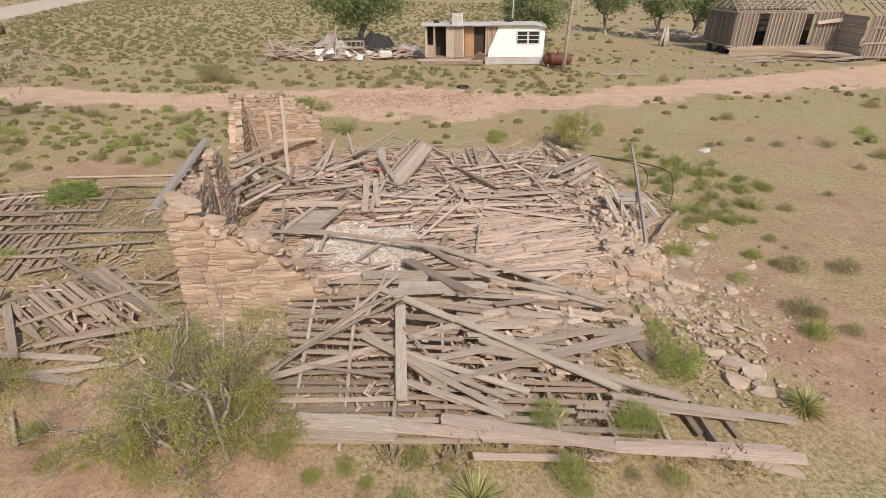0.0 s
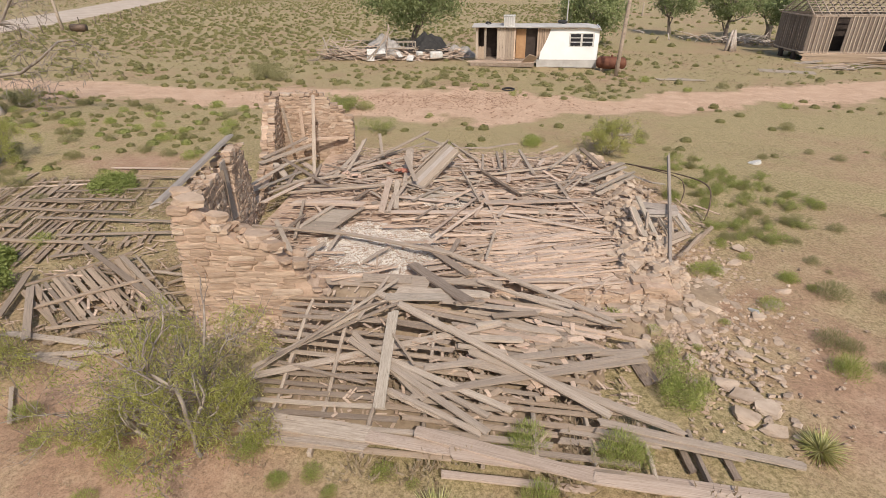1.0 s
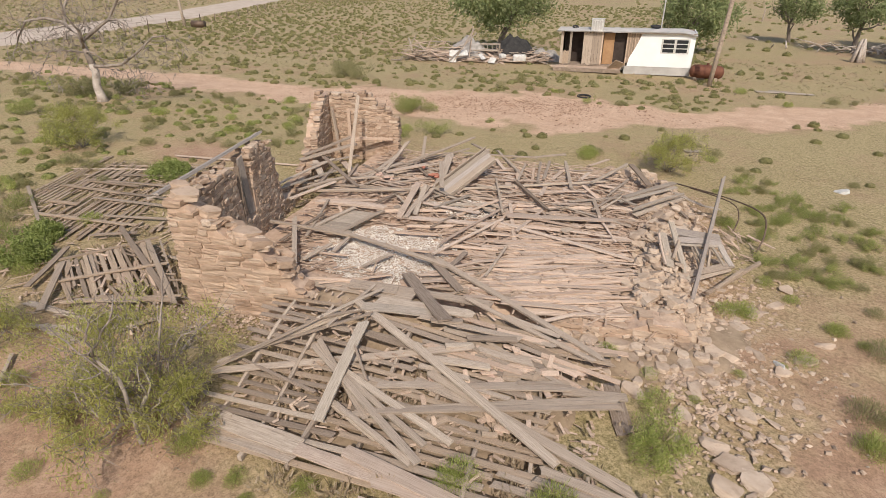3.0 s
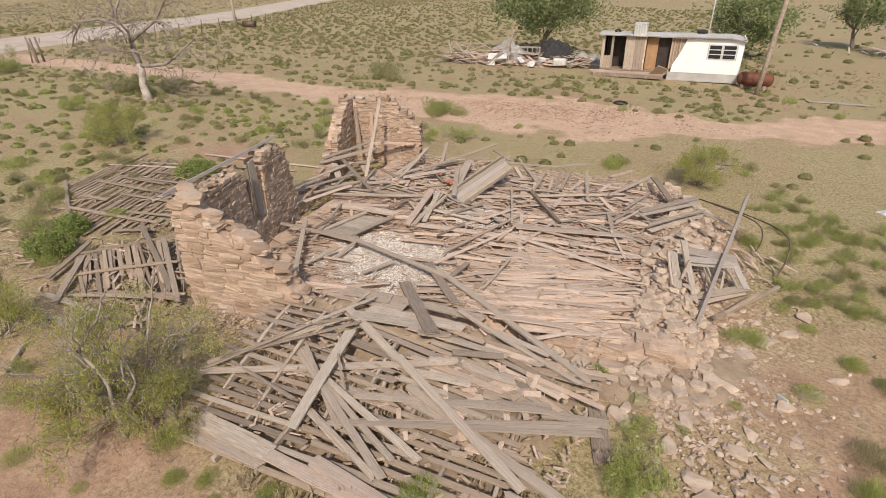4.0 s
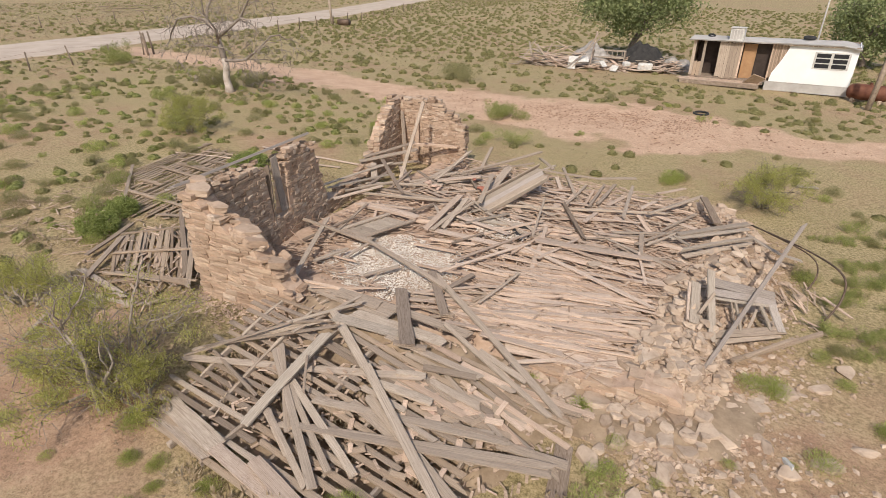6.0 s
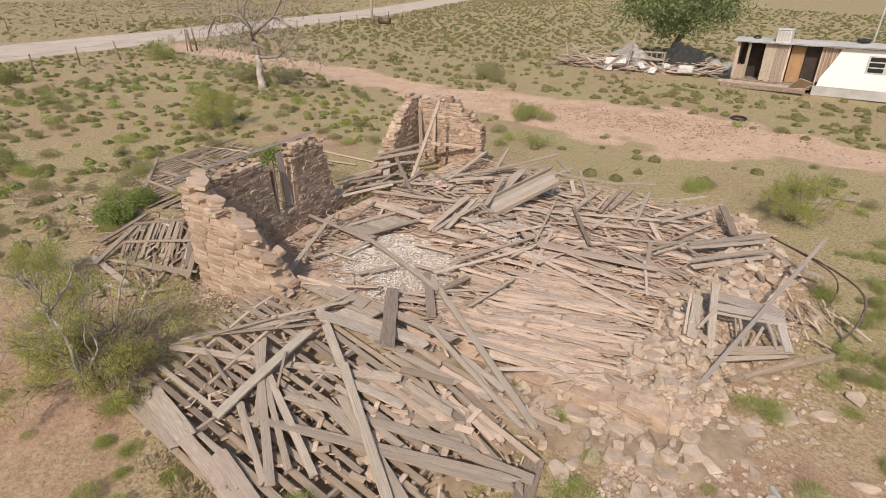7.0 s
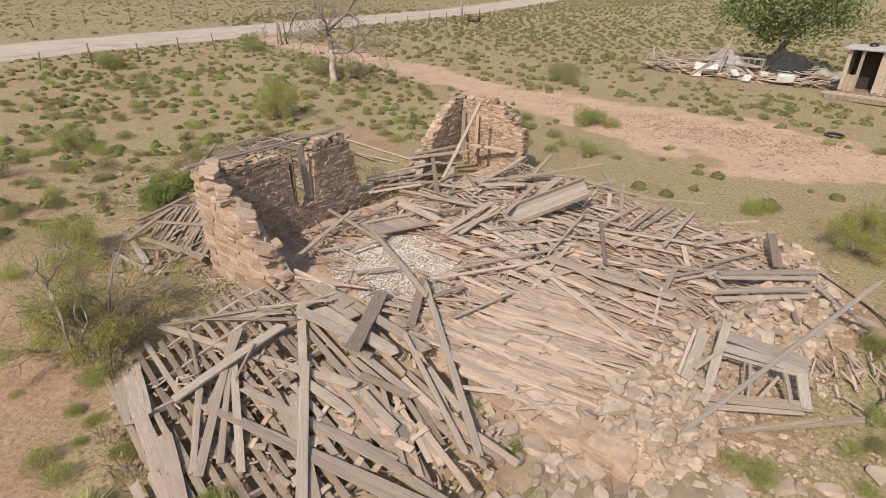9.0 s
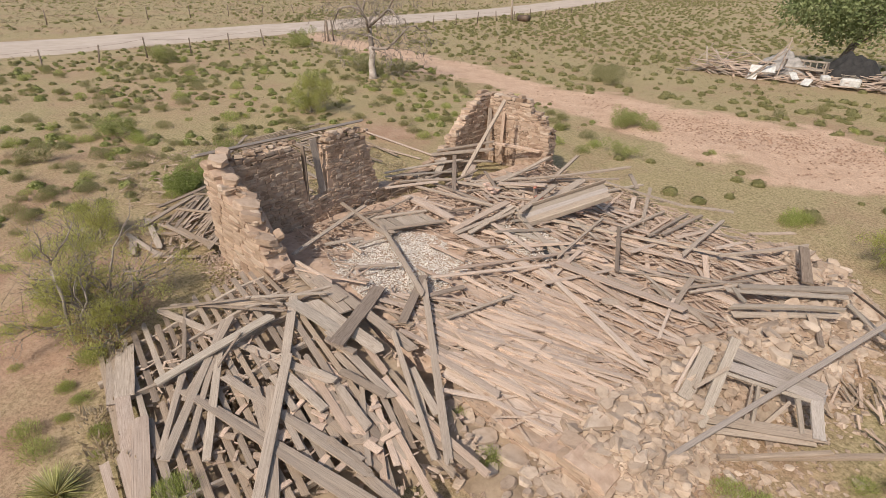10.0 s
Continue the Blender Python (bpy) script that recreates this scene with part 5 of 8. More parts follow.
def tyre(x, y, z, R, tilt, label, r=None):
    bm = bmesh.new()
    n, k, r = 28, 10, r or R * 0.28
    ring = [[bm.verts.new(((R - r + r * math.cos(2 * math.pi * j / k)) * math.cos(2 * math.pi * i / n), (R - r + r * math.cos(2 * math.pi * j / k)) * math.sin(2 * math.pi * i / n), r * 0.85 * math.sin(2 * math.pi * j / k))) for j in range(k)] for i in range(n)]
    for i in range(n):
        for j in range(k):
            bm.faces.new((ring[i][j], ring[(i + 1) % n][j], ring[(i + 1) % n][(j + 1) % k], ring[i][(j + 1) % k]))
    return part("tyre", bm, RUBBER, None, label, pose(x, y, z + r * 0.8, tilt, 0, 20), True, category="tyre")


tyre(0.05, 14.4, 0.31, 0.33, 4, "old black tyre lying in the fallen timber")
tyre(1.2, 34.86, gz(1.2, 34.86), 0.42, 2, "thin old black tyre beside the track", r=0.06)


def bricks(x, y, z, n, mat, label, seed):
    r = random.Random(seed)
    for _ in range(n):
        m = pose(x + r.gauss(0, 0.16), y + r.gauss(0, 0.12), z + r.uniform(0.02, 0.2), r.uniform(-25, 25), r.uniform(-25, 25), r.uniform(0, 180)) @ Matrix.Diagonal((0.2, 0.1, 0.065, 1))
        put("brick", STONES[r.randrange(10)], m, None, mat, label, "brick", "loose bricks")


bricks(-2.35, 16.2, 0.52, 7, BRICK_RED, "loose red brick among fallen planks", 2)
bricks(-3.5, 15.6, 0.45, 6, BRICK_PINK, "dusty pink brick among fallen planks", 3)
bricks(-1.0, 16.6, 0.5, 6, BRICK_PINK, "dusty pink brick among fallen planks", 4)
bricks(2.4, 9.35, 0.12, 4, BRICK_PINK, "dusty pink brick at the edge of the ruin", 5)
bricks(0.9, 7.4, 0.36, 9, BRICK_PINK, "dusty pink brick under the fallen roof", 6)
bricks(1.6, 7.9, 0.30, 9, BRICK_PINK, "dusty pink brick under the fallen roof", 7)

# ---- rubble of the fallen walls ----
rr = random.Random(91)
rubble = thing("rubble_pile", (4.8, 13, gz(4.8, 13)), "heap of pale tan sandstone rubble from the fallen wall", "rubble")


MOUND = [(4.35, 10.75, 0.0), (4.3, 12.3, 0.0), (4.5, 14.5, 0.0), (4.7, 16.5, 0.0), (4.5, 18.4, 0.0), (3.0, 19.1, 0.0)]


def mound_z(x, y):
    """Height of the earth mound under the fallen side wall."""
    q = dist_to_line(np.array([x]), np.array([y]), MOUND)[0]
    n = noise.noise(Vector((x * 2.2, y * 2.2, 6)))
    h = (0.16 + 0.38 * min(1.0, max(0.0, (y - 10.0) / 0.9))) * max(0.0, 1 - (q / 1.05) ** 2) * (1 + 0.5 * n)
    return gz(x, y) - 0.05 + h + 0.03 * n * (q < 1.05)


def rubble_bed():
    xs, ys = np.arange(0.8, 7.4, 0.15), np.arange(8.2, 20.6, 0.15)
    X, Y = np.meshgrid(xs, ys)
    d = dist_to_line(X.ravel(), Y.ravel(), MOUND)
    vs = [(x, y, mound_z(x, y)) for x, y in zip(X.ravel(), Y.ravel())]
    w = len(xs)
    fs = [(j * w + i, j * w + i + 1, (j + 1) * w + i + 1, (j + 1) * w + i) for j in range(len(ys) - 1) for i in range(w - 1)
          if d[j * w + i] < 1.3]
    put("earth_mound", mesh_from(vs, fs, RUBBLE_EARTH, True), Matrix(), rubble, kind="stuff")


rubble_bed()


def apron_z(x, y):
    """Low bank of dust and earth in front of the foundation."""
    q = dist_to_line(np.array([x]), np.array([y]), [(1.9, 9.5, 0.1), (4.7, 9.95, 0.25), (5.2, 10.6, 0.2)])[0]
    n = noise.noise(Vector((x * 1.9, y * 1.9, 16)))
    return gz(x, y) - 0.05 + 0.13 * max(0.0, 1 - (max(0.0, q) / 0.95) ** 1.5) * (1 + 0.5 * n) + 0.02 * n


def apron_bed():
    xs, ys = np.arange(0.9, 6.4, 0.13), np.arange(8.3, 11.8, 0.13)
    w = len(xs)
    vs = [(x, y, apron_z(x, y)) for y in ys for x in xs]
    fs = [(j * w + i, j * w + i + 1, (j + 1) * w + i + 1, (j + 1) * w + i) for j in range(len(ys) - 1) for i in range(w - 1)]
    put("earth_apron", mesh_from(vs, fs, SOIL, True), Matrix(), rubble, kind="stuff")


apron_bed()


def chunk(x, y, z, sx, sy, sz, parent=None, mat=None, flat=20, **tags):
    m = pose(x, y, z, rr.uniform(-flat, flat), rr.uniform(-flat, flat), rr.uniform(0, 360)) @ Matrix.Diagonal((sx, sy, sz, 1))
    me = SLABS[rr.randrange(14)] if rr.random() < 0.5 else CHUNKS[rr.randrange(16)]
    return put("stone", me, m, parent, mat or STONE_PALE, **tags)


def heap(n, line, half, height, size):
    for _ in range(n):
        i = rr.randrange(len(line) - 1)
        s = rr.random()
        (ax, ay), (bx, by) = line[i], line[i + 1]
        o = max(-1.6, min(1.6, rr.gauss(0, 0.55)))
        dx, dy = bx - ax, by - ay
        k = math.hypot(dx, dy)
        x, y = ax + dx * s - dy / k * o * half, ay + dy * s + dx / k * o * half
        w = rr.uniform(*size)
        chunk(x, y, mound_z(x, y) + rr.uniform(0.0, 0.12) * (height > 0.3) + w * 0.03, w, w * rr.uniform(0.6, 0.95), w * rr.uniform(0.28, 0.55), rubble, flat=28)


heap(230, [(4.5, 10.5), (4.4, 12.3), (4.45, 14.5)], 0.72, 0.46, (0.13, 0.36))
heap(190, [(4.5, 14.5), (4.6, 16.5), (4.3, 18.3), (3.4, 19.0)], 0.9, 0.42, (0.16, 0.42))
heap(80, [(5.4, 13.9), (5.7, 16.0), (5.2, 18.0)], 0.6, 0.2, (0.14, 0.36))
heap(60, [(1.9, 9.6), (3.2, 10.0), (4.6, 10.5)], 0.55, 0.2, (0.12, 0.3))
heap(30, [(-3.6, 18.6), (-1.5, 19.0), (1.5, 19.2)], 0.5, 0.3, (0.16, 0.4))
# larger foundation blocks along the front
spots = [(4.3, 10.25, 0.62), (3.55, 9.75, 0.5), (4.75, 10.1, 0.46), (3.05, 9.65, 0.42)]
for _ in range(2500):
    s, o = rr.random(), rr.gauss(0, 0.46)
    x, y = 1.8 + 3.5 * s, 9.35 + 1.25 * s + o
    w = rr.uniform(0.14, 0.42)
    if all(math.hypot(x - qx, y - qy) > 0.40 * (w + qw) for qx, qy, qw in spots):
        spots.append((x, y, w))
for x, y, w in spots[:170]:
    put("foundation_block", SLABS[rr.randrange(14)], pose(x, y, max(gz(x, y), mound_z(x, y), apron_z(x, y)) + 0.02, rr.uniform(-9, 9), rr.uniform(-9, 9), rr.uniform(0, 360)) @ Matrix.Diagonal((w * 1.12, w * rr.uniform(0.8, 1.05), rr.uniform(0.07, 0.12), 1)), rubble, STONE_PALE)
# flat stones scattered on the ground beyond
for x, y, w in ((5.2, 7.35, 0.5), (5.05, 6.9, 0.45), (5.45, 7.15, 0.4), (5.35, 6.6, 0.35), (4.85, 8.9, 0.5), (4.4, 7.1, 0.3), (6.4, 9.9, 0.35), (6.1, 10.3, 0.45), (5.8, 9.0, 0.3), (4.95, 7.7, 0.45), (5.6, 8.5, 0.35), (6.9, 10.4, 0.45), (4.6, 8.2, 0.35), (5.9, 11.2, 0.4), (6.3, 11.9, 0.5), (6.8, 12.3, 0.4), (5.5, 10.0, 0.45), (5.0, 9.5, 0.4), (7.4, 11.0, 0.35), (7.2, 13.2, 0.35)):
    chunk(x, y, gz(x, y) + 0.03, w * 1.1, w * rr.uniform(0.6, 0.9), 0.075, None, None, 6, label="flat pale sandstone slab on dry ground", category="stone", group="scattered stones")
for _ in range(290):
    x, y = rr.gauss(5.3, 0.9), rr.triangular(6.3, 16.5, 10.5)
    if x < 4.2 or (x < 4.6 and y > 10):
        continue
    w = rr.uniform(0.08, 0.26) * (1.1 if x < 6 else 0.8)
    chunk(x, y, gz(x, y) + w * 0.05, w, w * rr.uniform(0.5, 0.9), w * rr.uniform(0.14, 0.28), None, None, 10, label="pale sandstone lump on dry ground", category="stone", group="scattered stones")
chunk(10.66, 21.1, gz(10.66, 21.1) + 0.05, 0.45, 0.3, 0.12, None, WHITE_PAINT, label="white block lying on open dry ground", category="block")
chunk(6.39, 10.09, gz(6.4, 10.1) + 0.04, 0.34, 0.12, 0.08, None, WHITE_PAINT, label="white splintered board end on dry ground", category="block")


def crumbs(name, n, place, size, material, label, category):
    """One mesh of very many small irregular lumps."""
    r = random.Random(n)
    cube = [(-1, 0, 0), (0, -1, 0), (1, 0, 0), (0, 1, 0), (0.3, -0.2, 1), (-0.4, 0.3, 0.8)]
    quads = [(0, 1, 4), (1, 2, 4), (2, 3, 4), (3, 5, 4), (3, 0, 5), (0, 4, 5)]
    vs, fs = [], []
    for _ in range(n):
        p = place(r)
        if p is None:
            continue
        x, y, z = p
        s = r.uniform(*size)
        c = math.cos(r.uniform(0, 6.28))
        q = math.sqrt(max(0, 1 - c * c))
        b = len(vs)
        tz = r.uniform(0.3, 0.6)
        for ux, uy, uz in cube:
            ux, uy, uz = ux * r.uniform(0.6, 1.1), uy * r.uniform(0.4, 0.9), uz * r.uniform(0.7, 1.1) * tz
            vs.append((x + s * (c * ux - q * uy), y + s * (q * ux + c * uy), z + s * uz))
        fs += [tuple(b + k for k in f) for f in quads]
    return put(name, mesh_from(vs, fs, material), Matrix(), label=label, category=category, kind="stuff")


def on_plaster(r):
    if r.random() < 0.75:
        x, y = r.uniform(-3.6, -0.2), r.uniform(9.8, 12.75)
        e = noise.noise(Vector((x * 1.1, y * 1.1, 2.0))) * 0.5 + 0.55 * noise.noise(Vector((x * 3.3, y * 3.3, 8.0))) + 1.08 - math.hypot((x + 1.85) / 1.75, (y - 11.25) / 1.4)
    else:
        x, y = r.uniform(-2.1, 0.5), r.uniform(13.5, 15.0)
        e = noise.noise(Vector((x * 1.1, y * 1.1, 2.0))) * 0.5 + 1.0 - math.hypot((x + 0.8) / 1.3, (y - 14.3) / 0.6)
    return (x, y, S(x, y) - (0.09 if y < 13 else 0.02) + 0.05 * noise.noise(Vector((x * 1.7, y * 1.7, 3))) + r.uniform(0, 0.03)) if e > r.uniform(0, 0.25) else None


crumbs("plaster_crumbs", 19000, on_plaster, (0.012, 0.036), PLASTER_BITS, "white plaster crumbs spread over the ruin floor", "plaster")


def on_ruin(r):
    x, y = r.uniform(-4.6, 5.2), r.uniform(9.6, 19.0)
    return x, y, S(x, y) - 0.09 + 0.05 * noise.noise(Vector((x * 1.7, y * 1.7, 3)))


def by_walls(r):
    k = r.random()
    if k < 0.4:
        x, y = r.gauss(4.7, 0.8), r.uniform(9.8, 18.8)
        z = max(gz(x, y), mound_z(x, y)) + 0.01
    elif k < 0.65:
        x, y = r.uniform(1.6, 5.5), r.gauss(9.8, 0.45)
        z = max(gz(x, y), mound_z(x, y)) + 0.01
    elif k < 0.77:
        x, y = min(9.0, 4.0 + abs(r.gauss(0, 1.6))), r.uniform(6.0, 15)
        z = gz(x, y) + 0.02
    else:
        x, y = r.uniform(-5.2, -2.2), r.gauss(8.2, 0.3)
        z = gz(x, y) + 0.02
    return x, y, z


def on_mound(r):
    i = r.randrange(len(MOUND) - 1)
    (ax, ay, _), (bx, by, _) = MOUND[i], MOUND[i + 1]
    s, o = r.random(), r.gauss(0, 0.5)
    k = math.hypot(bx - ax, by - ay)
    x, y = ax + (bx - ax) * s - (by - ay) / k * o, ay + (by - ay) * s + (bx - ax) / k * o
    return x, y, max(gz(x, y), mound_z(x, y)) + 0.01


crumbs("rubble_stones", 1700, on_mound, (0.05, 0.15), STONE_BITS, "small pale sandstone rubble over the earth mound", "stone rubble")
def on_ground(r):
    x, y = 4.4 + abs(r.gauss(0, 1.1)), r.triangular(6.5, 17.0, 11.0)
    return x, y, max(gz(x, y), mound_z(x, y)) + 0.005


crumbs("rubble_stones", 1500, on_ground, (0.03, 0.11), STONE_BITS, "small pale sandstone rubble strewn over dry ground", "stone rubble")
crumbs("stone_chips", 5000, by_walls, (0.012, 0.07), STONE_BITS, "small pale sandstone chips round the fallen walls", "stone chips")
crumbs("floor_chips", 4200, on_ruin, (0.01, 0.04), STONE_BITS, "small stone and brick chips on the ruin floor", "stone chips")


def splinters(name, n, region, label, seed):
    """One mesh of very many short splinters and lath ends."""
    r = random.Random(seed)
    vs, fs = [], []
    for _ in range(n):
        x, y, z, head, L = region(r)
        a = radians(head)
        c, s = math.cos(a), math.sin(a)
        w, h, tip = r.uniform(0.012, 0.05), r.uniform(0.006, 0.014), r.uniform(-0.08, 0.08) * L
        b = len(vs)
        for ux, uy, uz in ((-1, -1, 0), (1, -1, 0), (1, 1, 0), (-1, 1, 0), (-1, -1, 1), (1, -1, 1), (1, 1, 1), (-1, 1, 1)):
            px, py = ux * L / 2 * r.uniform(0.92, 1.0), uy * w / 2
            vs.append((x + c * px - s * py, y + s * px + c * py, z + uz * h + ux * tip))
        fs += [tuple(b + k for k in f) for f in ((0, 1, 5, 4), (1, 2, 6, 5), (2, 3, 7, 6), (3, 0, 4, 7), (4, 5, 6, 7), (3, 2, 1, 0))]
    return put(name, mesh_from(vs, fs, WOOD_BITS), Matrix(), label=label, category="splinters", kind="stuff")


def in_ruin(r):
    while True:
        x, y = r.uniform(-4.8, 4.4), r.uniform(10.0, 19.0)
        white = math.hypot((x + 1.9) / 1.8, (y - 11.5) / 1.3) < 1 and r.random() < 0.93
        if not white and x > -4.3 - 0.24 * (y - 8.3):
            break
    head = r.gauss(3, 14) if r.random() < 0.6 else r.uniform(0, 180)
    return x, y, S(x, y) - 0.07 + r.uniform(0, 0.09), head, r.uniform(0.15, 0.9)


def in_deck(r):
    x, y = r.uniform(-2.4, 3.4), r.uniform(5.6, 9.4)
    return x, y, S(x, y) - r.uniform(0.0, 0.22), r.uniform(0, 180), r.uniform(0.06, 0.24)


def by_side(r):
    x, y = r.uniform(-13.5, -5.3), r.uniform(7.0, 14.5)
    return x, y, gz(x, y) + r.uniform(0.02, 0.1), r.uniform(0, 180), r.uniform(0.1, 0.5)


splinters("wood_splinters", 2600, in_ruin, "broken laths and splinters over the ruin floor", 5)
splinters("wood_splinters", 800, in_deck, "short splinters and shingle scraps under the fallen roof", 6)
splinters("wood_splinters", 600, by_side, "grey splinters strewn beside the fallen deck", 7)

# ---- the trailer house ----
def trailer():
    base = pose(-1.57, 46.07, -0.77, 0, -0.6, -2.6) @ Matrix.Diagonal((0.932, 0.932, 0.932, 1))
    top = new("trailer_house")
    top.matrix_basis = base
    tagged(top, "abandoned white trailer house with a torn-open plank porch", "trailer")

    def piece(name, lo, hi, mat, parent=None, label="", bevel=0.0):
        bm = bmesh.new()
        box(bm, lo, hi, None, bevel)
        return part(name, bm, mat, parent or top, label, base)

    floor, eave = 0.5, 3.1
    # white half with the torn slanting edge
    bm = bmesh.new()
    front = [bm.verts.new(v) for v in ((5.5, 0, floor - 0.02), (10.35, 0, floor - 0.02), (10.35, 0, eave - 0.12), (6.4, 0, eave - 0.12), (6.15, 0, 2.3), (5.95, 0, 1.8), (5.6, 0, 1.1))]
    face = bm.faces.new(front)
    ext = bmesh.ops.extrude_face_region(bm, geom=[face])
    bmesh.ops.translate(bm, verts=[v for v in ext["geom"] if isinstance(v, bmesh.types.BMVert)], vec=(0, 0.06, 0))
    bmesh.ops.recalc_face_normals(bm, faces=bm.faces[:])
    wall = part("front_siding", bm, WHITE_SIDING, top, "", base)
    piece("end_wall", (10.3, 0.06, floor), (10.36, 2.6, eave), WHITE_SIDING)
    piece("back_wall", (0, 2.55, floor), (10.3, 2.6, eave), WOOD_DARK)
    piece("left_wall", (0, 0.1, floor), (0.05, 2.55, eave), WOOD_GREY)
    piece("floor", (0, 0.06, floor - 0.12), (10.3, 2.6, floor - 0.02), WOOD_DARK)
    piece("stud_wall", (6.5, 0.4, floor), (6.56, 2.5, eave), SHADE_DARK)
    for i in range(7):
        piece("stud", (5.3 + 0.2 * i, 0.07, floor), (5.36 + 0.2 * i, 0.14, eave - 0.1), WOOD_RED)
    for x in (5.36, 5.57, 5.78, 5.99, 6.2, 6.41):
        put("torn_board", BOARDS[3], base @ between((x, 0.11, 0.7), (x, 0.11, eave - 0.1), 0.2, 0.02, 90), top, WOOD_EARTH)
    def planks(name, x0, x1, z0, z1, y, mat, width=0.2):
        k = max(1, round((x1 - x0) / width))
        for i in range(k):
            x = x0 + (i + 0.5) * (x1 - x0) / k
            put(name, BOARDS[(i * 5 + k) % 14], base @ between((x, y, z0), (x, y, z1), (x1 - x0) / k * 0.97, 0.03, 90), top, mat)

    # porch side
    planks("wall_board", 0.0, 0.24, floor, eave - 0.1, 0.03, WOOD_GREY, 0.24)
    planks("wall_board", 0.24, 0.74, floor, 1.5, 0.05, WOOD_EARTH, 0.2)
    planks("wall_board", 0.74, 0.94, floor, eave - 0.1, 0.03, WOOD_SILVER)
    planks("wall_board", 1.85, 3.3, floor, eave - 0.12, 0.04, WOOD_GREY, 0.24)
    piece("panel_post", (3.3, 0.0, floor), (3.42, 0.1, eave - 0.1), WOOD_RED)
    piece("plywood_door", (3.46, 0.35, floor), (4.3, 0.39, eave - 0.2), PLY, label="orange-brown plywood door")
    # near-black sheets added behind the porch openings, coloured as the shade inside
    piece("inner_wall", (4.3, 0.5, floor), (5.4, 0.56, eave - 0.1), SHADE_DARK)
    piece("inner_wall", (0.2, 1.4, floor), (3.3, 1.45, eave - 0.1), SHADE_DARK)
    # window
    w = piece("window", (7.92, -0.03, 1.52), (9.98, -0.003, 2.62), WHITE_PAINT)
    for i in range(2):
        for j in range(3):
            x0, z0 = 8.04 + 0.99 * i, 1.61 + 0.335 * j
            piece("pane", (x0, -0.045, z0), (x0 + 0.82, -0.032, z0 + 0.26), GLASS, w)
    # skirting
    for i in range(19):
        piece("skirting_sheet", (5.3 + 0.266 * i, 0.02 + 0.01 * (i % 2), -0.15), (5.3 + 0.266 * (i + 1), 0.05, floor - 0.02), ROOF_METAL)
    piece("skirting_end", (10.28, 0.05, 0.0), (10.32, 2.6, floor - 0.02), ROOF_METAL)
    piece("pier", (0.1, 0.2, -0.3), (0.4, 2.5, floor - 0.12), SHADE_DARK)
    piece("pier", (2.4, 0.3, -0.3), (2.7, 2.5, floor - 0.12), SHADE_DARK)
    # roof, gently bowed, with a worn front edge
    vs, fs = [], []
    cols = 30
    r = random.Random(8)
    for i in range(cols + 1):
        x = -0.3 + 10.75 * i / cols
        dip = 0.0 if i < cols - 3 else -0.05 * (i - cols + 3) ** 1.3
        for y, z in ((-0.28 + r.uniform(-0.05, 0.05) * (x < 5.5), 0.0), (0.5, 0.1), (1.3, 0.16), (2.1, 0.1), (2.75, 0.0), (2.75, -0.08), (-0.24, -0.08)):
            vs.append((x, y, eave + z + dip + r.uniform(-0.012, 0.012)))
        if i:
            q = 7 * i
            fs += [(q - 7 + j, q + j, q + (j + 1) % 7, q - 7 + (j + 1) % 7) for j in range(7)]
    fs += [tuple(range(6, -1, -1)), tuple(range(7 * cols, 7 * cols + 7))]
    put("roof", mesh_from(vs, fs, ROOF_METAL), base, top)
    for i in range(16):
        piece("fascia", (5.6 + 0.3 * i, -0.2, eave - 0.14), (5.86 + 0.3 * i, -0.16, eave - 0.08), WOOD_GREY)
    # porch deck
    for i in range(9):
        y = -1.14 + 0.135 * i
        put("deck_board", BOARDS[i], base @ between((-0.4 + r.uniform(-0.2, 0.1), y, 0.36), (5.2 + r.uniform(-0.3, 0.1), y, 0.36), 0.125, 0.04, 0), top, WOOD_RED if i % 3 else WOOD_GREY)
    piece("deck_beam", (-0.3, -1.2, 0.05), (5.1, -1.1, 0.33), WOOD_DARK)
    bm = bmesh.new()
    box(bm, (-0.45, -0.6, 0), (0.45, 0.6, 0.04), pose(4.7, -1.2, 0.6, -42, 20, 32))
    part("ramp_board", bm, WOOD_TAN, top, "", base)
    return base


TR = trailer()


def cooler():
    """The boxy air cooler on the trailer roof."""
    m = TR @ pose(2.85, 0.3, 3.15, 0, 0, 0)
    top = new("air_cooler")
    top.matrix_basis = m
    tagged(top, "boxy white evaporative cooler on the trailer roof", "air cooler")
    bm = bmesh.new()
    box(bm, (-0.46, -0.42, -0.05), (0.46, 0.42, 0.78), None, 0.03)
    part("case", bm, WHITE_PAINT, top, "", m)
    bm = bmesh.new()
    box(bm, (-0.5, -0.46, 0.78), (0.5, 0.46, 0.84), None, 0.01)
    part("lid", bm, WHITE_PAINT, top, "", m)
    for i in range(4):
        bm = bmesh.new()
        box(bm, (-0.36 + 0.19 * i, -0.435, 0.08), (-0.22 + 0.19 * i, -0.422, 0.7))
        part("louvre", bm, ROOF_METAL, top, "", m)


cooler()
p = TR @ Vector((7.3, 1.2, 3.3))
tyre(p.x, p.y, p.z, 0.38, 5, "black tyre lying on the trailer roof")
p = TR @ Vector((1.0, 1.0, 3.24))
tyre(p.x, p.y, p.z - 0.02, 0.25, 25, "small black tyre on the trailer roof")


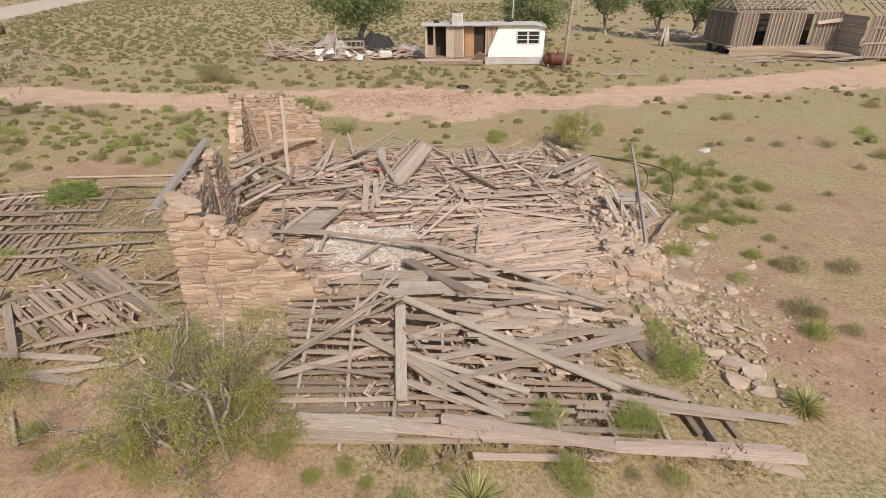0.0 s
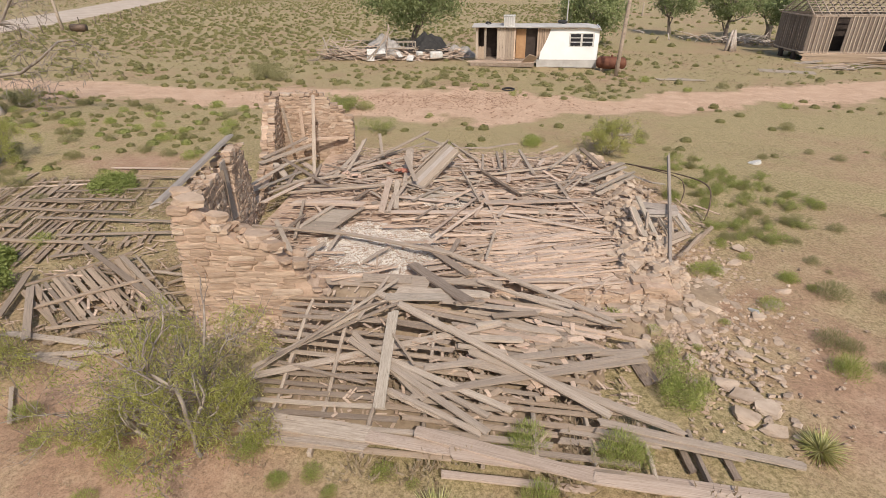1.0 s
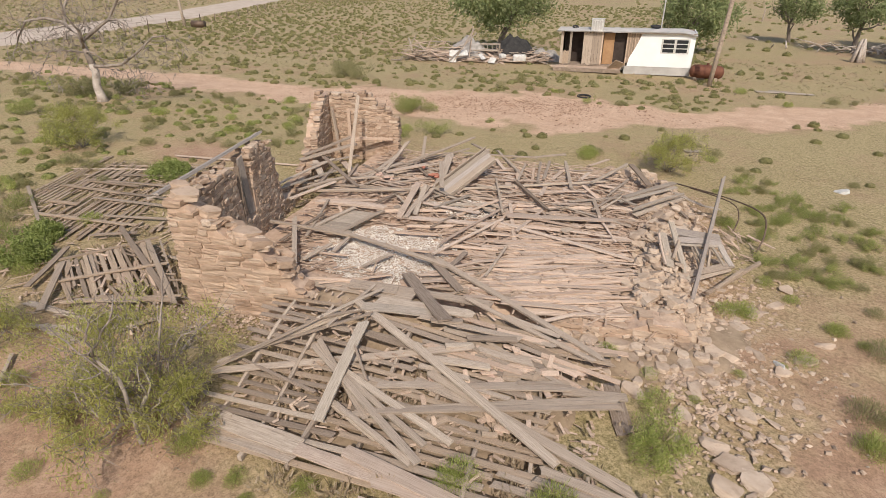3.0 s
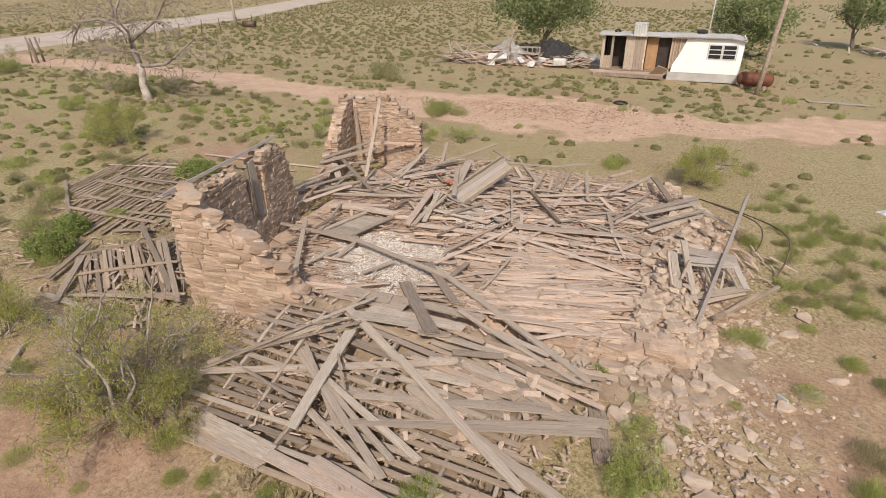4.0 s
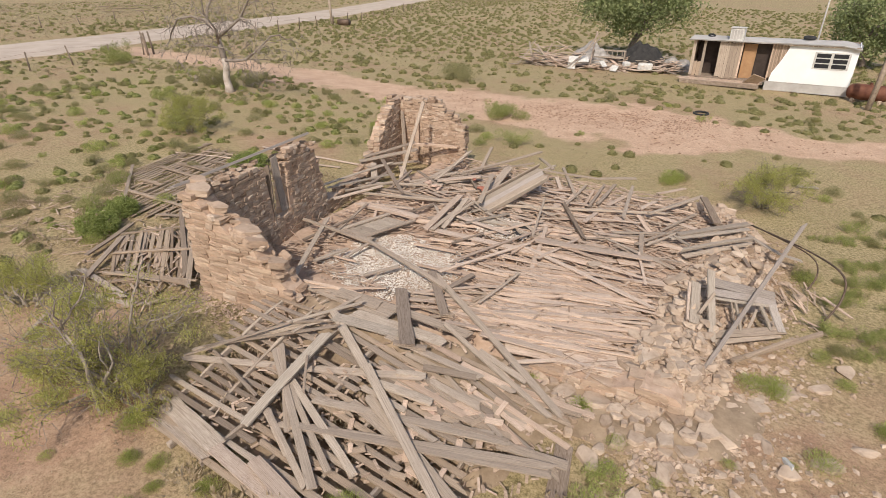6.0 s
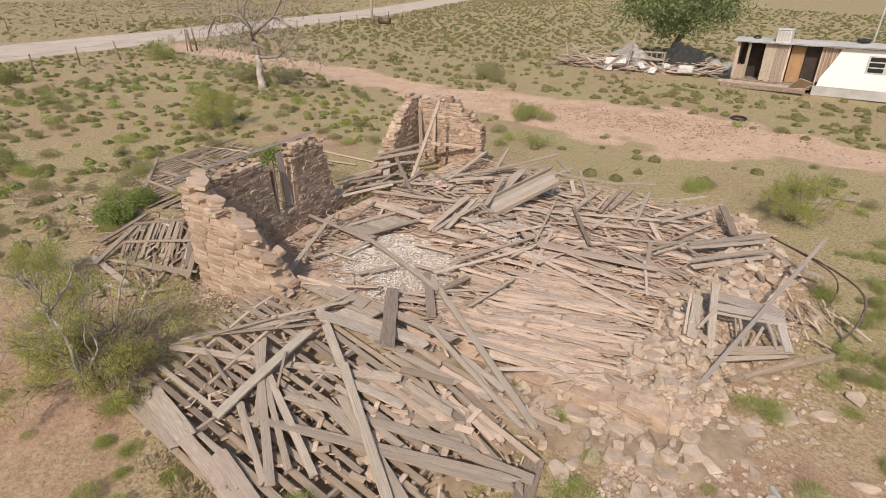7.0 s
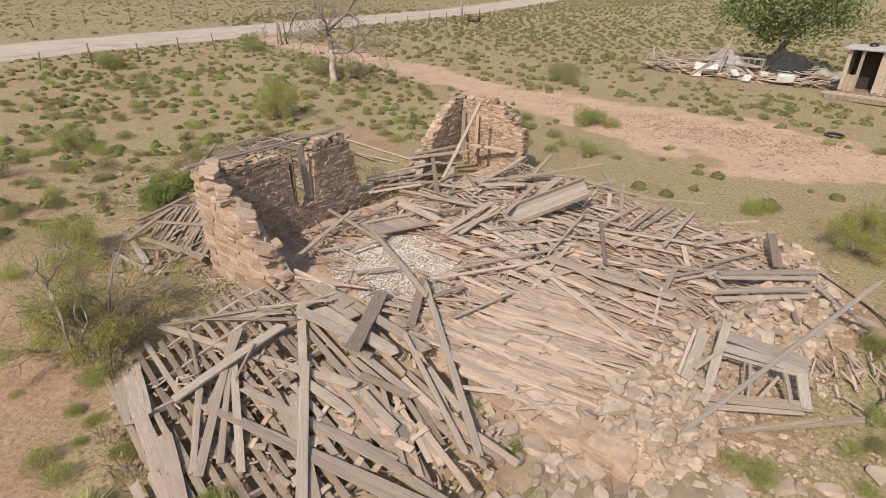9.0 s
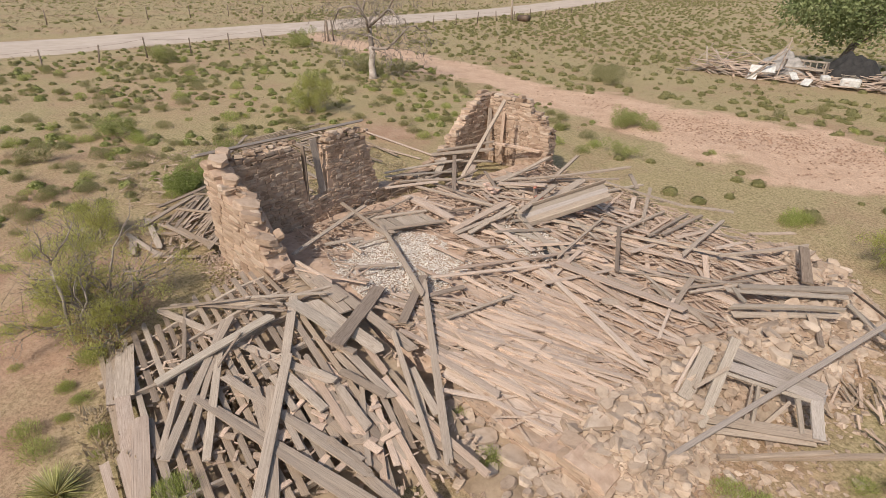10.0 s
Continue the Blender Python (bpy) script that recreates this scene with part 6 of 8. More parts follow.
def pipe(name, m, h, r, mat, label, cat="pole", lean=(0, 0)):
    vs, fs = [], []
    b = Vector(m)
    pts = [b + Vector((lean[0] * k, lean[1] * k, h * k)) for k in (0, 0.3, 0.6, 1.0)]
    tube(vs, fs, pts, [r, r * 0.93, r * 0.86, r * 0.75], 10)
    return put(name, mesh_from(vs, fs, mat, True), Matrix(), label=label, category=cat)


p = TR @ Vector((7.7, 2.9, 0))
pipe("antenna_mast", (p.x, p.y, gz(p.x, p.y) - 0.2), 7.5, 0.06, ROOF_METAL, "thin grey mast behind the trailer house", "mast")
pipe("utility_pole", (9.05, 42.3, gz(9, 42.3) - 0.3), 9.5, 0.16, WOOD_GREY, "weathered wooden utility pole beside the trailer", "utility pole", (0.5, 0.2))
pipe("utility_pole", (-49.8, 60.6, gz(-49.8, 60.6) - 0.3), 9.5, 0.17, WOOD_GREY, "weathered wooden utility pole beside the road", "utility pole", (-0.5, 0))
pipe("fence_post", (26, 114, gz(26, 114) - 0.3), 2.6, 0.15, WOOD_GREY, "lone wooden post on the far plain", "post", (0.1, 0))


def tank():
    c = Vector((9.1, 45.0, gz(9.1, 45.0) + 0.62))
    top = thing("fuel_tank", (c.x, c.y, c.z - 0.62), "rusty brown horizontal fuel tank on blocks", "tank")
    prof = [(-1.15, 0.02), (-1.13, 0.18), (-1.05, 0.34), (-0.9, 0.44), (-0.7, 0.47), (0.7, 0.47), (0.9, 0.44), (1.05, 0.34), (1.13, 0.18), (1.15, 0.02)]
    vs, fs = [], []
    tube(vs, fs, [Vector((x, 0, 0)) for x, _ in prof], [q for _, q in prof], 20)
    put("shell", mesh_from(vs, fs, RUST, True), pose(c.x, c.y, c.z, 0, 0, -10), top)
    for s in (-0.7, 0.7):
        bm = bmesh.new()
        box(bm, (s - 0.1, -0.35, -0.66), (s + 0.1, 0.35, -0.36), None, 0.02)
        part("support", bm, STONE_PALE, top, "", pose(c.x, c.y, c.z, 0, 0, -10))
    bm = bmesh.new()
    bmesh.ops.create_cone(bm, cap_ends=True, segments=12, radius1=0.1, radius2=0.08, depth=0.16, matrix=Matrix.Translation((0, 0, 0.52)))
    part("valve_cap", bm, RUST, top, "", pose(c.x, c.y, c.z, 0, 0, -10))


tank()


# ---- the wrecked shed beside the trailer ----
rw = random.Random(44)


def wreck():
    for _ in range(280):
        x, s = rw.uniform(-14.3, -3.2), rw.random()
        y = 44.9 + 0.27 * (x + 14.5) + 3.2 * s
        a, L = radians(rw.gauss(10, 32)), rw.uniform(0.5, 2.8)
        z = gz(x, y) + rw.uniform(0.08, 0.75) * (0.35 + s) * (1.35 if x < -11 else 0.8)
        dx, dy, dz = math.cos(a) * L / 2, math.sin(a) * L / 2, rw.gauss(0, 0.22) * L / 2
        board((x - dx, y - dy, z - dz), (x + dx, y + dy, z + dz), rw.uniform(0.1, 0.26), 0.04, rw.choice((WOOD_RED, WOOD_TAN, WOOD_SILVER, WOOD_TAN)), name="shed_board", label="grey board in the wrecked shed heap", group="wrecked shed boards")
    for x, y, h, lx, ly in ((-14.6, 44.8, 2.0, 1.3, 0.6), (-10.6, 45.2, 2.3, 2.2, 1.2), (-10.2, 45.4, 2.6, 1.6, 1.0), (-13.9, 46.4, 1.6, -0.6, 0.4), (-9.2, 46.8, 2.8, 0.3, 0.2), (-13.2, 46.0, 1.7, 0.9, 0.5), (-12.4, 46.6, 1.5, -1.4, 0.2), (-11.9, 46.4, 1.7, -1.8, -0.4)):
        board((x, y, gz(x, y)), (x + lx, y + ly, gz(x, y) + h), 0.14, 0.06, rw.choice((WOOD_TAN, WOOD_GREY, WOOD_SILVER)), name="shed_board", label="long board propped up in the shed wreck", group="wrecked shed boards")

    def heap_sheet(name, x, y, rx, ry, h, mat, label, cat, seed):
        vs, fs = [], []
        n = 34
        for j in range(n + 1):
            for i in range(n + 1):
                u, v = 2 * i / n - 1, 2 * j / n - 1
                d = max(0.0, 1 - math.hypot(u, v) ** 1.6)
                k = noise.noise(Vector((u * 2.2, v * 2.2, seed))) + 0.5 * noise.noise(Vector((u * 6, v * 6, seed)))
                px, py = x + u * rx, y + v * ry
                vs.append((px, py, gz(px, py) + max(-0.05, d * h * (1 + 0.5 * k) - 0.05)))
        w = n + 1
        fs = [(j * w + i, j * w + i + 1, (j + 1) * w + i + 1, (j + 1) * w + i) for j in range(n) for i in range(n)]
        put(name, mesh_from(vs, fs, mat, True), Matrix(), label=label, category=cat)

    heap_sheet("black_tarpaulin", -6.3, 50.8, 2.7, 1.5, 1.8, TARP_BLACK, "crumpled black plastic tarpaulin over a heap", "tarpaulin", 1.5)
    heap_sheet("grey_tarpaulin", -10.0, 49.0, 2.6, 1.5, 1.55, TARP_GREY, "crumpled grey plastic sheet over the shed wreck", "tarpaulin", 4.5)
    heap_sheet("grey_tarpaulin", -3.4, 51.2, 1.9, 1.1, 1.0, TARP_GREY, "crumpled grey plastic sheet beside a black heap", "tarpaulin", 7.5)
    for x, y, z, sx, sy, sz, a, b in ((-10.2, 45.6, 0.5, 0.6, 1.0, 0.05, 62, 10), (-9.6, 46.0, 0.75, 1.1, 0.6, 0.06, 35, 30), (-5.0, 47.6, 0.45, 1.1, 0.5, 0.55, 0, 12), (-8.0, 46.6, 0.5, 0.5, 0.6, 0.05, 40, 60), (-7.0, 46.2, 0.3, 0.6, 0.5, 0.05, 50, -20), (-6.4, 47.4, 0.55, 0.5, 0.5, 0.3, 5, 40)):
        bm = bmesh.new()
        box(bm, (-sx / 2, -sy / 2, -sz / 2), (sx / 2, sy / 2, sz / 2), None, min(sx, sy, sz) * 0.2)
        part("white_panel", bm, WHITE_PAINT, None, "old white appliance panel in the shed wreck", pose(x, y, gz(x, y) + z, a, 0, b), category="panel", group="white panels")

    def settee():
        x, y = -8.2, 48.6
        m = pose(x, y, gz(x, y) + 0.45, 0, 0, 6)
        top = new("bench_frame")
        top.matrix_basis = m
        tagged(top, "grey slatted bench frame standing in the shed wreck", "bench")
        for lo, hi, nm in (((-1.3, -0.3, 0.3), (1.3, 0.3, 0.4), "seat"), ((-1.3, 0.25, 0.75), (1.3, 0.33, 0.88), "top_rail"), ((-1.3, -0.3, 0), (-1.2, 0.33, 0.88), "end_frame"), ((1.2, -0.3, 0), (1.3, 0.33, 0.88), "end_frame")):
            bm = bmesh.new()
            box(bm, lo, hi, None, 0.01)
            part(nm, bm, WOOD_SILVER, top, "", m)
        for i in range(6):
            bm = bmesh.new()
            box(bm, (-1.05 + 0.4 * i, 0.26, 0.4), (-0.98 + 0.4 * i, 0.31, 0.75))
            part("slat", bm, WOOD_SILVER, top, "", m)

    settee()


wreck()


# ---- the barn without a roof ----
def barn():
    base = pose(28.4, 56.3, gz(30, 57), 0, 0, 3)
    top = new("barn")
    top.matrix_basis = base
    tagged(top, "derelict grey timber barn with bare open rafters", "barn")
    r = random.Random(17)
    h0, h = 0.75, 3.95

    def bit(name, lo, hi, mat, bevel=0.0):
        bm = bmesh.new()
        box(bm, lo, hi, None, bevel)
        return part(name, bm, mat, top, "", base)

    def stick(name, a, b, w, th, mat, roll=0):
        return put(name, BOARDS[r.randrange(14)], base @ between(a, b, w, th, roll), top, mat)

    def boarded(p, q, gaps=(), pitch=0.36, mat=WOOD_GREY, z0=h0, backing=True):
        d = Vector((q[0] - p[0], q[1] - p[1], 0))
        L = d.length
        d.normalize()
        n = Vector((d.y, -d.x, 0))
        k = int(L / pitch)
        for i in range(k):
            s = (i + 0.5) * L / k
            if any(a < s < b for a, b in gaps):
                continue
            x, y = p[0] + d.x * s, p[1] + d.y * s
            stick("wall_board", (x, y, z0), (x + d.x * r.uniform(-.03, .03), y, h - r.uniform(0, 0.08)), 0.3, 0.03, mat, 90 * abs(d.x))
            stick("batten", (x + n.x * 0.05 + d.x * 0.17, y + n.y * 0.05 + d.y * 0.17, z0), (x + n.x * 0.05 + d.x * 0.17, y + n.y * 0.05 + d.y * 0.17, h), 0.1, 0.07, WOOD_GREY, 90 * abs(d.x))
        for z in (z0 + 0.1, h):
            stick("plate", (p[0], p[1], z), (q[0], q[1], z), 0.12, 0.12, WOOD_GREY)

    boarded((0, 0), (0, 5.6), mat=WOOD_BARN)
    boarded((0, 0), (10.6, 0), gaps=((2.3, 3.2), (7.0, 8.0)), mat=WOOD_BARN)
    boarded((0, 5.6), (10.6, 5.6))
    for i in range(3):
        stick("sill_board", (0.1, -0.1, 0.12 + 0.24 * i), (10.6, -0.1, 0.12 + 0.24 * i), 0.23, 0.04, WOOD_EARTH, 90)
    bit("foundation", (0.1, -0.06, -0.3), (10.6, 0.1, h0), MORTAR, 0.02)
    # added near-black sheet: the shade seen through the doorways, put into colour
    bit("inner_wall", (1.5, 2.0, h0), (9.2, 2.06, h - 0.3), SHADE_DARK)
    bit("pier", (-0.1, 1.2, -0.4), (0.15, 1.7, h0), SHADE_DARK)
    bit("pier", (-0.1, 3.6, -0.4), (0.15, 4.1, h0), SHADE_DARK)
    bit("floor", (0, 0.1, h0 - 0.15), (10.6, 5.6, h0 - 0.05), WOOD_DARK)
    # wing that comes forward
    for i in range(12):
        z = 0.5 + 0.285 * i
        y0 = -3.7 + r.uniform(0, 0.5)
        put("siding", BOARDS[i], base @ between((10.7, y0, z), (10.7, 0.0, z), 0.28, 0.03, 90), top, WOOD_SILVER)
    boarded((10.7, -3.8), (22, -3.8), mat=WOOD_BARN, z0=0.2)
    stick("girt", (10.7, -3.9, 1.5), (22, -3.9, 1.5), 0.06, 0.16, WOOD_GREY)
    stick("girt", (10.7, -3.9, 2.9), (22, -3.9, 2.9), 0.06, 0.16, WOOD_GREY)
    bit("wing_floor", (10.7, -3.7, 0.05), (22, 5.6, 0.15), WOOD_DARK)
    # rafters and purlins
    for i in range(16):
        x = 0.1 + 0.7 * i
        stick("rafter", (x, -0.1, h), (x, 2.8, h + 1.7), 0.06, 0.12, WOOD_GREY)
        stick("rafter", (x, 5.7, h), (x, 2.8, h + 1.7), 0.06, 0.12, WOOD_GREY)
    for k in range(9):
        s = 0.04 + 0.115 * k
        stick("purlin", (0, -0.1 + 2.9 * s, h + 1.7 * s + 0.08), (10.6, -0.1 + 2.9 * s, h + 1.7 * s + 0.08), 0.1, 0.05, WOOD_GREY)
        stick("purlin", (0, 5.7 - 2.9 * s, h + 1.7 * s + 0.08), (10.6, 5.7 - 2.9 * s, h + 1.7 * s + 0.08), 0.1, 0.05, WOOD_GREY)
    for i in range(16):
        x = 10.8 + 0.75 * i
        stick("rafter", (x, -3.9, h), (x, 1.0, h + 2.4), 0.06, 0.12, WOOD_GREY)
    for k in range(9):
        s = 0.04 + 0.115 * k
        stick("purlin", (10.7, -3.9 + 4.9 * s, h + 2.4 * s + 0.08), (22, -3.9 + 4.9 * s, h + 2.4 * s + 0.08), 0.1, 0.05, WOOD_GREY)
    put("loose_board", BOARDS[2], base @ between((8.2, -0.3, 3.0), (10.4, -0.5, 3.3), 0.35, 0.03, 90), top, WOOD_TAN)
    # fallen porch floor in front
    for i in range(8):
        stick("porch_board", (5.2 + 0.2 * i, -1.0 - 0.33 * i, 0.55), (10.4, -0.9 - 0.33 * i, 0.45), 0.3, 0.04, WOOD_TAN)
    stick("porch_beam", (6.8, -3.4, 0.35), (10.6, -3.5, 0.3), 0.08, 0.16, WOOD_DARK)
    for i in range(34):
        x, y = r.uniform(-4.5, 7.5), r.uniform(-6.0, -1.2)
        a, L = r.gauss(-0.25, 0.3), r.uniform(0.8, 4.0)
        p2 = base @ Vector((x, y, 0))
        stick("fallen_sheet", (x, y, 0.1), (x + L * math.cos(a), y + L * math.sin(a), r.uniform(0.1, 0.45)), r.choice((0.12, 0.16, 0.2, 0.5, 0.9)), 0.04, r.choice((WOOD_TAN, WOOD_GREY, WOOD_SILVER)))


barn()


# ---- trees ----
def limb(vs, fs, r, p, d, length, rad, depth, tips, crook=0.35, up=0.15, split=(2, 3), n=7, wide=1.0):
    """Grows one limb and its forks; the ends go into tips."""
    pts, radii = [p.copy()], [rad]
    k = 4
    for i in range(k):
        d = (d + Vector((r.gauss(0, crook), r.gauss(0, crook), r.gauss(0, crook) + up)) * 0.45).normalized()
        p = p + d * length / k
        pts.append(p.copy())
        radii.append(rad * (1 - 0.42 * (i + 1) / k))
    tube(vs, fs, pts, radii, max(4, n))
    if depth == 0:
        tips.append((p, d))
        return
    for _ in range(r.randint(*split)):
        ax = Vector((r.uniform(-1, 1), r.uniform(-1, 1), r.uniform(-0.6, 1))).normalized()
        nd = (d + ax * r.uniform(0.6, 1.1) * wide).normalized()
        limb(vs, fs, r, p, nd, length * r.uniform(0.55, 0.85), radii[-1] * r.uniform(0.6, 0.85), depth - 1, tips, crook, up, split, n - 1, wide)
    if depth >= 2:
        q = pts[2]
        nd = (d + Vector((r.uniform(-1, 1), r.uniform(-1, 1), r.uniform(-0.3, 0.6)))).normalized()
        limb(vs, fs, r, q, nd, length * 0.55, radii[2] * 0.5, depth - 2, tips, crook, up, split, n - 2, wide)


def leaves(points, r, per, spread, size, material, flat=1.0):
    """One mesh of very many small leaves in clumps round the points."""
    vs, fs = [], []
    for c in points:
        for _ in range(per):
            o = Vector((r.gauss(0, spread), r.gauss(0, spread), r.gauss(0, spread * flat)))
            p = c + o
            a = Vector((r.uniform(-1, 1), r.uniform(-1, 1), r.uniform(-1, 1))).normalized()
            b = a.orthogonal().normalized()
            s = size * r.uniform(0.6, 1.3)
            i = len(vs)
            vs += [p - a * s, p + b * s * 0.45, p + a * s, p - b * s * 0.45]
            fs.append((i, i + 1, i + 2, i + 3))
    return mesh_from(vs, fs, material)


def tree(x, y, trunk_h, trunk_r, crown_r, crown_lo, crown_hi, seed, label, n_clumps=150, per=34, leaf=0.16, lean=(0, 0), mat=None):
    r = random.Random(seed)
    z0 = gz(x, y)
    top = thing("tree", (x, y, z0), label, "tree", "leafy trees")
    vs, fs, tips = [], [], []
    limb(vs, fs, r, Vector((x, y, z0 - 0.2)), Vector((lean[0], lean[1], 1)).normalized(), trunk_h, trunk_r, 3, tips, 0.3, 0.2, (3, 4), 9)
    put("trunk", mesh_from(vs, fs, BARK, True), Matrix(), top)
    pts = []
    cz, hz = z0 + (crown_lo + crown_hi) / 2, (crown_hi - crown_lo) / 2
    while len(pts) < n_clumps:
        u, v, w = r.uniform(-1, 1), r.uniform(-1, 1), r.uniform(-1, 1)
        d = math.sqrt(u * u + v * v + w * w)
        k = 0.86 + 0.3 * noise.noise(Vector((u * 2.1, v * 2.1, w * 2.1 + seed)))
        if 0.45 < d < k:
            pts.append(Vector((x + lean[0] + u * crown_r, y + lean[1] + v * crown_r, cz + w * hz)))
    put("crown", leaves(pts, r, per, crown_r * 0.1, leaf, mat or LEAF_TREE), Matrix(), top)
    return top


tree(-8.2, 54.6, 2.8, 0.34, 5.0, 1.9, 9.5, 3, "large leafy green cottonwood beside the shed wreck", 330, 46, 0.15)
tree(9.8, 64, 2.4, 0.3, 4.2, 0.9, 7.0, 5, "leafy green tree behind the trailer house", 210, 40, 0.16)
tree(27.2, 73, 2.6, 0.3, 3.3, 2.5, 7.0, 7, "leafy green tree with a bare lower trunk", 130, 38, 0.17)
tree(34.2, 78, 3.0, 0.45, 4.2, 2.6, 8.0, 8, "leafy green tree with a thick crooked trunk", 190, 38, 0.17)
tree(31.0, 66.5, 2.4, 0.26, 2.9, 2.3, 6.5, 9, "leafy green tree close to the barn", 130, 38, 0.16)
tree(22.5, 80, 2.4, 0.25, 3.2, 2.3, 7.0, 10, "leafy green tree on the far plain", 120, 38, 0.17)


def dead_tree(x, y, rad, seed, label):
    r = random.Random(seed)
    z0 = gz(x, y)
    top = thing("dead_tree", (x, y, z0), label, "dead tree")

    def at(dx, dy, dz):
        return Vector((x + dx, y + dy, z0 + dz))

    vs, fs, tips = [], [], []
    tube(vs, fs, [at(0.1, 0, -0.15), at(0.03, 0, 0.25), at(-0.05, 0, 0.8), at(0.1, 0.03, 1.4), at(0.0, 0.05, 1.85)], [rad * 1.5, rad * 1.05, rad * 0.92, rad * 0.85, rad * 0.8], 12)
    put("trunk", mesh_from(vs, fs, BARK_PALE, True), Matrix(), top)
    # the great limbs: one long broken stem, a low bough, and forks that arch over
    boughs = ((0.72, [at(0.0, 0.05, 1.8), at(-0.25, 0.1, 2.5), at(-0.45, 0.15, 3.1), at(-0.95, 0.2, 3.65), at(-1.4, 0.3, 3.85)]),
              (0.36, [at(-1.3, 0.25, 3.8), at(-2.2, 0.0, 4.0), at(-3.2, -0.2, 3.75), at(-4.0, -0.3, 3.1), at(-4.4, -0.3, 2.5)]),
              (0.34, [at(-1.2, 0.25, 3.75), at(-1.5, 0.6, 4.5), at(-1.1, 0.9, 5.3), at(-1.5, 1.1, 6.0)]),
              (0.42, [at(-0.4, 0.15, 2.9), at(0.4, 0.4, 3.5), at(1.4, 0.5, 4.0), at(2.2, 0.6, 4.9), at(2.9, 0.5, 5.3)]),
              (0.32, [at(-0.3, 0.1, 2.6), at(0.3, -0.4, 3.4), at(0.2, -0.8, 4.2), at(0.7, -1.1, 5.0), at(0.5, -1.2, 5.7)]),
              (0.40, [at(0.0, 0.05, 1.75), at(0.9, 0.0, 1.75), at(2.2, -0.1, 1.95), at(3.4, -0.2, 2.5), at(4.4, -0.2, 3.3), at(5.4, -0.2, 3.5)]),
              (0.22, [at(-0.2, 0.1, 2.4), at(-0.9, -0.5, 2.6), at(-1.7, -0.8, 2.4), at(-2.2, -0.9, 1.9)]),
              (0.24, [at(1.3, 0.5, 3.95), at(2.3, 0.1, 4.0), at(3.2, -0.1, 3.6), at(3.7, -0.1, 2.9)]))
    vs, fs = [], []
    for q, pts in boughs:
        path = [p + Vector((r.gauss(0, 0.06), r.gauss(0, 0.06), r.gauss(0, 0.06))) * (0 < i) for i, p in enumerate(pts)]
        n = len(path)
        tube(vs, fs, path, [rad * q * (1.15 - 0.8 * i / (n - 1)) for i in range(n)], 8)
        for i in range(1, n):
            for _ in range(r.choice((2, 3, 3, 4))):
                d = (path[i] - path[i - 1]).normalized() + Vector((r.gauss(0, 0.8), r.gauss(0, 0.8), r.gauss(-0.2, 0.7)))
                limb(vs, fs, r, path[i].lerp(path[i - 1], r.random() * 0.7), d.normalized(), r.uniform(0.6, 1.2), rad * q * 0.32 * (1 - 0.4 * i / n), 2, tips, 0.7, -0.2, (1, 3), 5, 1.2)
    put("branching", mesh_from(vs, fs, BARK_DEAD, True), Matrix(), top)
    vs, fs = [], []
    for p, d in tips:
        for _ in range(2):
            q = (d + Vector((r.gauss(0, 0.6), r.gauss(0, 0.6), r.gauss(-0.3, 0.4)))).normalized()
            e = p + q * r.uniform(0.2, 0.6)
            tube(vs, fs, [p, (p + e) / 2 + Vector((r.gauss(0, .05), r.gauss(0, .05), r.gauss(0, .05))), e], [0.016, 0.011, 0.005], 4)
    put("twig_spray", mesh_from(vs, fs, BARK_DEAD, True), Matrix(), top, kind="stuff")


dead_tree(-22.85, 22.95, 0.21, 12, "bleached bare dead tree with spreading crooked limbs")


def brush_heap(x, y, n, spread, seed, label):
    """Dead limbs lying in a tangle under the trees."""
    r = random.Random(seed)
    vs, fs = [], []
    for _ in range(n):
        p = Vector((x + r.gauss(0, spread), y + r.gauss(0, spread * 0.5), 0))
        p.z = gz(p.x, p.y) + r.uniform(0.0, 0.5)
        a, L = r.uniform(0, 6.28), r.uniform(1.2, 4.0)
        d = Vector((math.cos(a), math.sin(a) * 0.6, r.uniform(-0.05, 0.35)))
        pts = [p + d * L * k + Vector((0, 0, 0.15 * math.sin(3 * k) + r.gauss(0, 0.06))) for k in (0, 0.35, 0.7, 1.0)]
        q = r.uniform(0.05, 0.12)
        tube(vs, fs, pts, [q, q * 0.85, q * 0.6, q * 0.3], 6)
    put("brush_heap", mesh_from(vs, fs, BARK_PALE, True), Matrix(), label=label, category="dead wood", kind="stuff")


brush_heap(30.5, 73, 80, 4.2, 3, "tangle of bleached dead limbs under the trees")


def stump(x, y, seed):
    r = random.Random(seed)
    z0 = gz(x, y)
    vs, fs = [], []
    for _ in range(9):
        a = r.uniform(0, 6.28)
        p = Vector((x + 0.5 * math.cos(a), y + 0.4 * math.sin(a), z0 - 0.1))
        q = Vector((x + 0.15 * math.cos(a), y + 0.1 * math.sin(a), z0 + r.uniform(1.3, 2.3)))
        tube(vs, fs, [p, (p + q) / 2, q], [0.17, 0.15, 0.09], 7)
    put("tree_stump", mesh_from(vs, fs, BARK_PALE, True), Matrix(), label="bundle of split grey posts round a stump", category="stump")


stump(24.6, 63.5, 6)


# ---- fences along the road ----
rf = random.Random(70)


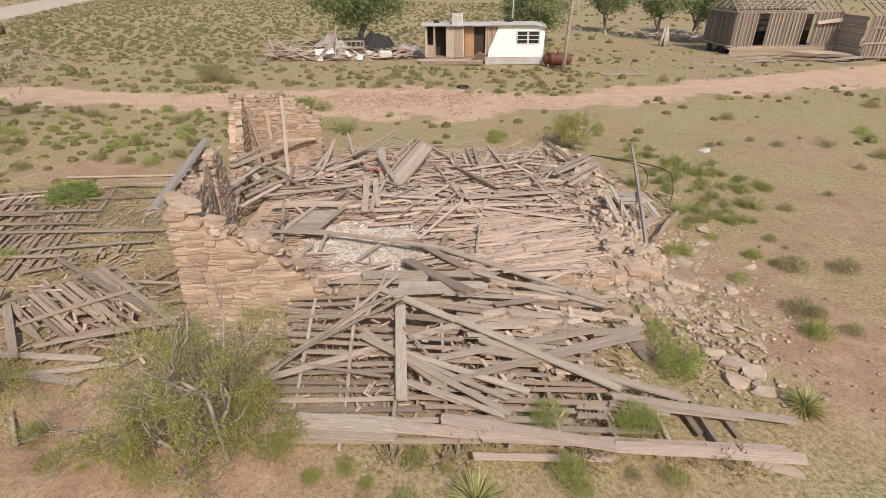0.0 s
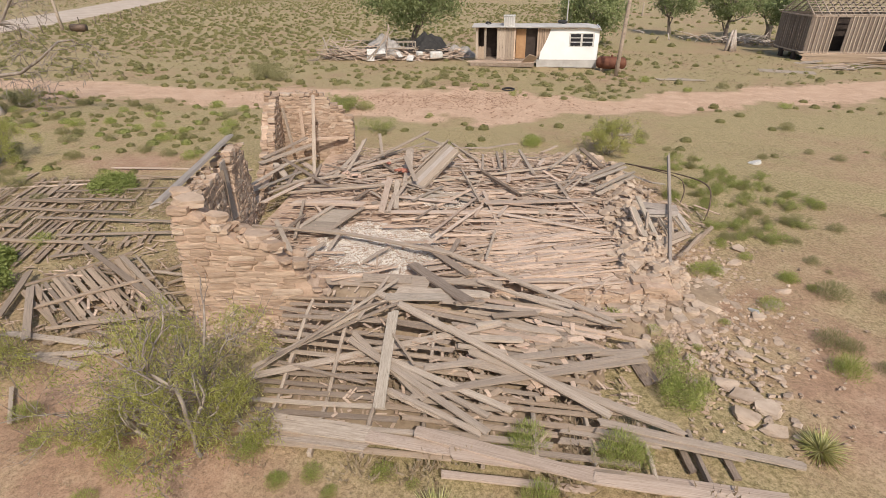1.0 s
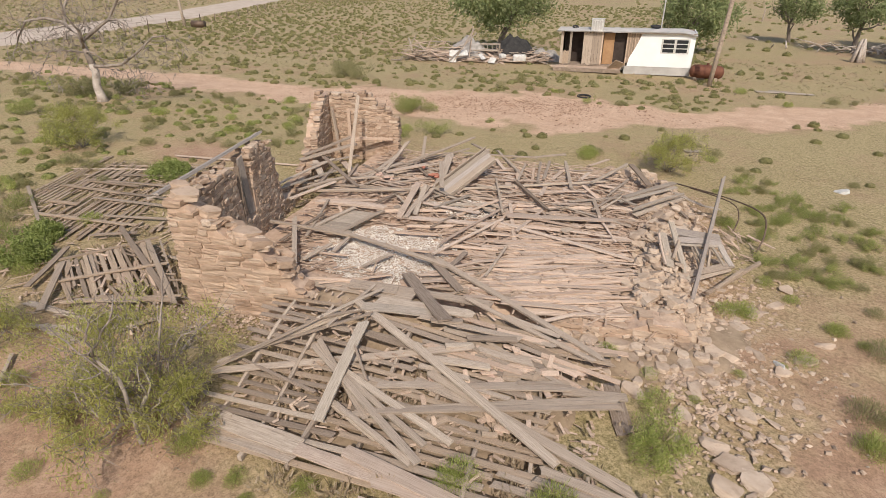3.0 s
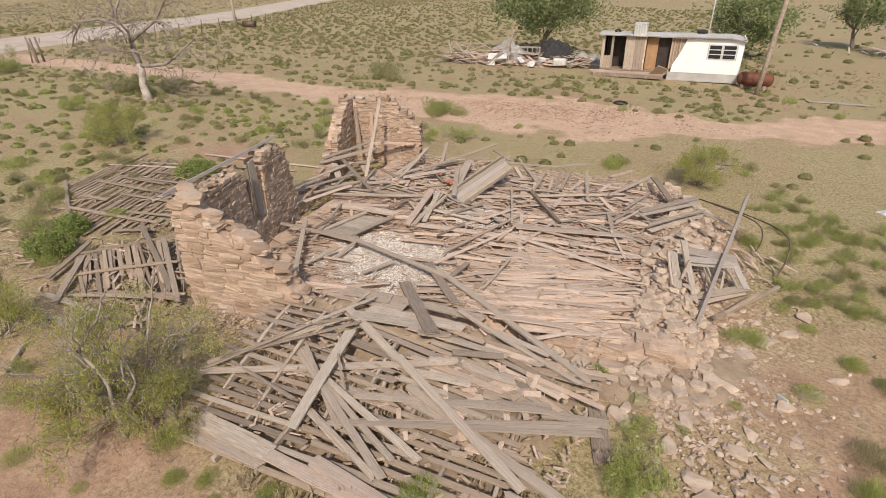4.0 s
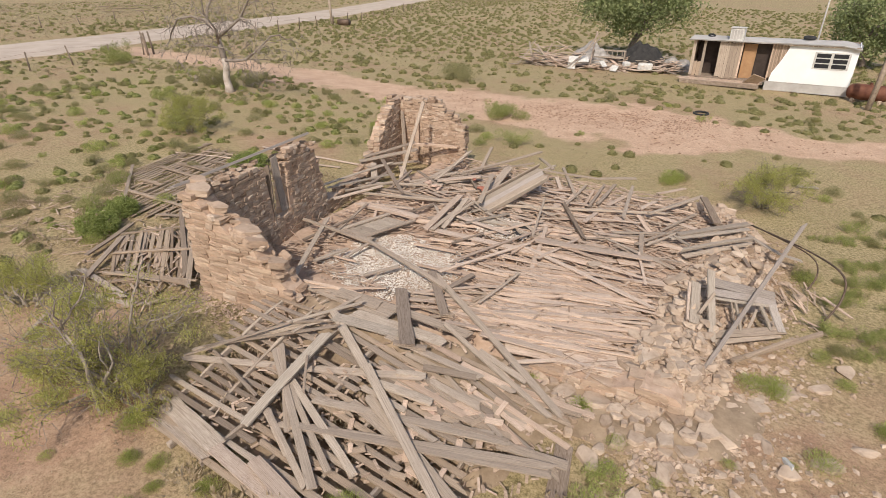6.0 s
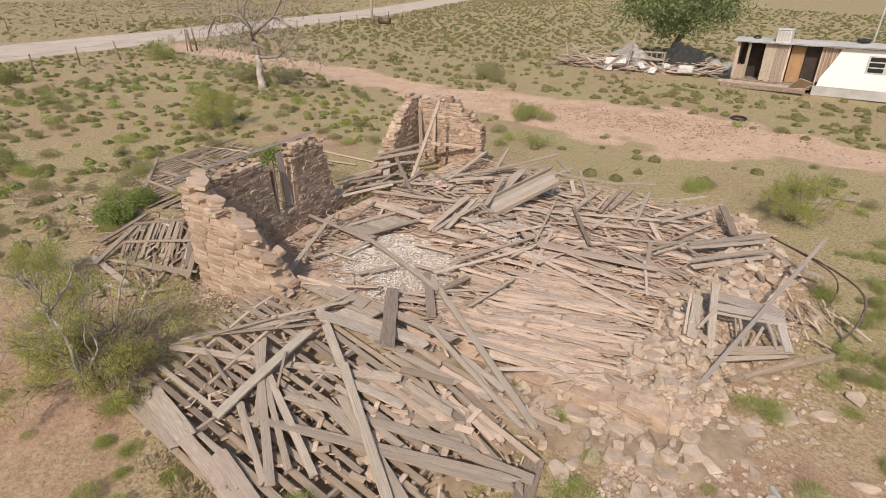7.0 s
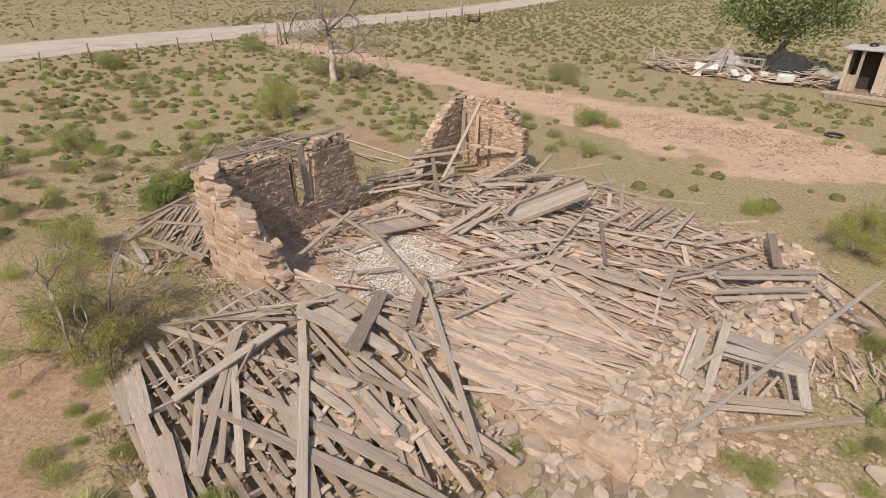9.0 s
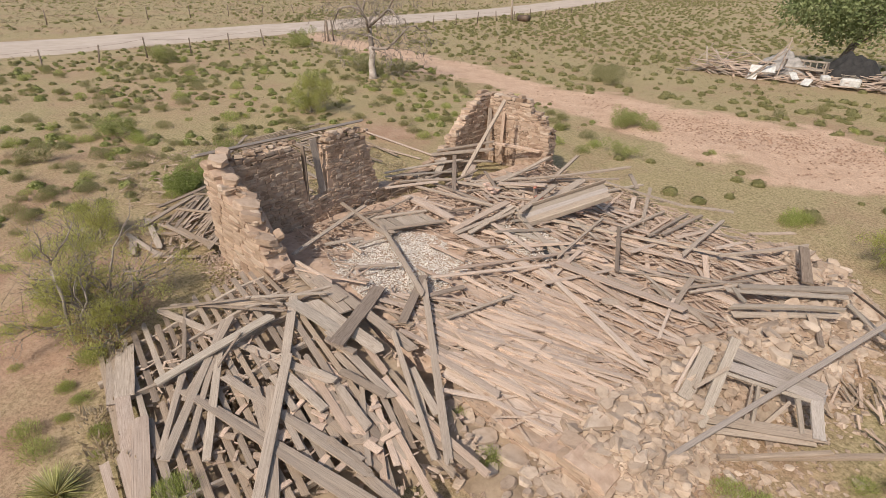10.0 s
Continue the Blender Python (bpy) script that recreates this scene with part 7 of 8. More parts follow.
def fence(posts, height, label, wires=3):
    top = thing("wire_fence", (posts[0][0], posts[0][1], gz(*posts[0])), label, "fence")
    tops = []
    for x, y in posts:
        z = gz(x, y)
        h = height * rf.uniform(0.85, 1.15)
        e = Vector((x + rf.gauss(0, 0.12), y + rf.gauss(0, 0.12), z + h))
        vs, fs = [], []
        tube(vs, fs, [Vector((x, y, z - 0.2)), e], [0.06, 0.05], 6)
        put("post", mesh_from(vs, fs, WOOD_DARK, True), Matrix(), top)
        tops.append((Vector((x, y, z)), e))
    for k in range(wires):
        s = 0.35 + 0.28 * k
        vs, fs = [], []
        for (a, b), (c, d) in zip(tops, tops[1:]):
            p, q = a.lerp(b, s), c.lerp(d, s)
            tube(vs, fs, [p, (p + q) / 2 - Vector((0, 0, 0.05)), q], [0.006] * 3, 3)
        put("wire", mesh_from(vs, fs, STEEL), Matrix(), top, kind="stuff")


fence([(-40.6 + 0.24 * k * 3.2 + 0.004 * k * k, 28.4 - 0.97 * 3.2 * k) for k in range(10)], 1.25, "leaning wooden posts of a wire fence beside the road")
fence([(-44.0 - 0.27 * 4.5 * k, 36 + 4.4 * k) for k in range(14)], 1.2, "wooden posts of a wire fence along the road")
fence([(-60.5 - 0.24 * 5 * k, 4 + 4.8 * k) for k in range(16)], 1.3, "wooden posts of a wire fence beyond the road")
for dx, dy, lx in ((0, 0, -0.5), (0.35, 0.3, -0.25), (0.7, -0.4, -0.1)):
    pipe("gate_post", (-40.8 + dx, 28.9 + dy, gz(-40.8, 28.9) - 0.2), 1.9, 0.09, WOOD_DARK, "stout leaning gate post beside the track", "post", (lx, 0))


def rail_gate():
    x, y = -85.2, 48.5
    top = thing("rail_gate", (x, y, gz(x, y)), "dark rail gate in the fence beyond the road", "gate")
    for z in (0.3, 0.65, 1.0):
        board((x, y, gz(x, y) + z), (x + 1.2, y + 9, gz(x, y + 9) + z), 0.05, 0.07, WOOD_DARK, "rail", top)


rail_gate()


def culvert():
    x, y = -48.6, 61.5
    vs, fs = [], []
    tube(vs, fs, [Vector((x - 0.8, y, gz(x, y) + 0.4)), Vector((x + 0.8, y + 0.3, gz(x, y) + 0.4))], [0.42, 0.42], 14)
    put("steel_drum", mesh_from(vs, fs, STEEL, True), Matrix(), label="rusty steel drum beside the utility pole", category="drum")


culvert()
# low pieces of sheet metal on the open ground
for x, y, L, w, a in ((11.8, 41.3, 3.4, 0.5, 4), (12.6, 41.6, 1.6, 0.6, -3), (6.0, 24.4, 0.7, 0.25, 15), (21.5, 48.3, 4.2, 0.9, -8), (-15.3, 44.6, 0.9, 0.35, 20)):
    board((x, y, gz(x, y) + 0.06), (x + L * math.cos(radians(a)), y + L * math.sin(radians(a)), gz(x + L, y) + 0.06), w, 0.03, WOOD_SILVER, "metal_sheet", label="flat grey sheet lying on open ground", group="flat sheets")

# ---- plants ----
def mesquite(x, y, h, seed, label, stems=9, per=60, feet=((0.0, 0.0),), thick=0.036, leaders=(), leafed=0.66):
    """A many-stemmed shrub: crooked bare stems and airy yellow-green leaf sprays."""
    r = random.Random(seed)
    z0 = gz(x, y)
    top = thing("mesquite_shrub", (x, y, z0), label, "shrub")
    vs, fs, tips = [], [], []
    for i in range(stems):
        a = 2 * math.pi * i / stems + r.uniform(-0.3, 0.3)
        d = Vector((math.cos(a) * r.uniform(0.35, 0.95), math.sin(a) * r.uniform(0.35, 0.95), 1.0)).normalized()
        fx0, fy0 = feet[i % len(feet)]
        limb(vs, fs, r, Vector((x + fx0 + 0.1 * math.cos(a), y + fy0 + 0.1 * math.sin(a), z0 - 0.05)), d, h * 0.40, thick * r.uniform(0.7, 1.2), 3, tips, 0.62, 0.12, (2, 3), 6)
    put("trunk", mesh_from(vs, fs, BARK_STEM, True), Matrix(), top)
    # dead leaders stand bare above the leaves, forked at their ends
    for line, thin in leaders:
        vs, fs, ends = [], [], []
        pts = []
        for a, b in zip(line, line[1:]):
            for k in range(3):
                pts.append(Vector(a).lerp(Vector(b), k / 3) + Vector((r.gauss(0, 0.015), r.gauss(0, 0.015), 0)))
        pts.append(Vector(line[-1]))
        radii = [thin * (1 - 0.72 * k / (len(pts) - 1)) for k in range(len(pts))]
        tube(vs, fs, pts, radii, 7)
        for k in range(len(pts) // 3, len(pts)):
            way = (pts[k] - pts[k - 1]).normalized() + Vector((r.gauss(0, 0.7), r.gauss(0, 0.7), r.gauss(0.1, 0.4)))
            if r.random() < 0.75 or k == len(pts) - 1:
                limb(vs, fs, r, pts[k], way.normalized(), r.uniform(0.18, 0.38), radii[k] * 0.6, 1, ends, 0.6, 0.1, (1, 3), 5)
        put("bare_leader", mesh_from(vs, fs, BARK_DEAD, True), Matrix(), top, label="bare grey dead stem")
    vs, fs = [], []
    tips = [(p, d) for p, d in tips if p.z > z0 + 0.2 * h]
    for p, d in tips:
        e = p + d * r.uniform(0.15, 0.4) + Vector((r.gauss(0, 0.08), r.gauss(0, 0.08), r.gauss(0, 0.06)))
        tube(vs, fs, [p, e], [0.006, 0.002], 3)
    put("twig_spray", mesh_from(vs, fs, BARK), Matrix(), top, kind="stuff")
    # sprays hang from some of the limbs only, so that bare stems show
    vs, fs = [], []
    pts = [p for p, _ in tips if (p.z - z0) < h * 0.97 and r.random() < leafed]
    for c in pts:
        for _ in range(per):
            p = c + Vector((r.gauss(0, 0.085), r.gauss(0, 0.085), r.gauss(0, 0.09) - 0.04))
            if p.z < z0 + 0.06:
                continue
            d = Vector((r.gauss(0, 0.6), r.gauss(0, 0.6), -0.7)).normalized()
            s = d.orthogonal().normalized() * 0.007
            L = r.uniform(0.04, 0.075)
            i = len(vs)
            vs += [p - s, p + s, p + d * L + s * 0.4]
            fs.append((i, i + 1, i + 2))
    put("foliage", mesh_from(vs, fs, LEAF_MESQUITE), Matrix(), top, kind="stuff")


LEADERS = (
    (((-2.95, 5.02, -0.15), (-3.0, 5.06, 0.65), (-3.09, 5.09, 1.42), (-3.45, 5.1, 1.72), (-3.3, 5.4, 2.1), (-3.32, 5.61, 2.4)), 0.036),
    (((-3.4, 5.1, 1.7), (-3.3, 5.08, 2.15), (-3.13, 5.09, 2.55)), 0.018),
    (((-3.1, 5.09, 1.45), (-3.7, 5.1, 1.75), (-4.2, 5.2, 1.95)), 0.018),
    (((-3.15, 5.68, -0.15), (-3.19, 5.74, 0.62), (-3.14, 5.88, 1.3), (-3.09, 6.06, 1.86), (-3.28, 6.47, 2.3)), 0.034),
    (((-3.18, 5.76, 0.75), (-3.01, 6.0, 1.18), (-2.88, 6.12, 1.45), (-2.71, 6.32, 1.46), (-2.51, 6.71, 1.6)), 0.024),
)
mesquite(-3.4, 5.4, 2.0, 4, "airy yellow-green mesquite shrub with bare crooked stems", 12, 70, ((-0.3, -0.15), (0.05, 0.2), (-0.85, 0.2), (0.25, 0.1)), 0.042, LEADERS, 0.58)
mesquite(-4.1, 5.3, 1.05, 9, "spreading yellow-green mesquite shrub beside a taller one", 7, 80, ((0.2, 0.1), (-0.1, -0.1)), 0.036)
mesquite(-2.75, 5.6, 0.95, 5, "low yellow-green mesquite shrub beside the fallen roof", 6, 60)
mesquite(-7.4, 5.9, 1.2, 6, "airy yellow-green mesquite shrub on red earth", 8, 90)
mesquite(-16.6, 16.1, 1.7, 7, "airy yellow-green shrub on open dry ground", 10, 120)
mesquite(5.2, 21.6, 1.45, 8, "airy light green shrub behind the ruin", 9, 120)


def leafy_bush(x, y, rad, h, seed, label):
    r = random.Random(seed)
    pts = []
    for _ in range(130):
        a, q, e = r.uniform(0, 6.28), math.sqrt(r.random()), r.random()
        pts.append(Vector((x + math.cos(a) * q * rad, y + math.sin(a) * q * rad * 0.9, gz(x, y) + 0.05 + h * e * math.sqrt(max(0, 1 - q * q * 0.8)))))
    put("leafy_bush", leaves(pts, r, 46, 0.06, 0.03, LEAF_BUSH), Matrix(), label=label, category="bush")


leafy_bush(-11.0, 14.6, 0.7, 0.42, 3, "dense green broad-leaved bush")
leafy_bush(-9.7, 8.6, 0.55, 0.6, 4, "dense green broad-leaved bush by fallen slats")
leafy_bush(-10.4, 9.6, 0.42, 0.45, 5, "dense green broad-leaved bush by fallen slats")


def yucca(x, y, rad, seed, label):
    r = random.Random(seed)
    vs, fs = [], []
    c = Vector((x, y, gz(x, y)))
    for i in range(280):
        a, e = r.uniform(0, 6.28), math.asin(r.uniform(0.0, 1))
        d = Vector((math.cos(a) * math.cos(e), math.sin(a) * math.cos(e), math.sin(e)))
        s = Vector((-math.sin(a), math.cos(a), 0)) * 0.0085
        L = rad * r.uniform(0.75, 1.1)
        i = len(vs)
        mid = c + d * L * 0.45
        tip = c + d * L - Vector((0, 0, 0.06 * (1 - d.z)))
        vs += [c + d * 0.05 - s * 0.7, c + d * 0.05 + s * 0.7, mid + s, tip, mid - s]
        fs.append((i, i + 1, i + 2, i + 3, i + 4))
    put("yucca", mesh_from(vs, fs, YUCCA), Matrix(), label=label, category="yucca", group="yuccas")


for bx, by, q in ((2.47, 9.56, 0.2), (3.39, 9.41, 0.24), (4.11, 9.01, 0.17)):
    put("bush", CLUMPS[int(bx) % 5], pose(bx, by, max(gz(bx, by), mound_z(bx, by)) + 0.02, 0, 0, 50 * bx) @ Matrix.Diagonal((q, q, q * 1.1, 1)), None, BUSH_GREEN, "small fuzzy green bush among foundation stones", "bush", "low bushes")

for bx, by, q in ((1.61, 5.72, 0.32), (1.48, 5.62, 0.22), (2.87, 5.66, 0.34), (2.66, 5.58, 0.24), (3.06, 5.6, 0.26)):
    put("bush", CLUMPS[int(bx * 7) % 5], pose(bx, by, 0.3, 0, 0, 50 * bx) @ Matrix.Diagonal((q, q, q * 1.35, 1)), None, BUSH_GREEN, "fresh green bush growing up through the fallen roof", "bush", "low bushes")

yucca(0.45, 4.45, 0.48, 2, "spiky pale green yucca on dry ground")
yucca(5.87, 6.3, 0.42, 3, "spiky pale green yucca on red earth")


def field(name, n, region, blades, size, material, label, category, seed, round_top=False):
    """One mesh of very many tufts on the ground."""
    r = random.Random(seed)
    vs, fs, taken = [], [], set()
    for _ in range(n):
        x, y = region(r)
        if x is None:
            continue
        cell = (round(x / (2.3 * size[1])), round(y / (2.3 * size[1])))
        if round_top and cell in taken:
            continue
        taken.add(cell)
        z = gz(x, y)
        rad = r.uniform(*size)
        tall = rad * (r.uniform(0.6, 0.95) if round_top else r.uniform(0.8, 1.2))
        k = blades if math.hypot(x, y) < 40 else max(12, blades * 2 // 3)
        if round_top:
            # low lumpy body that the leaves cover
            i = len(vs)
            for ring, (rr0, rz) in enumerate(((0.92, 0.0), (0.86, 0.42), (0.5, 0.76))):
                for c in range(6):
                    w = 1.047 * c + 0.5 * ring
                    q0 = rad * rr0 * r.uniform(0.8, 1.05)
                    vs.append((x + math.cos(w) * q0, y + math.sin(w) * q0, z - 0.02 + tall * rz * r.uniform(0.85, 1.1)))
            vs.append((x, y, z + tall * 0.86))
            for ring in range(2):
                b0 = i + 6 * ring
                fs += [(b0 + c, b0 + (c + 1) % 6, b0 + 6 + (c + 1) % 6, b0 + 6 + c) for c in range(6)]
            fs += [(i + 12 + c, i + 12 + (c + 1) % 6, i + 18) for c in range(6)]
        for _ in range(k):
            a, e = r.uniform(0, 6.28), math.asin(r.uniform(0.0, 1))
            dx, dy, dz = math.cos(a) * math.cos(e), math.sin(a) * math.cos(e), math.sin(e)
            q0, q1 = r.uniform(0.55, 0.95), r.uniform(0.95, 1.08)
            if round_top:
                q0 = 1.0 - 0.22 * r.random() ** 1.5
            i = len(vs)
            if round_top:
                # small leaf facets laid over a low dome
                px, py, pz = x + dx * rad * q0, y + dy * rad * q0, z + dz * tall * q0
                s = rad * (0.15 if k == blades else 0.22) * r.uniform(0.6, 1.3)
                turn = r.uniform(0, 6.28)
                tx, ty = -dy / max(0.05, math.hypot(dx, dy)), dx / max(0.05, math.hypot(dx, dy))
                ux, uy, uz = ty * dz, -tx * dz, math.sqrt(max(0.0, 1 - dz * dz))
                ux, uy = -ux, -uy
                if dz > 0.99:
                    tx, ty, ux, uy, uz = 1.0, 0.0, 0.0, 1.0, 0.0
                for c in range(3):
                    ca, sa = math.cos(turn + 2.094 * c) * s, math.sin(turn + 2.094 * c) * s
                    j = r.uniform(-0.45, 0.45) * s
                    vs.append((px + tx * ca + ux * sa + dx * j, py + ty * ca + uy * sa + dy * j, max(z - 0.02, pz + uz * sa + dz * j)))
                fs.append((i, i + 1, i + 2))
                continue
            b = r.uniform(0, 6.28)
            w = rad * (0.07 if k == blades else 0.16)
            sx, sy = math.cos(b) * w, math.sin(b) * w
            ox, oy = r.gauss(0, 0.10) * rad, r.gauss(0, 0.10) * rad
            vs += [(x + dx * rad * q0 - sx, y + dy * rad * q0 - sy, z + dz * tall * q0), (x + dx * rad * q0 + sx, y + dy * rad * q0 + sy, z + dz * tall * q0), (x + dx * rad * q1 + ox, y + dy * rad * q1 + oy, z + dz * tall * q1 + 0.18 * tall)]
            fs.append((i, i + 1, i + 2))
    return put(name, mesh_from(vs, fs, material), Matrix(), label=label, category=category, kind="stuff")


def off_track(x, y, margin):
    return dist_to_line(np.array([x]), np.array([y]), TRACK)[0] > margin and dist_to_line(np.array([x]), np.array([y]), [(a, b, 4.3) for a, b in ROAD_LINE])[0] > margin


def in_ruin_plan(x, y):
    return (-9.5 < x < 5.6 and 4.6 < y < 19.8) or (-14 < x < -6 and 9.3 < y < 16)


def left_field(r):
    x, y = r.uniform(-46, -8), r.uniform(-3, 28.5)
    thick = noise.noise(Vector((x / 5, y / 5, 4))) + 0.35
    return (x, y) if thick > r.uniform(-0.3, 0.6) and off_track(x, y, 0.4) and not in_ruin_plan(x, y) else (None, None)


def far_left(r):
    y = 31 + 110 * r.random() ** 1.5
    x = r.uniform(-70, 6 + 0.1 * y)
    thick = noise.noise(Vector((x / 9, y / 9, 9))) * 0.6 + 0.62
    return (x, y) if thick > r.uniform(-0.3, 0.7) and (y > 46 or r.random() < 0.15 + 0.05 * (y - 31)) and off_track(x, y, 0.5) and not (-15 < x < 9 and 43 < y < 52) else (None, None)


def right_field(r):
    x, y = r.uniform(-6, 40), r.uniform(20.5, 60)
    thick = noise.noise(Vector((x / 6, y / 6, 14))) * 0.5 + 0.02
    return (x, y) if thick > r.uniform(-0.25, 0.5) and off_track(x, y, 0.3) and not (-3 < x < 9 and 45 < y < 51) else (None, None)


def far_right(r):
    x, y = r.uniform(5, 120), 60 + 120 * r.random()
    return (x, y) if noise.noise(Vector((x / 9, y / 9, 3))) > r.uniform(-0.5, 0.6) else (None, None)


def beyond_road(r):
    x, y = r.uniform(-130, -52), r.uniform(0, 150)
    return (x, y) if off_track(x, y, 1.0) else (None, None)


def near_grass(r):
    while True:
        x, y = r.uniform(-13, 13), r.uniform(2.6, 24)
        if math.hypot((x - 8.0) / 2.4, (y - 6.6) / 2.6) < 1 and r.random() < 0.75:
            continue
        if not (-2.6 < x < 4.4 and 9.0 < y < 19) and noise.noise(Vector((x / 1.8, y / 1.8, 2))) > r.uniform(-0.5, 0.45):
            return x, y


def mid_grass(r):
    x, y = r.uniform(-45, 30), r.uniform(-4, 60)
    if -13 < x < 13 and y < 22:
        return None, None
    return (x, y) if off_track(x, y, 0.2) and noise.noise(Vector((x / 3, y / 3, 2))) > r.uniform(-0.5, 0.4) else (None, None)


field("low_shrubs", 1800, left_field, 170, (0.10, 0.22), BUSH_FIELD, "low olive-green shrubs dotted over the plain", "shrubs", 1, True)
field("low_shrubs", 620, left_field, 170, (0.12, 0.28), BUSH_LIGHT, "low fresh green shrubs dotted over the plain", "shrubs", 2, True)
field("low_shrubs", 9500, far_left, 75, (0.15, 0.36), BUSH_FIELD, "low olive-green shrubs over the far plain", "shrubs", 3, True)
field("low_shrubs", 750, right_field, 150, (0.12, 0.32), BUSH_FIELD, "low olive-green shrubs beside the dirt track", "shrubs", 4, True)
field("low_shrubs", 1500, far_right, 50, (0.25, 0.55), BUSH_FIELD, "low olive-green shrubs behind the barn", "shrubs", 5, True)
field("low_shrubs", 1700, beyond_road, 40, (0.14, 0.34), BUSH_FIELD, "low olive-green shrubs beyond the road", "shrubs", 6, True)
field("dry_grass", 24000, near_grass, 7, (0.02, 0.08), BUSH_DRY, "thin tufts of dry straw-coloured grass", "grass", 7)
field("green_grass", 11000, near_grass, 8, (0.02, 0.06), BUSH_OLIVE, "thin tufts of short green grass", "grass", 8)
field("dry_grass", 14000, mid_grass, 8, (0.06, 0.16), BUSH_DRY, "tufts of dry straw-coloured grass on the plain", "grass", 9)
field("green_grass", 11000, mid_grass, 8, (0.05, 0.13), BUSH_OLIVE, "tufts of short green grass on the plain", "grass", 10)


field("dry_grass", 9000, beyond_road, 6, (0.1, 0.26), BUSH_DRY, "dry grass on the plain beyond the road", "grass", 14)
field("green_grass", 7000, beyond_road, 6, (0.08, 0.22), BUSH_OLIVE, "short green grass on the plain beyond the road", "grass", 15)


def by_deck(r):
    x, y = r.uniform(-14, -5.5), r.uniform(7.2, 15.5)
    return (x, y) if noise.noise(Vector((x / 1.3, y / 1.3, 8))) > r.uniform(-0.2, 0.3) else (None, None)


def under_roof(r):
    x, y = r.uniform(-2.4, 4.6), r.uniform(4.9, 8.0)
    return (x, y) if noise.noise(Vector((x / 0.9, y / 0.9, 5))) > r.uniform(0.0, 0.4) else (None, None)


field("dry_grass", 4200, by_deck, 14, (0.06, 0.17), BUSH_DRY, "dry grass growing up between fallen boards", "grass", 11)
field("green_grass", 1800, by_deck, 14, (0.05, 0.14), BUSH_OLIVE, "green grass growing up between fallen boards", "grass", 12)
field("dry_grass", 900, under_roof, 14, (0.10, 0.34), BUSH_DRY, "tall dry grass growing through the fallen roof", "grass", 13)


THICKET = [(7.52, 20.84), (8.08, 20.1), (7.35, 18.16), (8.02, 18.48), (8.91, 19.53), (8.67, 18.49), (8.92, 18.19), (8.1, 17.53), (7.3, 16.0), (8.87, 16.9), (8.57, 15.82), (8.61, 14.99), (6.41, 16.82),
           (7.7, 14.65), (7.91, 14.16), (8.19, 13.91), (6.96, 14.37), (9.49, 17.99), (10.04, 19.22), (7.0, 19.68), (8.31, 21.12), (8.51, 19.43), (10.3, 17.4), (9.8, 16.3), (10.9, 16.6), (9.4, 15.2), (7.5, 17.0)]
rb = random.Random(55)
for bx, by in THICKET:
    for k in range(rb.choice((2, 3, 3, 4))):
        bush(bx + rb.gauss(0, 0.3) * (k > 0), by + rb.gauss(0, 0.3) * (k > 0), rb.uniform(0.24, 0.4) * (0.75 if k else 1.0), mat=rb.choice((BUSH_THICK, BUSH_THICK, BUSH_FIELD)), lumpy=True, label="fuzzy green desert bush in a thicket behind rubble")


def on_track(r):
    x = r.gauss(-3, 5.0)
    y = r.gauss(31.8, 1.6) if r.random() < 0.7 else r.gauss(29.5, 2.0)
    return x, y, gz(x, y) - 0.01


crumbs("earth_clods", 2200, on_track, (0.03, 0.09), CLOD, "small dry clods on the worn track", "clods")

# shrubs of the open ground left of the ruin and by the track, one by one
rs = random.Random(66)
placed = []
for region, count in ((left_field, 300), (right_field, 65)):
    made = 0
    while made < count:
        bx, by = region(rs)
        if bx is None or (region is left_field and (bx < -34 or by > 27.5)) or (region is right_field and by > 42):
            continue
        if any(math.hypot(bx - qx, by - qy) < 0.7 for qx, qy in placed):
            continue
        placed.append((bx, by))
        made += 1
        q = rs.uniform(0.2, 0.45)
        me = (SHRUBS + CLUMPS)[rs.randrange(9)]
        put("shrub", me, pose(bx, by, gz(bx, by) - 0.02, 0, 0, rs.uniform(0, 360)) @ Matrix.Diagonal((q, q * rs.uniform(0.8, 1.2), q * rs.uniform(0.9, 1.25), 1)),
            None, rs.choice((BUSH_FIELD, BUSH_FIELD, BUSH_OLIVE, BUSH_GREEN)), "low rounded olive-green shrub on dry ground", "shrub", "plain shrubs")

for _ in range(46):
    bx, by = rs.uniform(-17, -7.2), rs.uniform(3.4, 9.2)
    if -9.6 < bx and by > 6.3 or math.hypot(bx + 7.4, by - 5.9) < 0.9:
        continue
    bush(bx, by, rs.uniform(0.14, 0.34), mat=rs.choice((BUSH_GREEN, BUSH_FIELD, BUSH_OLIVE, BUSH_DRY)), label="small dusty green bush on red earth")

# ---- bushes that stand out ----
OLIVE = "dull olive-green desert bush on dry ground"
LIGHT = "airy yellow-green shrub on dry ground"
bush(-5.91, 5.39, 0.3)
bush(-5.32, 4.92, 0.24)
bush(-4.89, 4.86, 0.12)
bush(-3.88, 4.72, 0.3)
bush(-2.39, 5.23, 0.3)
bush(-1.76, 4.76, 0.18)
bush(-1.33, 4.88, 0.13)
bush(-1.02, 4.64, 0.12)
bush(-0.42, 5.05, 0.15)
bush(0.05, 4.96, 0.12)
bush(1.75, 4.82, 0.28, 0.50)
bush(1.87, 4.6, 0.2)
bush(3.18, 4.8, 0.25)
bush(2.63, 4.88, 0.14, mat=BUSH_OLIVE, label=OLIVE)
bush(4.13, 6.99, 0.44, 0.5, lumpy=True)
bush(4.08, 7.6, 0.44, 0.46, lumpy=True)
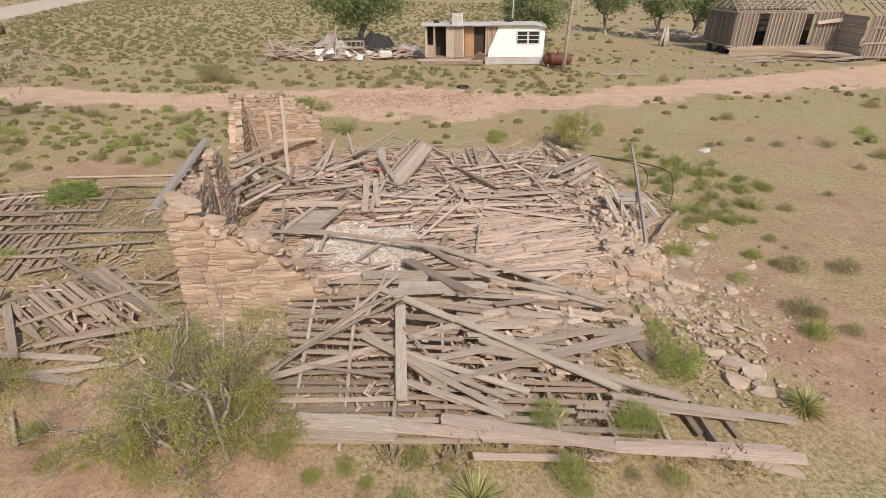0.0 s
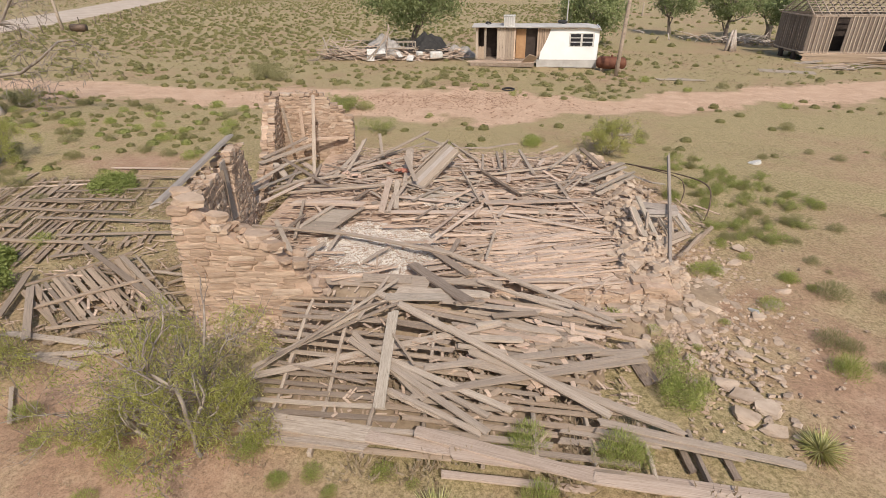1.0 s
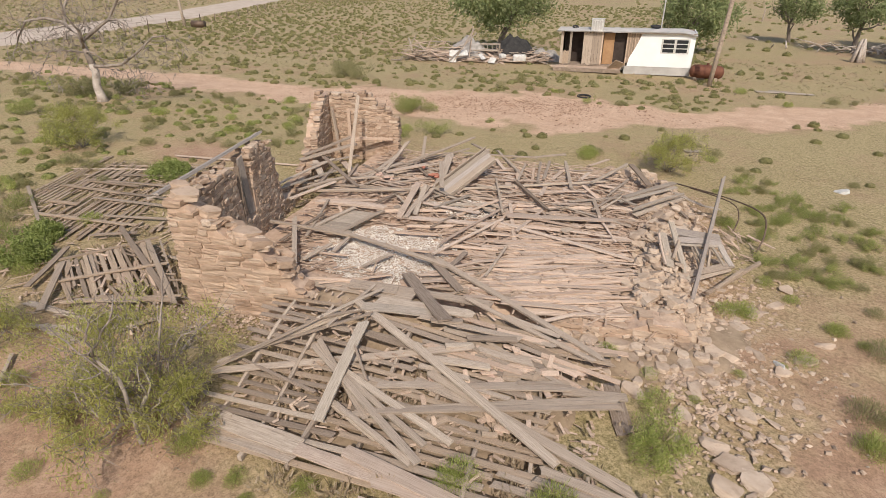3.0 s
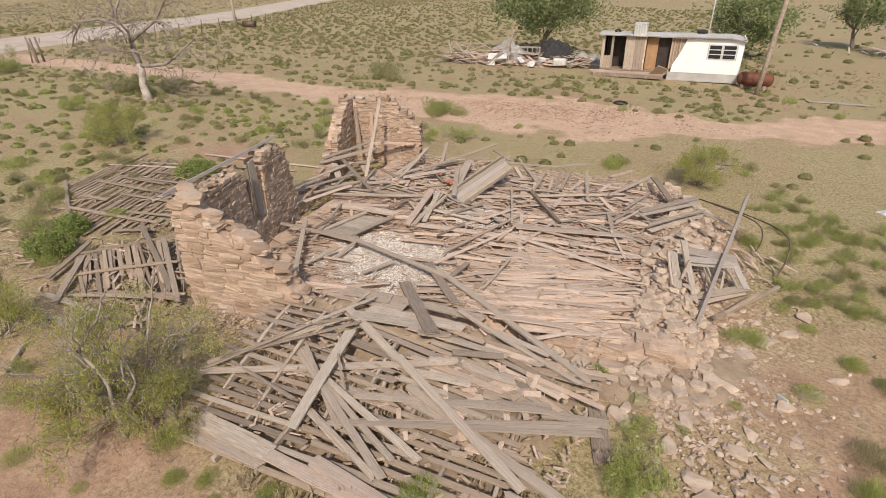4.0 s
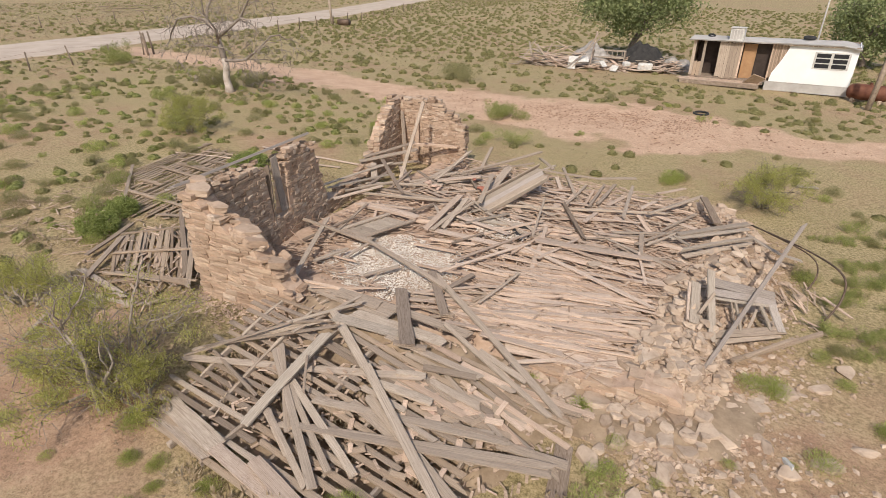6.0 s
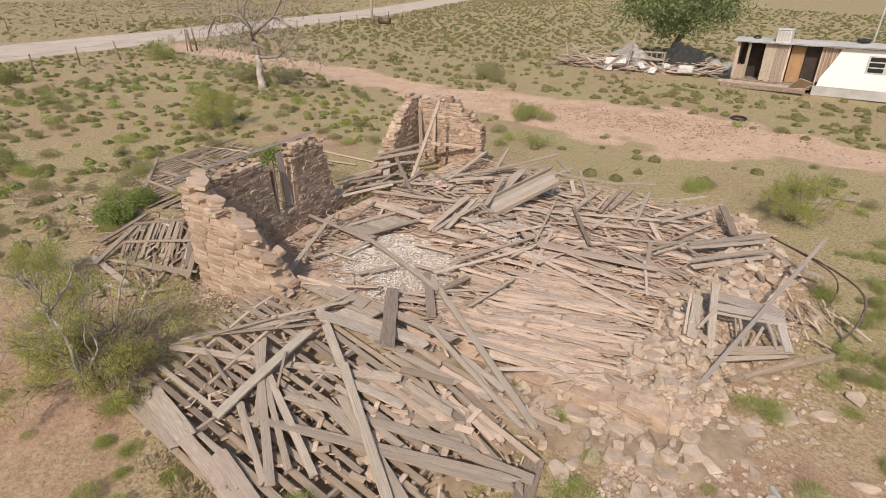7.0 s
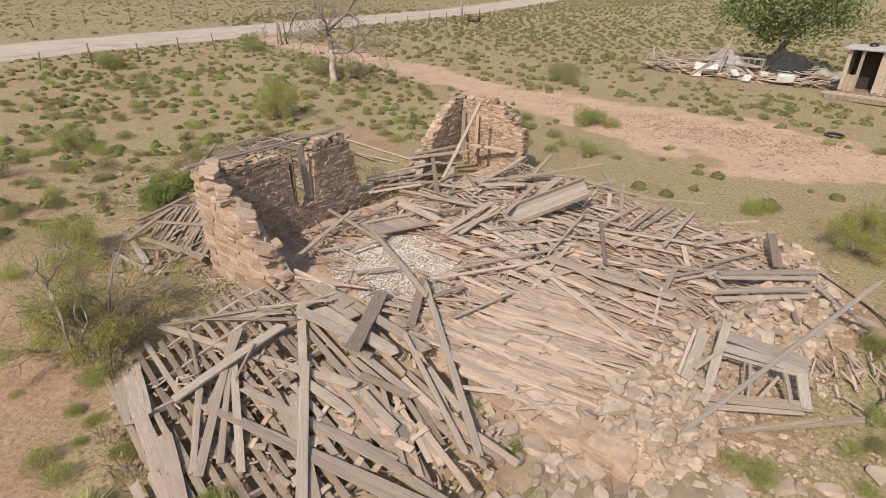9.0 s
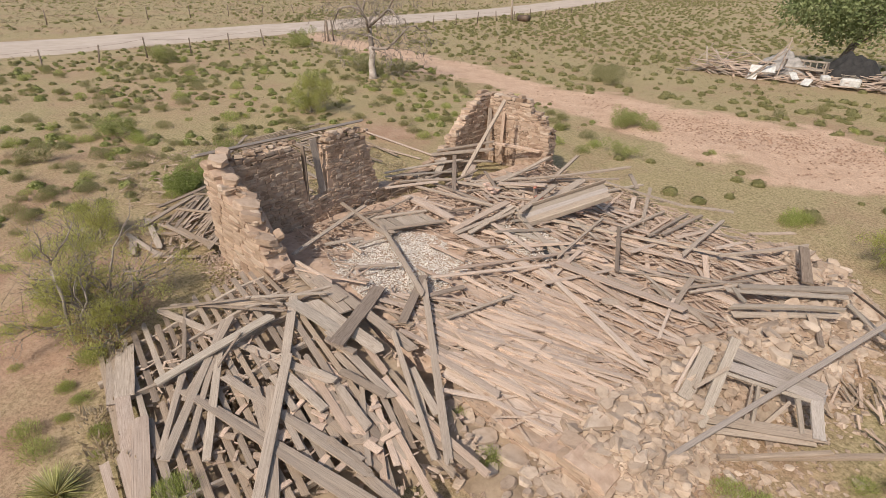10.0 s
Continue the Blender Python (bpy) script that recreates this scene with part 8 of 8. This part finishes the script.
bush(4.12, 8.2, 0.32, 0.36, lumpy=True)
bush(4.5, 7.3, 0.38, 0.4, lumpy=True)
bush(3.42, 9.5, 0.15)
bush(4.93, 9.73, 0.13)
bush(4.22, 9.17, 0.13, mat=BUSH_OLIVE, label=OLIVE)
bush(5.64, 9.57, 0.13)
bush(6.82, 10.34, 0.28)
bush(7.75, 11.63, 0.21)
bush(8.12, 11.26, 0.16)
bush(7.44, 9.07, 0.36, mat=BUSH_OLIVE, label=OLIVE)
bush(7.73, 8.98, 0.26, mat=BUSH_OLIVE, label=OLIVE)
bush(7.27, 8.33, 0.25)
bush(8.07, 8.39, 0.24, mat=BUSH_OLIVE, label=OLIVE)
bush(9.66, 10.97, 0.38, mat=BUSH_OLIVE, label=OLIVE)
bush(6.13, 11.66, 0.22)
bush(6.44, 10.07, 0.12)
bush(4.82, 8.59, 0.14)
bush(8.91, 12.16, 0.1, mat=BUSH_OLIVE, label=OLIVE)
bush(8.87, 13.79, 0.2, mat=BUSH_OLIVE, label=OLIVE)
bush(10.45, 14.84, 0.25, mat=BUSH_OLIVE, label=OLIVE)
bush(12.59, 16.15, 0.2, mat=BUSH_OLIVE, label=OLIVE)
bush(15.67, 19.09, 0.25, mat=BUSH_OLIVE, label=OLIVE)
bush(24.67, 31.04, 0.5, mat=BUSH_OLIVE, label=OLIVE)
bush(-0.93, 4.19, 0.28)
bush(-0.46, 4.32, 0.28)
bush(-2.29, 5.22, 0.25)
bush(-0.35, 5.09, 0.2)
bush(-1.32, 4.97, 0.17)
bush(-1.73, 4.79, 0.16)
bush(-2.78, 4.14, 0.13)
bush(-0.99, 4.71, 0.13)
bush(-4.04, 4.12, 0.22)
bush(-6.81, 4.13, 0.2)
bush(3.39, 9.42, 0.22)
bush(1.36, 5.7, 0.3)
bush(5.73, 11.71, 0.28)
bush(6.78, 13.33, 0.24)
bush(2.42, 9.6, 0.18)
bush(2.19, 21.91, 0.35)
bush(2.53, 22.76, 0.3, mat=BUSH_OLIVE, label=OLIVE)
bush(-16.67, 7.81, 0.8, 0.72, BUSH_LIGHT, label=LIGHT)
bush(-15.01, 5.33, 0.8, mat=BUSH_OLIVE, label=OLIVE)
bush(-13.64, 6.09, 0.3, mat=BUSH_OLIVE, label=OLIVE)
bush(-12.27, 10.04, 0.4, mat=BUSH_OLIVE, label=OLIVE)
bush(-14.57, 11.25, 0.3, mat=BUSH_OLIVE, label=OLIVE)
bush(-11.5, 9.27, 0.5, 0.45, BUSH_LIGHT, label=LIGHT)
bush(-15.56, 8.89, 0.3, mat=BUSH_OLIVE, label=OLIVE)
bush(-14.45, 12.22, 0.3, mat=BUSH_OLIVE, label=OLIVE)
bush(-12.43, 13.28, 0.3, mat=BUSH_OLIVE, label=OLIVE)
bush(-10.42, 18.05, 0.35)
bush(-7.35, 27.55, 0.6, 0.54, BUSH_LIGHT, label=LIGHT)
bush(-6.17, 27.61, 0.5, 0.45, BUSH_LIGHT, label=LIGHT)
bush(-6.79, 24.02, 0.4, mat=BUSH_OLIVE, label=OLIVE)
bush(-6.93, 22.23, 0.35)
bush(-8.35, 23.98, 0.3)
bush(-5.61, 22.24, 0.35, 0.32, BUSH_LIGHT, label=LIGHT)
bush(-8.49, 45.13, 0.3, mat=BUSH_OLIVE, label=OLIVE)
bush(-16.55, 25.12, 0.4, mat=BUSH_OLIVE, label=OLIVE)
bush(-11.36, 18.13, 0.35, mat=BUSH_OLIVE, label=OLIVE)
bush(-37.08, 24.37, 1.2, 1.08, BUSH_LIGHT, label=LIGHT)
bush(-34.32, 13.6, 1.3, 1.17, BUSH_LIGHT, label=LIGHT)
bush(-24.94, 23.34, 1, mat=BUSH_OLIVE, label=OLIVE)
bush(-23.66, 25.81, 0.8, mat=BUSH_OLIVE, label=OLIVE)
bush(-13.88, 35.14, 1, mat=BUSH_OLIVE, label=OLIVE)
bush(-23.59, 19.33, 0.9, 0.81, BUSH_LIGHT, label=LIGHT)
bush(-17.34, 7.88, 0.9, 0.81, BUSH_LIGHT, label=LIGHT)
bush(-37.89, 24.91, 1.1, 0.99, BUSH_LIGHT, label=LIGHT)
bush(-34.78, 13.39, 1.2, mat=BUSH_OLIVE, label=OLIVE)
bush(-12.94, 10.88, 0.5, 0.45, BUSH_LIGHT, label=LIGHT)
bush(-15.0, 35.87, 1.1, mat=BUSH_OLIVE, label=OLIVE)
bush(-7.23, 26.95, 0.8, 0.72, BUSH_LIGHT, label=LIGHT)
bush(-41.47, 26.27, 1.3, 1.17, BUSH_LIGHT, label=LIGHT)
bush(-25.32, 23.55, 1.1, mat=BUSH_OLIVE, label=OLIVE)
bush(-23.19, 24.91, 0.9, mat=BUSH_OLIVE, label=OLIVE)
bush(-17.08, 16.22, 1.2, 1.08, BUSH_LIGHT, label=LIGHT)
bush(-15.55, 37.58, 1.1, mat=BUSH_OLIVE, label=OLIVE)
bush(-7.44, 27.56, 0.8, 0.72, BUSH_LIGHT, label=LIGHT)
bush(-4.35, 23.07, 0.7, 0.63, BUSH_LIGHT, label=LIGHT)
bush(-9.23, 8.13, 0.3)
bush(-11.55, 15.17, 0.45)
bush(-10.17, 10.76, 0.35)
bush(2.22, 22.33, 0.45)
bush(2.35, 22.6, 0.27)
bush(-15.08, 35.26, 1.1, mat=BUSH_OLIVE, label=OLIVE)
bush(-7.15, 27.65, 0.8, 0.72, BUSH_LIGHT, label=LIGHT)
bush(3.27, 33.17, 0.3, mat=BUSH_OLIVE, label=OLIVE)
bush(7.11, 24.23, 0.35, mat=BUSH_OLIVE, label=OLIVE)
bush(7.76, 22.44, 0.2, mat=BUSH_OLIVE, label=OLIVE)
bush(15.46, 38.72, 0.5, mat=BUSH_OLIVE, label=OLIVE)
bush(6.45, 16.62, 0.3)
bush(7.23, 13.79, 0.2, mat=BUSH_OLIVE, label=OLIVE)
bush(9.26, 15.03, 0.25, mat=BUSH_OLIVE, label=OLIVE)
bush(8.74, 12.62, 0.22, mat=BUSH_OLIVE, label=OLIVE)
bush(7.76, 11.64, 0.26)
bush(8.38, 11.02, 0.4, mat=BUSH_OLIVE, label=OLIVE)
bush(7.31, 8.29, 0.36)
bush(6.07, 11.83, 0.3)
bush(7.18, 12.65, 0.2)
bush(10.76, 16.55, 0.27)
